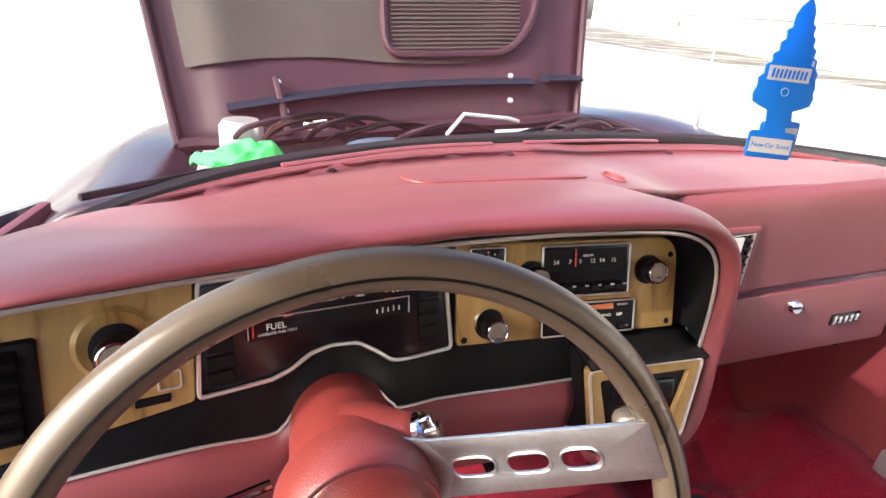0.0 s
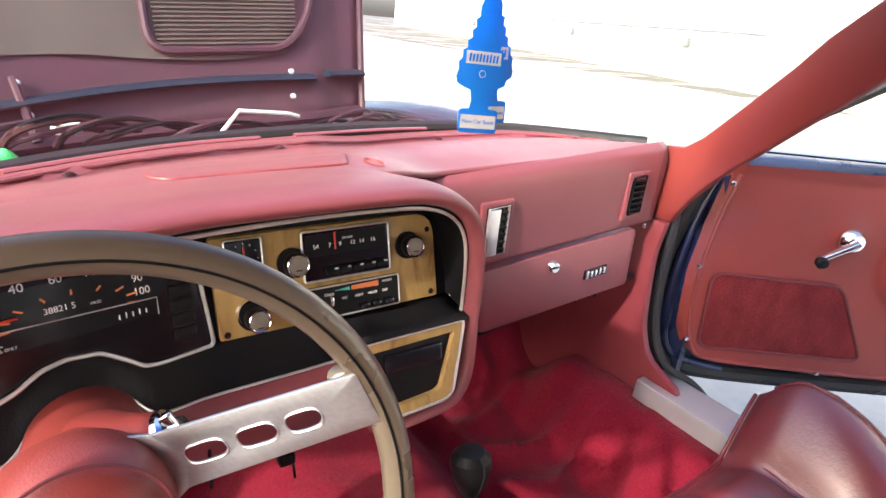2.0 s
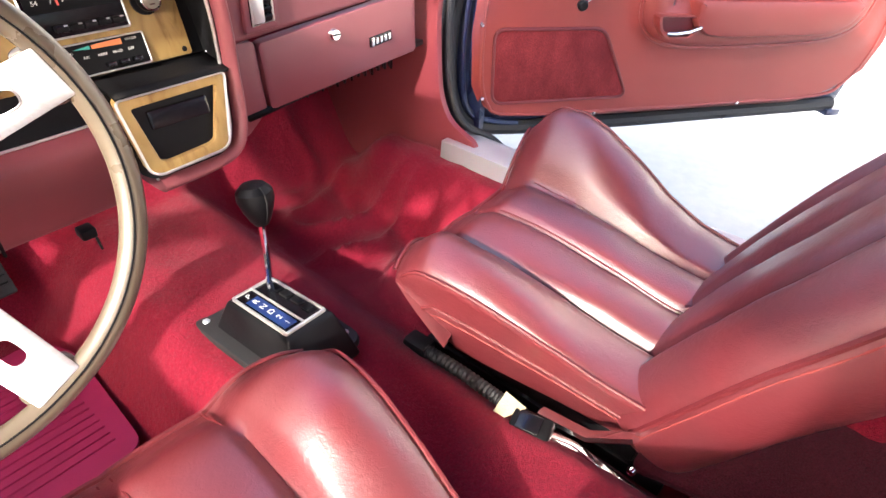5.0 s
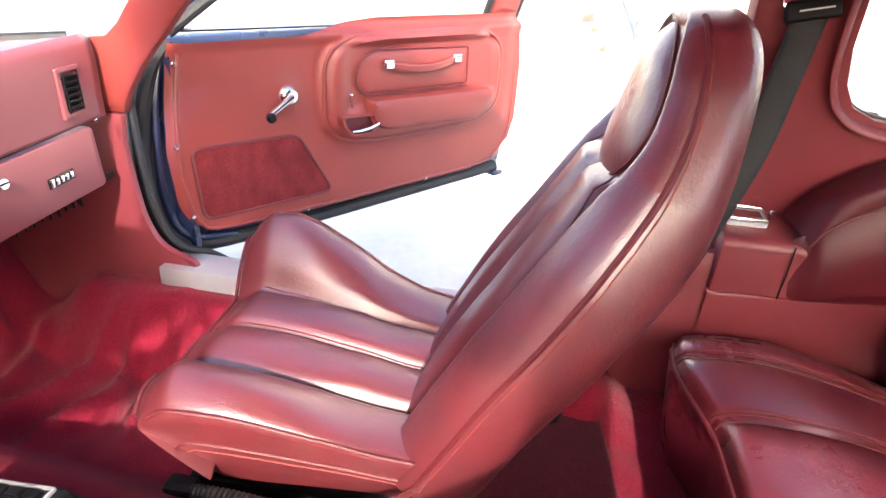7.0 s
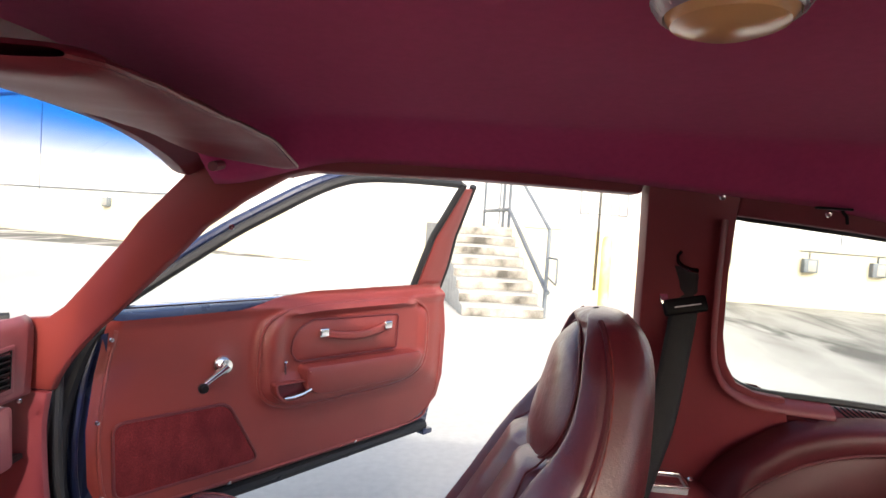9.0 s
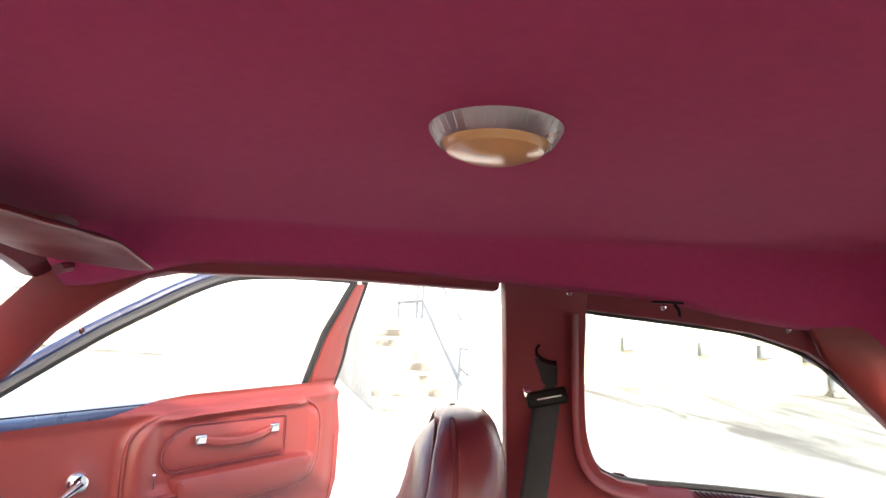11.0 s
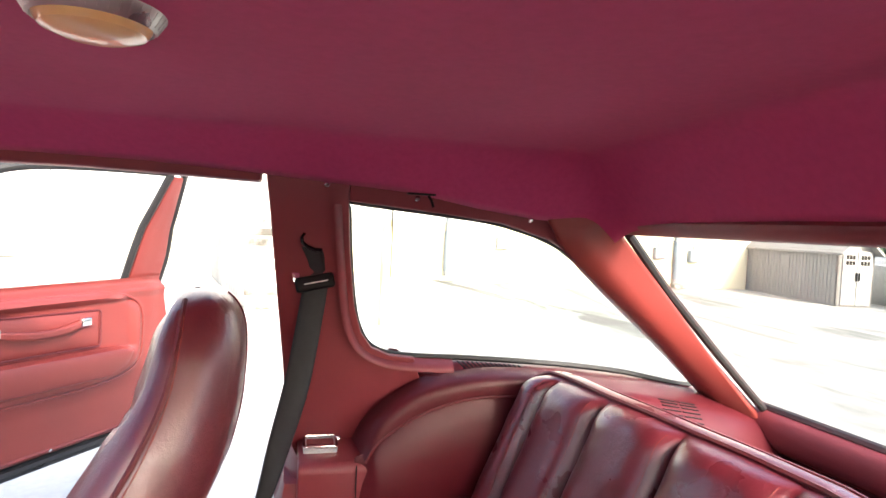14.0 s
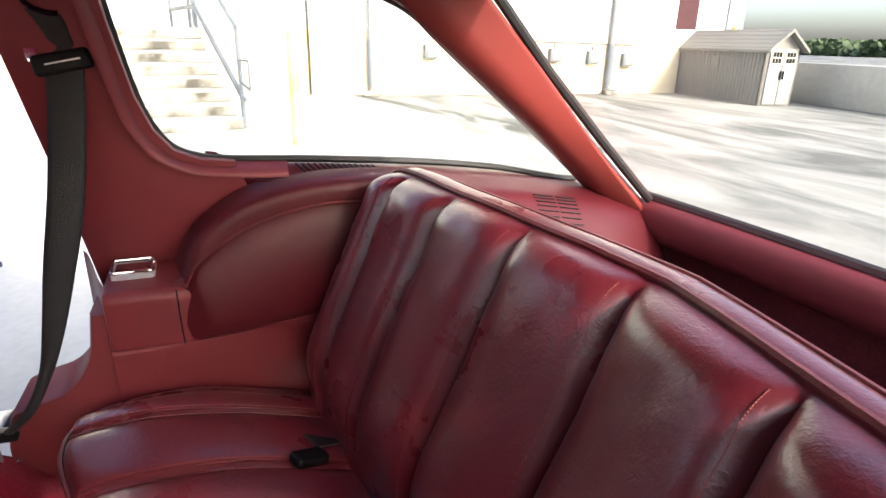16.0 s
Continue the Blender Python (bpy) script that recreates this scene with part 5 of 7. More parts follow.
part("badge_disc", bm_lathe([(0.0, 0.0142), (0.024, 0.0138), (0.0255, 0.012)], 32, hm), GLOSS_BLACK, wheel, "round dark hub badge")
part("badge_ring", bm_tube([hm @ Vector((0.0265 * math.cos(a), 0.0265 * math.sin(a), 0.0125)) for a in (2 * math.pi * k / 48 for k in range(48))], 0.0024, 8, closed=True), CHROME, wheel, "chrome badge ring")
for r in (0.0185, 0.0115):
    part("badge_line", bm_tube([hm @ Vector((r * math.cos(a), r * math.sin(a), 0.0142)) for a in (2 * math.pi * k / 40 for k in range(40))], 0.0007, 6, closed=True), SILVER, wheel)
part("hub_stitch", bm_tube([hm @ Vector((0.047 * math.cos(a), 0.047 * math.sin(a), 0.0015)) for a in (2 * math.pi * k / 60 for k in range(60))], 0.0012, 5, closed=True), SEAM, wheel)
SLOTS = ((0.0745, 0.0112), (0.1020, 0.0104), (0.1262, 0.0092))


def dish(r):
    """How far the spokes lie below the rim's plane."""
    return -0.090 + 0.090 * smooth(r, 0.020, 0.178) if r < 0.05 else -0.0835 + 0.86 * (r - 0.05) - 0.25 * max(0.0, r - 0.148)


for ang in (22, 202, 292):
    m = wm @ Euler((0, 0, radians(ang))).to_matrix().to_4x4()
    slots = [rounded([(c - w, -0.0072), (c + w, -0.0072), (c + w, 0.0072), (c - w, 0.0072)], 0.0071, 6) for c, w in SLOTS]
    sp = bm_plate(rounded([(0.040, -0.030), (0.056, -0.0225), (0.160, -0.0185), (0.160, 0.0185), (0.056, 0.0225), (0.040, 0.030)], 0.002), 0.0032, holes=slots, bevel=0.0006)
    for v in sp.verts:
        v.co.z += dish(v.co.x)
    bmesh.ops.transform(sp, matrix=m, verts=sp.verts)
    s = part("spoke", sp, ALU, wheel, "brushed aluminium spoke with slots")
    part("rim_boss", bm_box(0.024, 0.044, 0.015, (0, 0, 0), 0.007, m @ Matrix.Translation((0.1585, 0, -0.0055)) @ Euler((0, radians(-32), 0)).to_matrix().to_4x4(), 3), RIM, wheel)
    for o in slots:
        part("slot_rim", bm_tube([m @ Vector((x, y, dish(x) + 0.0004)) for x, y in o], 0.0007, 5, closed=True), ALU, s)

# ---- seats ----
def bucket_seat(inner, lean=0.0, ahead=0.0, up=0.0):
    """A bucket seat, its back leaning by that many more degrees and set ahead and up, with channelled leather; x to its right, y ahead, origin on the floor below the joint of cushion and back."""
    s = thing("bucket_seat", "maroon leather bucket seat with channelled cushion and high built-in headrest", "car seat", group="front seats")

    def groove(u, at, w, d):
        return -d * math.exp(-((u - at) / w) ** 2)

    def top(u, v):
        """Height of the cushion above the floor at u (-1..1) across and v (0..1) from back to front."""
        z = 0.195 + 0.035 * smooth(v, 0.0, 0.7)
        b = table([(0, 0.018), (0.2, 0.028), (0.35, 0.050), (0.5, 0.082), (0.65, 0.114), (0.76, 0.128), (0.86, 0.128), (0.94, 0.114), (1, 0.09)], v)
        a = abs(u)
        b *= 0.46 if u * inner > 0 else 1.0
        z += b * math.sin(math.pi * min(1.0, max(0.0, (a - 0.46) / (0.66 if u * inner > 0 else 0.92)))) ** 0.9
        flat = 1 - 0.85 * smooth(v, 0.78, 1.0)
        z += 0.016 * flat * (1 - ((a - 0.25) / 0.25) ** 2) if a < 0.5 else 0.0
        z += (groove(u, 0, 0.035, 0.014) + groove(a, 0.5, 0.035, 0.018)) * flat
        z += 0.004 * noise.noise(Vector((u * 3, v * 5, 2.0)))
        return z

    def cushion(p, q):
        u, v = lerp(-1.34, 1.34, p), lerp(-0.03, 1.30, q)
        uu, vv = max(-1, min(1, u)), min(1.0, max(0, v))
        half = 0.220 + (0.048 if uu * inner > 0 else 0.018) * smooth(vv, 0, 0.9)
        y = lerp(-0.115, 0.340 + (-0.045 if uu * inner > 0 else 0.03) * abs(uu) ** 2.2, vv)
        x = uu * half
        z = top(uu, vv) - 0.030 * smooth(vv, 0.86, 1.0)
        ku, kv = max(0.0, (abs(u) - 1) / 0.34), max(0.0, (v - 1) / 0.30)
        if ku:
            z = lerp(z, (0.068 if uu * inner > 0 else 0.10) + 0.035 * vv, ku ** (0.9 if uu * inner > 0 else 1.5))
            x += math.copysign(1, uu) * ((0.003 if uu * inner > 0 else 0.010) * math.sin(math.pi * ku) - (0.045 if uu * inner > 0 else 0.02) * ku)
        y -= 0.085 * ku * smooth(vv, 0.72, 1.0)
        if kv:
            z = lerp(z, lerp(0.14, 0.103, min(1.0, ku)), kv ** 0.9)
            y += 0.004 * math.sin(math.pi * kv) - 0.110 * kv * (1 - min(1.0, ku))
        return (x, y, z)

    cu = part("cushion", bm_grid(cushion, 88, 56), LEATHER, s, "channelled maroon leather cushion", angle=75)
    half = lambda v, e=0: 0.220 + (0.048 if e * inner > 0 else 0.018) * smooth(v, 0, 0.9)
    edge = lambda v, e: Vector((e * (half(v, e) + 0.001), lerp(-0.115, 0.295 if e * inner > 0 else 0.370, v), top(e, v) - 0.030 * smooth(v, 0.86, 1.0) + 0.001))
    for e in (-1, 1):
        part("piping", bm_tube([edge(0.95 * k / 30, e) for k in range(31)], 0.0030, 6), SEAM, cu)
    part("piping", bm_tube([(u * half(1, u), 0.341 + (-0.045 if u * inner > 0 else 0.03) * abs(u) ** 2.2, top(u, 1.0) - 0.030) for u in (lerp(-0.96, 0.96, k / 40) for k in range(41))], 0.0038, 6), SEAM, cu)
    for e in (-1, 1):
        part("side_seam", bm_tube([Vector(cushion((e * 1.13 + 1.34) / 2.68, (0.95 * k / 40 + 0.03) / 1.33)) + Vector((e * 0.0005, 0, 0)) for k in range(41)], 0.0030, 6), SEAM, cu)
        part("stitching", bm_tube([Vector(cushion((e * 1.17 + 1.34) / 2.68, (0.95 * k / 60 + 0.03) / 1.33)) + Vector((e * 0.0008, 0, 0)) for k in range(61)], [0.0013 if k % 2 else 0.0005 for k in range(61)], 5), THREAD, cu)
    for u0 in (-0.5, -0.03, 0.03, 0.5):
        part("seam", bm_tube([(u0 * half(k / 24) * 1.0, lerp(-0.10, 0.330, k / 24), top(u0, k / 24) - 0.030 * smooth(k / 24, 0.86, 1.0) + 0.0015) for k in range(25)], 0.0016, 5), SEAM, cu)

    spine = [(-0.125, 0.12), (-0.170, 0.22), (-0.228, 0.33), (-0.298, 0.45), (-0.362, 0.57), (-0.398, 0.67), (-0.409, 0.760), (-0.402, 0.818)]
    ca, sa = math.cos(radians(lean)), math.sin(radians(lean))
    spine = [(-0.12 + ahead * smooth(z, 0.12, 0.35) + (y + 0.12) * ca - (z - 0.17) * sa, 0.17 + up * smooth(z, 0.12, 0.35) + (z - 0.17) * ca + (y + 0.12) * sa) for y, z in spine]

    def width(v):
        w = table([(0, 0.225), (0.12, 0.238), (0.35, 0.243), (0.5, 0.235), (0.65, 0.205), (0.78, 0.163), (0.88, 0.135), (1.0, 0.12)], v)
        return 0.975 * w * math.sqrt(max(0.0, 1 - (max(0.0, v - 0.80) / 0.2005) ** 2.2))

    def depth(v):
        return table([(0, 0.088), (0.3, 0.090), (0.6, 0.084), (0.75, 0.068), (0.88, 0.060), (1.0, 0.05)], v) * math.sqrt(max(0.001, 1 - (max(0.0, v - 0.82) / 0.1805) ** 2.2))

    def back(p, v, plain=False):
        a = 2 * math.pi * p
        c, sn = math.cos(a), math.sin(a)
        top_ = smooth(v, 0.48, 0.72)
        u = math.copysign(abs(c) ** lerp(0.62, 0.76, top_), c)
        y0, z0 = curve_at(spine, v)
        y1, z1 = curve_at(spine, min(1, v + 0.02))
        y2, z2 = curve_at(spine, max(0, v - 0.02))
        t = Vector((0, y1 - y2, z1 - z2)).normalized()
        n = Vector((0, t.z, -t.y))                       # forwards
        d = depth(v) * math.copysign(abs(sn) ** lerp(0.75, 0.86, top_), sn)
        if plain:
            return Vector((u * width(v), y0, z0)) + n * d
        if sn > 0:
            f = smooth(sn, 0.0, 0.5)
            hollow = lerp(0.36, 0.38, top_) * depth(v) * (1 - smooth(abs(u), lerp(0.54, 0.66, top_), lerp(0.70, 0.84, top_))) * (1 - smooth(v, 0.93, 0.985))
            d += f * (-hollow + 0.024 * max(0.0, 1 - ((abs(u) - 0.285) / 0.285) ** 4) * (1 - smooth(v, 0.575, 0.615)))
        else:
            d *= 1.10
        d -= 0.007 * (math.exp(-((p - 0.470) / 0.007) ** 2) + math.exp(-((p - 0.030) / 0.007) ** 2)) * smooth(v, 0.0, 0.06) * (1 - smooth(v, 0.93, 0.99))
        d += 0.003 * noise.noise(Vector((u * 2.5, v * 6, 5 + sn))) + 0.0007 * noise.noise(Vector((u * 16 + v * 9, v * 34, 3 * sn)))
        return Vector((u * width(v) * (1.0 if u * inner > 0 else 1.07 - 0.08 * smooth(v, 0.45, 0.75)), y0, z0)) + n * d

    bk = part("backrest", bm_grid(lambda p, v: back(p, 1 - (1 - v) ** 1.6), 180, 100, cu=True), LEATHER, s, "high channelled maroon leather backrest", angle=75)
    part("back_closure", bm_lathe([(0.0, 0.0), (0.11, 0.002), (0.2, -0.006)], 24, Matrix.Translation((0, -0.125, 0.122)) @ Matrix.Diagonal((1.1, 0.38, 1, 1))), LEATHER, bk)
    for e in (-1, 1):
        part("seam", bm_tube([Vector(back((0.034 if e > 0 else 0.466), lerp(0.03, 0.965, k / 40))) for k in range(41)], 0.0044, 6), SEAM, bk)
        part("stitching", bm_tube([Vector(back((0.012 if e > 0 else 0.488), lerp(0.03, 0.93, k / 60))) * 1.0 + Vector((e * 0.0006, 0, 0)) for k in range(61)], [0.0015 if k % 2 else 0.0006 for k in range(61)], 5), THREAD, bk)
        part("seam", bm_tube([Vector(back((0.19 if e > 0 else 0.31), lerp(0.05, 0.62, k / 30))) + Vector((0, 0.004, 0.002)) for k in range(31)], 0.0015, 5), SEAM, bk)
    part("seam", bm_tube([Vector(back(0.75, lerp(0.95, 0.40, k / 24))) for k in range(25)], 0.003, 6), SEAM, bk)

    def head(p, q):
        """The padded oval let into the top of the back."""
        a = 2 * math.pi * p
        u, v = 0.70 * q * math.cos(a), 0.760 + 0.190 * q * math.sin(a)
        y0, z0 = curve_at(spine, v)
        y1, z1 = curve_at(spine, min(1, v + 0.03))
        y2, z2 = curve_at(spine, v - 0.03)
        t = Vector((0, y1 - y2, z1 - z2)).normalized()
        n = Vector((0, t.z, -t.y))
        d = 0.56 * depth(v) + 0.030 * max(0.0, 1 - q ** 2.6) ** 0.75 + 0.0008 * noise.noise(Vector((q * 9 * math.cos(a), q * 9 * math.sin(a), 1)))
        return Vector((u * width(v), y0, z0)) + n * d

    hp = part("headrest_pad", bm_grid(head, 64, 18, cu=True), LEATHER, s, "padded oval headrest panel", angle=75)
    part("piping", bm_tube([head(k / 60, 0.97) for k in range(60)], 0.0030, 6, closed=True), SEAM, hp)
    part("tab", bm_box(0.022, 0.008, 0.008, Vector(head(0.72, 1.0)) + Vector((0, 0.006, 0)), 0.003), THREAD, hp)
    base = part("base", bm_box(0.36, 0.40, 0.05, (0, 0.08, 0.055), 0.01), BLACK, s, "black steel seat frame")
    for e in (-1, 1):
        part("rail", bm_box(0.03, 0.46, 0.03, (e * 0.17, 0.06, 0.02), 0.004), BLACK, base)
        part("hinge_arm", bm_tube([(e * 0.232, 0.02, 0.09), (e * 0.238, -0.06, 0.11), (e * 0.236, -0.12, 0.16)], 0.012, 8, flat=0.5), CHROME, base)
    part("pivot_bolt", bm_lathe([(0.0, 0.006), (0.005, 0.005), (0.007, 0.0)], 10, Matrix.Translation((-0.240, -0.13, 0.10)) @ Euler((0, radians(-90), 0)).to_matrix().to_4x4()), CHROME, base)
    return s


passenger = bucket_seat(-1)
driver = bucket_seat(1, 20.0, 0.035, 0.025)
driver.matrix_basis = pose(0.125, -0.03, 0.27)
passenger.matrix_basis = pose(0.850, 0.0, 0.27)
tagged(passenger, "maroon leather bucket seat, upright, beside the open door")
tagged(driver, "maroon leather bucket seat behind the steering wheel")


# rear bench
RS = [1.045, 0.935, 0.794, 0.622, 0.437, 0.243, 0.05, -0.10, -0.205]


def bow(x):
    """How far the bench back curves to the rear towards the middle."""
    return -0.108 * (1 - min(1.0, abs(x - CX) / 0.61) ** 1.15)


rear = thing("rear_bench", "maroon leather rear bench seat with upright channels", "rear seat", (CX, -0.85, 0.42))


def pillow(x, edges, deep):
    """Puffed panels between the seams."""
    for b, a in zip(edges, edges[1:]):
        if a <= x <= b:
            k = (x - a) / (b - a)
            return deep * (max(0.0, 1 - (2 * k - 1) ** 4)) ** 0.6
    return 0.0


def bench_back(u, v):
    x = lerp(-0.215, 1.055, u)
    prof = [(-0.875, 0.41), (-0.905, 0.50), (-0.955, 0.63), (-1.01, 0.76), (-1.045, 0.845), (-1.060, 0.888), (-1.070, 0.904), (-1.083, 0.911), (-1.100, 0.910), (-1.112, 0.900), (-1.120, 0.86), (-1.125, 0.70)]
    y, z = curve_at(prof, v)
    k = smooth(v, 0.05, 0.15) * (1 - smooth(v, 0.38, 0.57))
    puff = pillow(x, RS, 0.044) * k
    d = abs(x - CX) - 0.52
    round_ = smooth(d, 0.0, 0.115)
    y += bow(x)
    z -= 0.030 * round_ ** 2 * smooth(v, 0.2, 0.5)
    w = (0.004 * noise.noise(Vector((x * 9, z * 9, 3.0))) + 0.0022 * noise.noise(Vector((x * 34 + z * 14, z * 26, 8.0)))) * k
    return (x, y + puff * 0.93 + w - 0.055 * round_ ** 3 * (1 - smooth(v, 0.7, 0.8)), z + puff * 0.36 + 0.003 * noise.noise(Vector((x * 6, 0, 1))))


bb = part("backrest", bm_grid(bench_back, 200, 60), LEATHER_REAR, rear, "channelled maroon leather bench back", angle=75, thick=0.01)
part("top_piping", bm_tube([(lerp(-0.205, 1.04, k / 60), -1.0725 + bow(lerp(-0.205, 1.04, k / 60)), 0.9085 - 0.030 * smooth(abs(lerp(-0.205, 1.04, k / 60) - CX) - 0.52, 0, 0.115) ** 2 + 0.003 * noise.noise(Vector((lerp(-0.205, 1.04, k / 60) * 6, 0, 1)))) for k in range(61)], 0.0045, 6), SEAM, bb)
part("rear_piping", bm_tube([(lerp(-0.205, 1.04, k / 60), -1.109 + bow(lerp(-0.205, 1.04, k / 60)), 0.906 - 0.030 * smooth(abs(lerp(-0.205, 1.04, k / 60) - CX) - 0.52, 0, 0.115) ** 2) for k in range(61)], 0.004, 6), SEAM, bb)
for x in RS[1:-1]:
    part("seam", bm_tube([Vector(bench_back((x + 0.215) / 1.27, lerp(0.08, 0.47, k / 24))) + Vector((0, 0.001, 0.0)) for k in range(25)], 0.0030, 6), BLACK, bb)
    part("stitching", bm_tube([Vector(bench_back((x + 0.016 + 0.215) / 1.27, lerp(0.08, 0.47, k / 120))) + Vector((0, 0.0012, 0.0004)) for k in range(121)], [0.0010 if k % 2 else 0.0002 for k in range(121)], 4), THREAD, bb)


CS = [1.055, 0.930, 0.793, 0.622, 0.437, 0.243, 0.05, -0.10, -0.215]


def bench_cushion(u, v):
    x = lerp(-0.215, 1.055, u)
    x = CX + (x - CX) * lerp(0.945, 1.0, v)
    prof = [(-0.575, 0.29), (-0.562, 0.36), (-0.552, 0.43), (-0.552, 0.462), (-0.575, 0.478), (-0.64, 0.486), (-0.74, 0.480), (-0.84, 0.462), (-0.92, 0.44), (-1.04, 0.40)]
    y, z = curve_at(prof, v)
    k = smooth(v, 0.34, 0.42)
    out = smooth(abs(x - CX), 0.33, 0.50)
    z += (0.022 + 0.016 * out) * smooth(v, 0.0, 0.3) * (1 - 0.6 * smooth(v, 0.6, 1.0)) + pillow(x, CS, 0.016) * k
    y += 0.042 * out * (1 - smooth(v, 0.5, 1.0))
    round_ = smooth(abs(x - CX) - 0.51, 0.0, 0.095)
    return (x, y - 0.035 * round_ ** 2 * (1 - v), z - 0.028 * round_ ** 3 + 0.004 * noise.noise(Vector((x * 8, y * 8, 7))) * k)


bc = part("cushion", bm_grid(bench_cushion, 160, 44), LEATHER_REAR, rear, "channelled maroon leather bench cushion", angle=75, thick=0.01)
part("front_piping", bm_tube([Vector(bench_cushion(k / 60, 0.345)) + Vector((0, 0.003, 0.002)) for k in range(61)], 0.0042, 6), SEAM, bc)
for x in CS[1:-1]:
    for o in (-0.008, 0.008):
        part("seam", bm_tube([Vector(bench_cushion((CX + (x + o - CX) / lerp(0.945, 1.0, v) + 0.215) / 1.27, v)) + Vector((0, 0, 0.002)) for v in (lerp(0.36, 0.95, k / 20) for k in range(21))], 0.0014, 5), SEAM, bc)
    part("stitching", bm_tube([Vector(bench_cushion((CX + (x + 0.013 - CX) / lerp(0.945, 1.0, v) + 0.215) / 1.27, v)) + Vector((0, 0, 0.0012)) for v in (lerp(0.36, 0.95, k / 100) for k in range(101))], [0.0010 if k % 2 else 0.0002 for k in range(101)], 4), THREAD, bc)
buckle = thing("rear_belt_buckle", "black seat belt buckle tucked between bench cushion and back", "seat belt", (0.83, -0.88, 0.48))
part("housing", bm_box(0.035, 0.06, 0.018, (0.80, -0.872, 0.487), 0.006, Euler((radians(20), 0, radians(25))).to_matrix().to_4x4(), 3), BLACK, buckle)
part("release", bm_box(0.014, 0.014, 0.006, (0.793, -0.855, 0.499), 0.002, Euler((radians(20), 0, radians(25))).to_matrix().to_4x4()), CHROME, buckle)
part("strap", bm_box(0.045, 0.05, 0.005, (0.85, -0.90, 0.478), 0.001, Euler((radians(25), 0, radians(30))).to_matrix().to_4x4()), BELT, buckle)
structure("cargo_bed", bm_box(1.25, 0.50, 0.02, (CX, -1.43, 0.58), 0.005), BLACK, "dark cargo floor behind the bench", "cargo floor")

# ---- open passenger door ----
DA = radians(-36)
door = thing("passenger_door", "open car door with red vinyl inner panel and navy painted edge", "car door")
DOFF = [(0.39, 0.0), (0.95, 0.0), (1.15, 0.085), (1.34, 0.21)]


def door_warp(co):
    """(along from the hinge, height, inwards) to the door's own space, where y points into the car."""
    return Vector((co.x, co.z + table(DOFF, co.y), co.y))


def door_plate(o, lift, depth, bevel=0.003, holes=(), cuts=0):
    bm = bm_plate(o, depth, holes=holes, bevel=bevel, cuts=cuts)
    for v in bm.verts:
        v.co = door_warp(Vector((v.co.x, v.co.y, v.co.z + lift)))
    return bm


SHELL = [(0.012, 0.935), (-0.045, 0.86), (-0.088, 0.74), (-0.098, 0.64), (-0.090, 0.53), (-0.06, 0.455), (-0.015, 0.412), (0.10, 0.393), (0.65, 0.395), (1.17, 0.397), (1.178, 0.43), (1.20, 0.52), (1.225, 0.70), (1.215, 0.955)]
part("shell", door_plate(rounded(SHELL, 0.02), -0.028, 0.11, 0.012), NAVY, door, "navy painted steel door shell")
part("seal", bm_tube([door_warp(Vector((x, z, -0.022))) for x, z in [curve_at([(0.02, 0.93), (-0.03, 0.86), (-0.068, 0.74), (-0.076, 0.64), (-0.07, 0.54), (-0.045, 0.475), (0.0, 0.437), (0.10, 0.42), (0.4, 0.418), (0.8, 0.422), (1.15, 0.425)], k / 60) for k in range(61)]], 0.020, 10), RUBBER, door, "black rubber door seal")
part("seal_inner", bm_tube([door_warp(Vector((x, z, -0.012))) for x, z in [curve_at([(0.0, 0.915), (-0.03, 0.80), (-0.045, 0.66), (-0.040, 0.55), (-0.02, 0.48), (0.03, 0.45), (0.12, 0.435)], k / 40) for k in range(41)]], 0.008, 8), NAVY, door)


def pod_r(x, z):
    """Distance from the middle of the raised pod, 1 on its outline."""
    return (abs((x - 0.7255) / 0.346) ** 4 + abs((z - 0.785) / 0.151) ** 4) ** 0.25


def trim_face(u, v):
    """The moulded inner panel: u along, v up, with the raised armrest side."""
    lo = table([(0.0, 0.50), (0.04, 0.462), (0.3, 0.449), (0.9, 0.450), (0.95, 0.475), (1.0, 0.53)], u)
    hi = table([(0.0, 0.928), (0.27, 0.932), (0.33, 0.944), (0.40, 0.962), (0.48, 0.971), (1.0, 0.974)], u)
    x = lerp(table([(0.46, 0.02), (0.55, -0.020), (0.68, -0.028), (0.80, -0.016), (0.94, 0.01)], lerp(lo, hi, v)), table([(0.45, 1.10), (0.52, 1.158), (0.62, 1.193), (0.8, 1.196), (0.97, 1.165)], lerp(lo, hi, v)), u)
    z = lerp(lo, hi, v)
    d = 0.018 * smooth(u, 0.0, 0.02) * smooth(v, 0.0, 0.03)
    raised = 1 - smooth(pod_r(x, z), 0.90, 1.05)
    d += 0.030 * raised + 0.010 * smooth(x, 0.36, 0.50) * (1 - smooth(x, 1.10, 1.17)) * smooth(z, 0.58, 0.66)
    # hollow for strap and pocket
    hx = smooth(x, 0.42, 0.48) * (1 - smooth(x, 1.01, 1.05))
    hz = smooth(z, 0.72, 0.75) * (1 - smooth(z, 0.898, 0.918))
    d -= 0.018 * hx * hz
    d -= 0.020 * smooth(z, 0.93, 0.962) * (1 - raised)
    d += 0.012 * math.exp(-((x - 0.276) / 0.032) ** 2 - ((z - 0.797) / 0.040) ** 2)
    d += 0.010 * smooth(z, 0.90, 0.935) * (1 - smooth(z, 0.935, 0.96))
    return door_warp(Vector((x, z, d)))


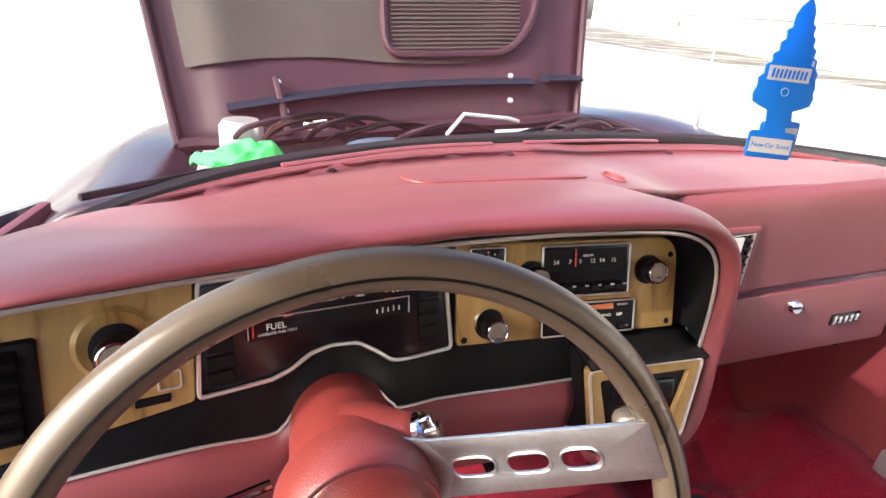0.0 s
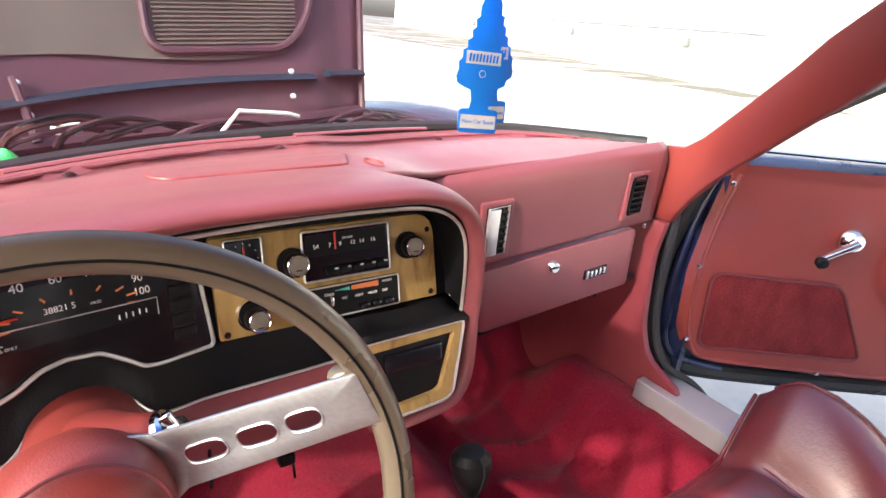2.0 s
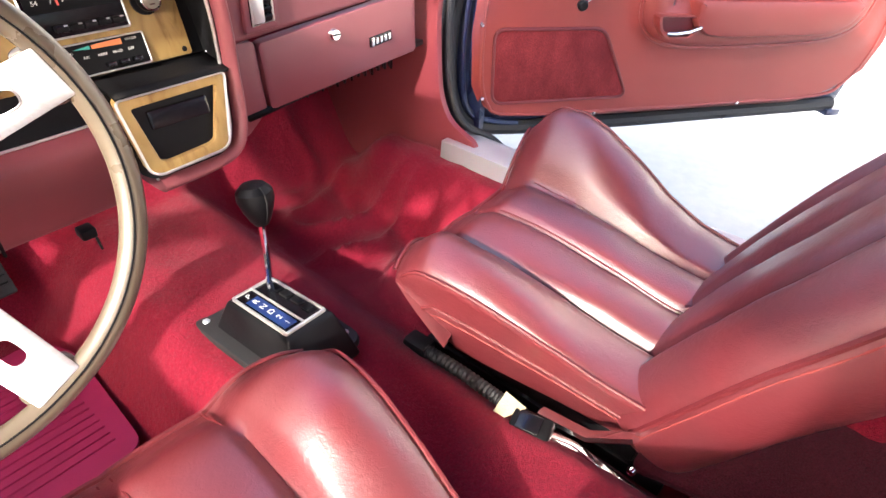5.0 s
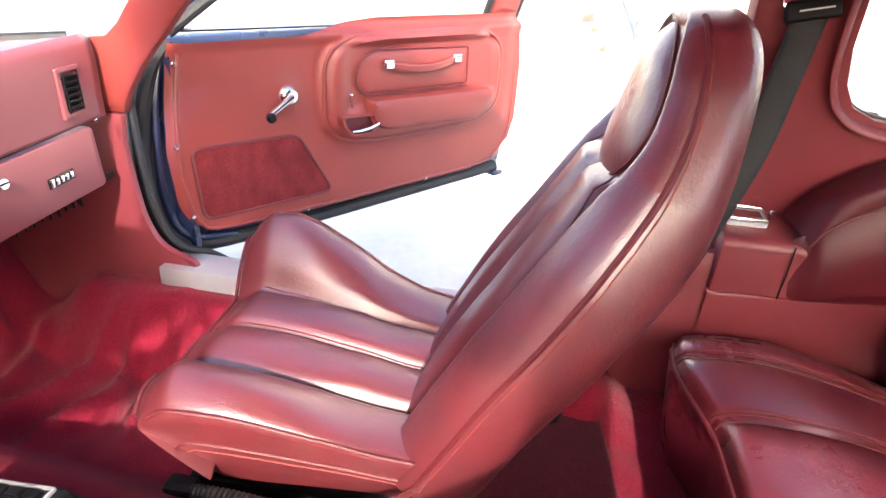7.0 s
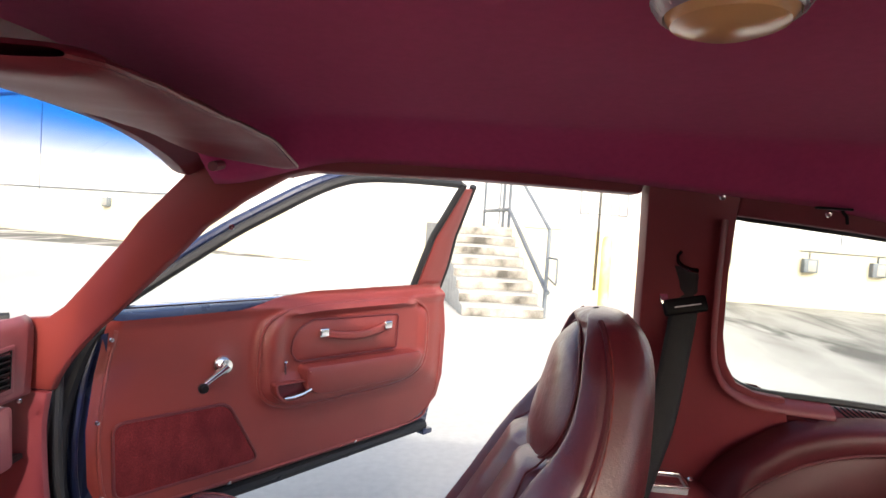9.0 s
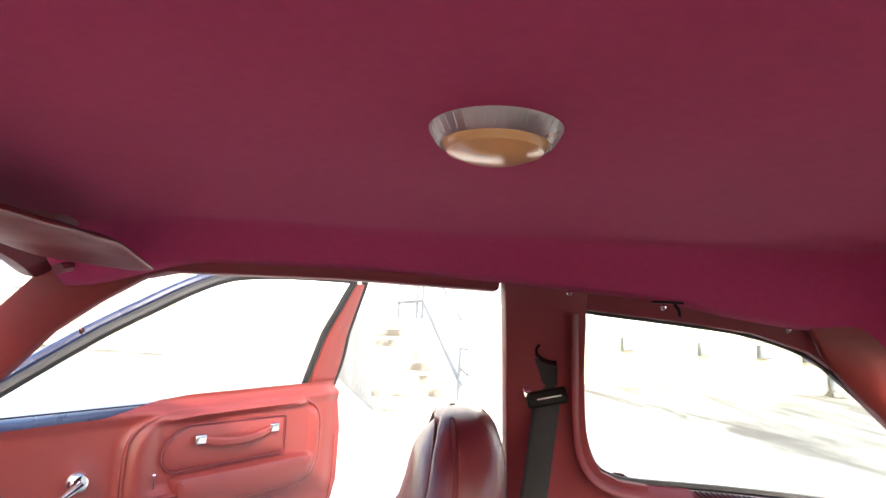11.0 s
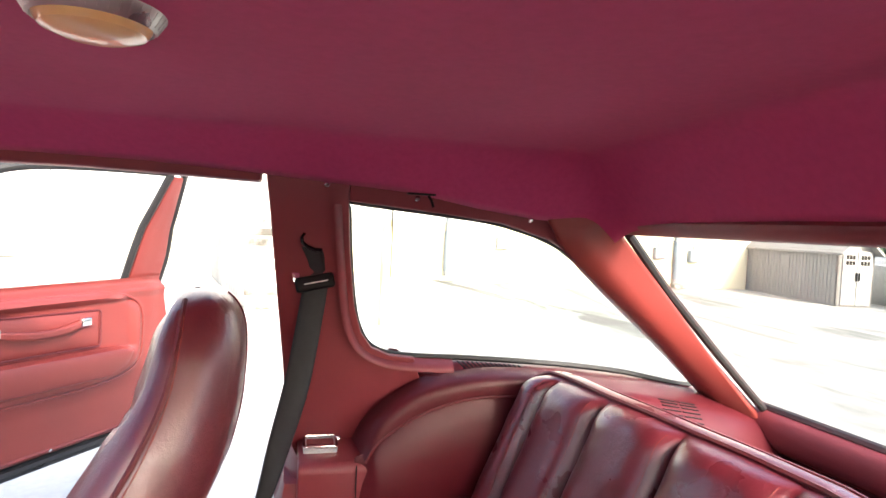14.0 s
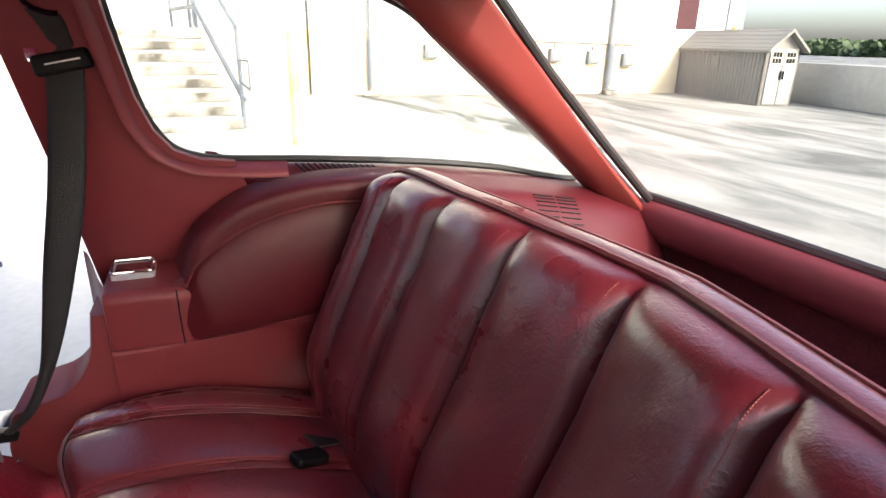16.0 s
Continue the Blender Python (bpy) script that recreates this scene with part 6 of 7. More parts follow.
part("trim_panel", bm_grid(trim_face, 120, 70), VINYL, door, "moulded red vinyl door panel", angle=60)
INSERT_PILE = material("insert_pile", (0.165, 0.023, 0.027), 0.95, second=(0.10, 0.013, 0.017), scale=24, amount=0.8, bump=1.0, bump_scale=500, sheen=0.04, fine=0.4, spec=0.1, stretch=(1, 1, 0.5))
INSERT = [(0.030, 0.506), (0.406, 0.506), (0.305, 0.684), (0.020, 0.690)]
part("carpet_insert", door_plate(rounded(INSERT, 0.030), 0.021, 0.006, 0.002), INSERT_PILE, door, "dark red carpet insert")
part("insert_piping", bm_tube([door_warp(Vector((x, z, 0.021))) for x, z in rounded(INSERT, 0.030)], 0.0042, 8, closed=True), SEAM, door)
OVAL = [(0.7255 + 0.346 * math.copysign(abs(math.cos(a)) ** 0.5, math.cos(a)), 0.785 + 0.151 * math.copysign(abs(math.sin(a)) ** 0.5, math.sin(a))) for a in (2 * math.pi * k / 120 for k in range(120))]
part("pod_bead", bm_tube([door_warp(Vector((x, z, 0.0385 if z > 0.60 else 0.034))) for x, z in OVAL], 0.0048, 8, closed=True), VINYL, door, "raised piping round the door pod")
RIDGE = [(0.022, 0.905), (0.004, 0.80), (-0.006, 0.68), (0.0, 0.57), (0.02, 0.505), (0.07, 0.475), (0.30, 0.468), (0.70, 0.468), (1.04, 0.472), (1.12, 0.51), (1.165, 0.60), (1.172, 0.78)]
part("edge_ridge", bm_tube([door_warp(Vector((*curve_at(RIDGE, k / 90), 0.0165))) for k in range(91)], 0.005, 8), VINYL, door, "moulded ridge along the panel edge")
ARM = [(0.505, 0.764), (0.60, 0.760), (0.85, 0.755), (0.985, 0.753), (1.012, 0.738), (0.985, 0.690), (0.925, 0.664), (0.60, 0.668), (0.548, 0.676), (0.512, 0.702)]
part("armrest", door_plate(rounded(ARM, 0.02), 0.085, 0.08, 0.016), VINYL, door, "red padded armrest")
POCKET = [(0.477, 0.800), (0.481, 0.838), (0.505, 0.872), (0.551, 0.891), (0.906, 0.882), (0.906, 0.765), (0.502, 0.772)]
part("map_pocket", door_plate(rounded(POCKET, 0.014), 0.045, 0.02, 0.010), VINYL, door, "padded red pocket")
part("pocket_piping", bm_tube([door_warp(Vector((x, z, 0.046))) for x, z in rounded(POCKET, 0.014)], 0.0028, 6, closed=True), SEAM, door)
strap = part("pull_strap", bm_grid(lambda u, v: door_warp(Vector((lerp(0.572, 0.857, u), lerp(-0.012, 0.012, v) + 0.850 - 0.018 * math.sin(math.pi * u), 0.052 + 0.018 * math.sin(math.pi * u)))), 24, 3), VINYL, door, "red vinyl pull strap", thick=0.006)
for x in (0.582, 0.847):
    part("strap_clip", bm_box(0.034, 0.014, 0.026, door_warp(Vector((x, 0.851, 0.056))), 0.004, None, 3), CHROME, strap)
CUP = [(0.409, 0.727), (0.536, 0.722), (0.541, 0.693), (0.512, 0.668), (0.441, 0.670), (0.416, 0.697)]
part("handle_cup", door_plate(rounded(CUP, 0.012), 0.076, 0.03, 0.002, holes=[rounded(shrink(CUP, 0.010), 0.008)]), VINYL, door, "recess of the door handle")
# the shade inside the recess is in the floor's darker colour
part("cup_floor", door_plate(rounded(shrink(CUP, 0.009), 0.008), 0.0600, 0.004, 0.0), SHADED_VINYL, door)
part("door_handle", bm_tube([door_warp(Vector((x, z, 0.076))) for x, z in ((0.440, 0.685), (0.462, 0.684), (0.500, 0.688), (0.530, 0.697))], [0.006, 0.009, 0.010, 0.008], 10, flat=0.6), CHROME, door, "chrome inner door handle")
part("lock_button", join(bm_tube([door_warp(Vector((0.461, 0.742, 0.045))), door_warp(Vector((0.461, 0.774, 0.045)))], 0.0035, 8), bm_lathe([(0.0, 0.004), (0.005, 0.003), (0.006, 0.0), (0.0, -0.004)], 12, Matrix.Translation(door_warp(Vector((0.461, 0.776, 0.045)))))), CHROME, door, "chrome lock button")
crank = part("window_crank", bm_lathe([(0.0, 0.016), (0.018, 0.015), (0.024, 0.008), (0.027, 0.0)], 24, frame_at(door_warp(Vector((0.276, 0.793, 0.036))), (1, 0, 0), (0, 1, 0))), CHROME, door, "chrome window crank")
part("crank_arm", bm_tube([door_warp(Vector((0.276, 0.793, 0.052))), door_warp(Vector((0.246, 0.776, 0.056))), door_warp(Vector((0.211, 0.753, 0.054)))], [0.014, 0.010, 0.009], 10, flat=0.7), CHROME, crank)
part("crank_knob", bm_lathe([(0.0, 0.022), (0.009, 0.021), (0.013, 0.014), (0.011, 0.004), (0.008, 0.0)], 20, frame_at(door_warp(Vector((0.209, 0.751, 0.056))), (1, 0, 0), (0, 1, 0))), BLACK, crank, "black crank knob")
for x, z in ((0.012, 0.885), (0.005, 0.522), (0.322, 0.464), (0.770, 0.466), (-0.01, 0.70)):
    part("screw", bm_lathe([(0.0, 0.004), (0.0045, 0.003), (0.006, 0.0)], 12, frame_at(door_warp(Vector((x, z, 0.018))), (1, 0, 0), (0, 1, 0))), CHROME, door)
# window frame: inner red post, black channel, navy outer edge
FR = [(0.025, 0.945), (0.14, 1.035), (0.26, 1.125), (0.37, 1.20), (0.46, 1.258), (0.53, 1.292), (0.60, 1.310), (0.72, 1.322), (0.88, 1.330), (1.03, 1.334)]
part("window_frame", bm_tube([door_warp(Vector((*curve_at(FR, k / 60), -0.03))) for k in range(61)], 0.014, 10), RUBBER, door, "black window channel")
part("frame_edge", bm_tube([door_warp(Vector((*curve_at(FR, k / 60), -0.052))) + Vector((-0.012, 0, 0.012)) for k in range(61)], 0.013, 10), NAVY, door, "navy painted frame edge")
POST = [(1.045, 0.960), (1.172, 0.962), (1.165, 1.05), (1.135, 1.17), (1.085, 1.322), (1.042, 1.322), (1.044, 1.22), (1.040, 1.09)]
part("rear_post", door_plate(rounded(POST, 0.008), -0.005, 0.03, 0.006, cuts=2), VINYL, door, "red vinyl covered window post")
part("post_channel", bm_tube([door_warp(Vector((*curve_at([(1.03, 0.955), (1.028, 1.09), (1.032, 1.22), (1.034, 1.334)], k / 30), -0.015))) for k in range(31)], 0.012, 8), RUBBER, door)
part("post_edge", bm_tube([door_warp(Vector((*curve_at([(1.185, 0.955), (1.178, 1.05), (1.148, 1.17), (1.095, 1.334)], k / 30), -0.022))) for k in range(31)], 0.012, 8), RUBBER, door)
part("belt_strip", bm_tube([door_warp(Vector((x, 0.949, -0.035))) for x in (0.02, 0.2, 0.42, 0.7, 1.03)], 0.005, 6), CHROME, door)
part("striker_latch", bm_box(0.012, 0.03, 0.05, door_warp(Vector((1.222, 0.78, -0.06))), 0.003), BLACK, door)
part("edge_guard", bm_box(0.05, 0.05, 0.02, door_warp(Vector((1.15, 0.405, -0.02))), 0.004), NAVY, door)
for k in range(3):
    part("drain_clip", bm_tube([door_warp(Vector((0.20 + 0.27 * k, 0.418, -0.002))), door_warp(Vector((0.215 + 0.27 * k, 0.412, 0.0))), door_warp(Vector((0.23 + 0.27 * k, 0.419, -0.002)))], 0.003, 6), RUBBER, door)
# door space: x along the door, y into the car
dm = Matrix(((math.cos(DA), math.sin(DA), 0), (math.sin(DA), -math.cos(DA), 0), (0, 0, 1))).to_4x4()
dm.translation = (1.22, 0.61, 0)
for o in door.children_recursive:
    if o.data and not o.data.get("set"):
        o.data.transform(dm)
        o.data.flip_normals()
        o.data["set"] = True

# ---- shifter ----
sh = thing("gear_shifter", "black floor shifter with white lettering on a blue scale", "gear shifter", (0.44, 0.42, 0.39))
SM = frame_at((0.440, 0.405, 0.440), (1, 0, 0), (0, 0.10, 0.995))
SM0 = frame_at((0.440, 0.43, 0.404), (1, 0, 0), (0, 0.06, 0.998))
part("base_plate", bm_plate(rounded([(-0.080, -0.135), (0.078, -0.135), (0.084, 0.13), (-0.084, 0.13)], 0.03), 0.014, SM0, bevel=0.006), RUBBER, sh, "black rubber base plate")
body = bmesh.new()
vs = [body.verts.new(SM @ Vector(p)) for p in ((-0.062, -0.115, -0.062), (0.062, -0.115, -0.062), (0.066, 0.105, -0.045), (-0.066, 0.105, -0.045), (-0.044, -0.082, 0.02), (0.044, -0.082, 0.02), (0.044, 0.075, 0.02), (-0.044, 0.075, 0.02))]
for f in ((0, 1, 5, 4), (1, 2, 6, 5), (2, 3, 7, 6), (3, 0, 4, 7), (4, 5, 6, 7), (3, 2, 1, 0)):
    body.faces.new([vs[i] for i in f])
bmesh.ops.bevel(body, geom=body.edges[:], offset=0.007, segments=3, profile=0.5, affect="EDGES")
part("housing", body, BLACK, sh, "black plastic housing", angle=50)
part("chrome_frame", bm_plate(rounded([(-0.038, -0.072), (0.038, -0.072), (0.038, 0.068), (-0.038, 0.068)], 0.004), 0.006, SM @ Matrix.Translation((0, 0, 0.025)), bevel=0.0015,
                              holes=[[(-0.0335, -0.067), (-0.004, -0.067), (-0.004, 0.063), (-0.0335, 0.063)], [(0.0, -0.067), (0.0335, -0.067), (0.0335, 0.063), (0.0, 0.063)]]), SILVER, sh)
part("scale", bm_plate([(-0.0335, -0.067), (-0.004, -0.067), (-0.004, 0.063), (-0.0335, 0.063)], 0.003, SM @ Matrix.Translation((0, 0, 0.0225))), GLOSS_BLACK, sh)
part("scale_window", bm_plate([(-0.030, -0.060), (-0.008, -0.060), (-0.008, 0.040), (-0.030, 0.040)], 0.001, SM @ Matrix.Translation((0, 0, 0.0240))), BLUEPRINT, sh)
part("gate", bm_plate([(0.0, -0.067), (0.0335, -0.067), (0.0335, 0.063), (0.0, 0.063)], 0.003, SM @ Matrix.Translation((0, 0, 0.0215))), GLOSS_BLACK, sh)
for k in range(4):
    part("gate_step", bm_box(0.014 - 0.003 * (k % 2), 0.020, 0.004, (0.024, -0.045 + k * 0.027, 0.0235), 0.001), BLACK, sh).data.transform(SM)
for k, c in enumerate("PRND21"):
    text_mesh("lettering", c, 0.015, SM @ Matrix.Translation((-0.019, 0.048 - k * 0.0200, 0.0252)) @ Euler((0, 0, radians(0))).to_matrix().to_4x4(), WHITE, sh)
rod0, rod1 = SM @ Vector((0.014, 0.035, 0.02)), Vector((0.420, 0.378, 0.636))
part("rod", bm_tube([rod0, rod0.lerp(rod1, 0.5), rod1], 0.0055, 10), CHROME, sh, "steel shift rod")
kb = part("knob", bm_lathe([(0.0, -0.030), (0.009, -0.030), (0.013, -0.024), (0.020, -0.008), (0.0245, 0.008), (0.0235, 0.019), (0.016, 0.027), (0.0, 0.030)], 28, Matrix.Translation(rod1 + Vector((0, 0.004, 0.03))) @ Euler((radians(-8), 0, 0)).to_matrix().to_4x4()), BLACK, sh, "black stitched leather knob")
part("knob_stitch", bm_tube([Matrix.Translation(rod1 + Vector((0, 0.004, 0.03))) @ Euler((radians(-8), 0, 0)).to_matrix().to_4x4() @ Vector((0.0, r, z)) for r, z in ((-0.0135, -0.024), (-0.0205, -0.008), (-0.0250, 0.008), (-0.0240, 0.019), (-0.0162, 0.0275))], 0.001, 5), RUBBER, kb)
for x, y in ((-0.066, 0.09), (0.066, 0.09), (-0.062, -0.105), (0.062, -0.105)):
    part("screw", bm_lathe([(0.0, 0.003), (0.005, 0.002), (0.0065, 0.0)], 10, SM0 @ Matrix.Translation((x, y, 0.0))), STEEL, sh)

# belt buckle with sleeve beside the passenger seat
bk_ = thing("front_belt_buckle", "black seat belt buckle on a corrugated sleeve beside the seat", "seat belt", (0.60, 0.05, 0.33))
sl = [(0.600, 0.235, 0.355), (0.597, 0.17, 0.362), (0.592, 0.10, 0.366), (0.588, 0.055, 0.368)]
part("sleeve", bm_tube([curve_at(sl, k / 48) for k in range(49)], [0.010 + 0.0022 * (k % 2) for k in range(49)], 10), RUBBER, bk_, "corrugated black sleeve")
part("anchor", bm_box(0.035, 0.05, 0.03, (0.603, 0.255, 0.352), 0.008), BLACK, bk_)
part("tag", bm_plate([(-0.022, -0.018), (0.020, -0.012), (0.012, 0.022), (-0.008, 0.016)], 0.002, frame_at((0.578, 0.055, 0.382), (0.3, 0.9, 0.0), (-0.5, 0.2, 0.8))), TAG, bk_, "soiled cream cloth tag")
part("buckle", bm_box(0.040, 0.062, 0.026, (0.575, 0.012, 0.372), 0.006, Euler((radians(-4), radians(-20), radians(12))).to_matrix().to_4x4(), 3), BLACK, bk_, "black buckle")
part("release", bm_box(0.028, 0.036, 0.006, (0.570, 0.014, 0.387), 0.002, Euler((radians(-4), radians(-20), radians(12))).to_matrix().to_4x4()), GLOSS_BLACK, bk_)
part("tongue_arm", bm_tube([(0.582, -0.015, 0.372), (0.588, -0.05, 0.375), (0.594, -0.10, 0.362), (0.605, -0.16, 0.34)], 0.008, 8, flat=0.5), CHROME, bk_)

# shoulder belt on the pillar
belt = thing("seat_belt", "black shoulder belt hanging from a slot in the pillar", "seat belt", (1.0, -0.56, 0.8))
BW = [(1.008, -0.578, 1.150), (1.022, -0.588, 1.115), (1.030, -0.592, 1.085), (1.022, -0.580, 0.99), (1.010, -0.562, 0.88), (1.005, -0.535, 0.77), (1.0, -0.510, 0.67), (1.0, -0.487, 0.60), (0.995, -0.455, 0.54), (0.99, -0.42, 0.51)]


def webbing(u, v):
    p = Vector(curve_at(BW, u))
    w = 0.024 * (1 - 0.70 * smooth(u, 0.45, 0.85))
    return p + Vector((-0.004, 1, 0.18)).normalized() * lerp(-w, w, v) + Vector((-0.004 * math.sin(math.pi * v), 0, 0))


part("webbing", bm_grid(webbing, 50, 6), BELT, belt, "black woven belt webbing", thick=0.002)
part("slot", bm_tube([(0.9905, -0.566, 1.178), (0.9925, -0.561, 1.170), (0.9955, -0.563, 1.160), (0.9985, -0.572, 1.152), (1.001, -0.586, 1.147), (1.0015, -0.600, 1.146)], 0.0045, 8, flat=0.6), GLOSS_BLACK, belt)
tg = part("tongue", bm_box(0.016, 0.076, 0.030, (1.022, -0.590, 1.082), 0.006, Euler((radians(-12), radians(15), 0)).to_matrix().to_4x4(), 3), BLACK, belt, "black belt tongue with fine white print")
part("tongue_plate", bm_box(0.004, 0.014, 0.026, (1.024, -0.553, 1.095), 0.001, Euler((radians(-12), radians(15), 0)).to_matrix().to_4x4()), CHROME, tg)
for k in range(2):
    part("print_bar", bm_box(0.001, 0.046 - 0.006 * k, 0.0022, (1.0132 + 0.0015 * k, -0.592, 1.0835 - 0.0052 * k), 0.0, Euler((radians(-12), radians(15), 0)).to_matrix().to_4x4()), WHITE, tg)
part("floor_anchor", bm_box(0.030, 0.046, 0.018, (0.995, -0.408, 0.505), 0.005, Euler((radians(25), 0, radians(40))).to_matrix().to_4x4(), 3), BLACK, belt)
TAILS = [(0.995, -0.412, 0.504), (0.975, -0.392, 0.507), (0.950, -0.372, 0.494), (0.925, -0.352, 0.462), (0.90, -0.33, 0.42), (0.88, -0.31, 0.36)]
part("loose_end", bm_grid(lambda u, v: Vector(curve_at(TAILS, u)) + Vector((-0.60, 0.75, 0.25)).normalized() * lerp(-0.022, 0.022, v) + Vector((0, 0, 0.004 * math.sin(7 * u + 2 * v))), 24, 6), BELT, belt, "belt webbing lying over the sill", thick=0.002)

# dome lamp
LAMP_RING = material("dull_lamp_metal", (0.46, 0.46, 0.44), 0.34, 0.8, second=(0.36, 0.36, 0.34), scale=30, rough_var=0.08)
lamp = thing("dome_lamp", "round dome lamp with chrome ring and amber lens", "ceiling lamp", (0.40, -0.385, 1.375))
part("ring", bm_lathe([(0.050, 0.008), (0.0535, 0.001), (0.0525, -0.001), (0.047, -0.010), (0.0435, -0.013), (0.042, -0.010)], 56, Matrix.Translation((0.395, -0.385, 1.3635))), LAMP_RING, lamp, "fluted metal ring")
for k in range(40):
    a = 2 * math.pi * k / 40
    part("flute", bm_tube([(0.395 + 0.0525 * math.cos(a), -0.385 + 0.0525 * math.sin(a), 1.3625), (0.395 + 0.0462 * math.cos(a), -0.385 + 0.0462 * math.sin(a), 1.3525)], 0.0005, 5), LAMP_RING, lamp.children[0])
part("lens", bm_lathe([(0.0425, -0.009), (0.042, -0.012), (0.038, -0.018), (0.025, -0.023), (0.0, -0.025)], 56, Matrix.Translation((0.395, -0.385, 1.3635))), AMBER, lamp, "aged amber plastic lens")

# sun visor
vis = thing("sun_visor", "padded red vinyl sun visor folded up at the windscreen header", "sun visor", (0.63, 0.14, 1.29))
VM = frame_at((0.0, 0.112, 1.296), (1, 0.05, 0.0), (0, 0.03, -1))


def visor_pad(u, v):
    """A stuffed pad with rounded ends."""
    a = 2 * math.pi * v
    x = lerp(0.36, 0.845 + 0.055 * math.cos(a), u)
    end = math.sqrt(max(0.0, 1 - (max(0.0, u - 0.93) / 0.07) ** 2)) * math.sqrt(max(0.0, 1 - (max(0.0, 0.05 - u) / 0.05) ** 2))
    c, s_ = math.cos(a), math.sin(a)
    return VM @ Vector((x, 0.086 * math.copysign(abs(c) ** 0.6, c) * (0.75 + 0.25 * end), 0.012 * s_ * (0.35 + 0.65 * end) + 0.024 * smooth(x, 0.72, 0.90) + 0.002 * noise.noise(Vector((u * 9, v * 5, 0)))))


part("pad", bm_grid(visor_pad, 60, 28, cv=True), TRIM, vis, angle=70)
part("edge_piping", bm_tube([visor_pad(k / 40, 0.0) for k in range(41)] + [visor_pad(1.0, 0.5 * k / 10) for k in range(1, 10)] + [visor_pad(1 - k / 40, 0.5) for k in range(41)], 0.003, 6), TRIM, vis)
part("pivot", bm_tube([(0.86, 0.20, 1.262), (0.90, 0.205, 1.268)], 0.008, 8), TRIM, vis)

# hanging cards
def tree_outline():
    half = [(0.0, 0.165), (0.006, 0.158), (0.010, 0.150), (0.010, 0.138), (0.015, 0.135), (0.014, 0.126), (0.019, 0.122), (0.018, 0.114), (0.024, 0.110), (0.023, 0.102), (0.029, 0.099), (0.029, 0.090), (0.034, 0.085), (0.033, 0.076), (0.036, 0.068),
            (0.034, 0.060), (0.026, 0.056), (0.014, 0.052), (0.012, 0.040), (0.014, 0.030), (0.026, 0.029), (0.028, 0.026), (0.028, 0.004), (0.026, 0.0)]
    return half + [(-x, z) for x, z in half[::-1] if x > 0]


def hanging_tree(m, label):
    t = thing("air_freshener", label, "air freshener", tuple(m.translation), group="hanging cards")
    o = [(x * 0.67, z * 0.72 - 0.130) for x, z in tree_outline()]
    card = part("card", bm_plate(o, 0.0016, m, bevel=0.0003), BLUE, t)
    part("label", bm_plate([(-0.0165, -0.070), (0.0165, -0.070), (0.0165, -0.059), (-0.0165, -0.059)], 0.0003, m @ Matrix.Translation((0, 0, 0.0004))), WHITE, card)
    for k in range(9):
        part("label_bar", bm_plate([(-0.0140 + k * 0.0032, -0.0680), (-0.0122 + k * 0.0032, -0.0680), (-0.0117 + k * 0.0032, -0.0615 + 0.001 * (k % 3 == 0)), (-0.0135 + k * 0.0032, -0.0615)], 0.0002, m @ Matrix.Translation((0, 0, 0.0008))), BLUE, card)
    part("band", bm_plate([(-0.0170, -0.126), (0.0170, -0.126), (0.0170, -0.114), (-0.0170, -0.114)], 0.0003, m @ Matrix.Translation((0, 0, 0.0004))), WHITE, card)
    text_mesh("lettering", "New Car Scent", 0.0050, m @ Matrix.Translation((0, -0.1200, 0.0008)), BLUE, card, 0.0001)
    part("seal_mark", bm_tube([m @ Vector((0.003 * math.cos(a), -0.078 + 0.003 * math.sin(a), 0.0006)) for a in (2 * math.pi * k / 16 for k in range(16))], 0.0003, 4, closed=True), WHITE, card)
    part("cord", bm_tube([m @ Vector((0, -0.006, 0)), m @ Vector((0.001, 0.03, 0.002)), Vector((0.41, 0.33, 1.30))], 0.0007, 5), BLUE, t, "blue elastic cord")
    return t


hanging_tree(frame_at((0.405, 0.425, 1.176), (0.95, -0.20, -0.0), (-0.3, -0.95, 0.10)) @ Euler((0, 0, radians(-2))).to_matrix().to_4x4(), "blue tree-shaped air freshener card on a cord")
hanging_tree(frame_at((0.430, 0.446, 1.180), (0.97, -0.12, 0), (-0.12, -0.97, 0.05)) @ Euler((0, 0, radians(1))).to_matrix().to_4x4(), "blue tree-shaped air freshener card behind the other")

# loose mats and pedals
structure("floor_mat", bm_plate(rounded([(0.66, -0.12), (1.02, -0.10), (1.00, -0.405), (0.80, -0.43), (0.755, -0.435), (0.70, -0.30)], 0.02), 0.012, warp=lambda co: Vector((co.x, co.y, 0.315 + 0.02 * smooth(-co.y, 0.28, 0.42) + co.z)), cuts=3, bevel=0.004), MAT, "maroon pile mat behind the seat", "mat")
rub = thing("rubber_mat", "ribbed magenta rubber floor mat in the driver's well", "mat", (0.08, 0.72, 0.28))
part("sheet", bm_plate(rounded([(-0.17, 0.42), (0.21, 0.46), (0.225, 0.72), (0.19, 0.80), (-0.17, 0.78)], 0.03), 0.008, warp=lambda co: Vector((co.x, co.y, 0.300 + co.z)), cuts=2), RUBBER_MAT, rub)
for k in range(16):
    part("rib", bm_box(0.33, 0.004, 0.004, (0.02, 0.50 + k * 0.017, 0.301), 0.001), RUBBER_MAT, rub)
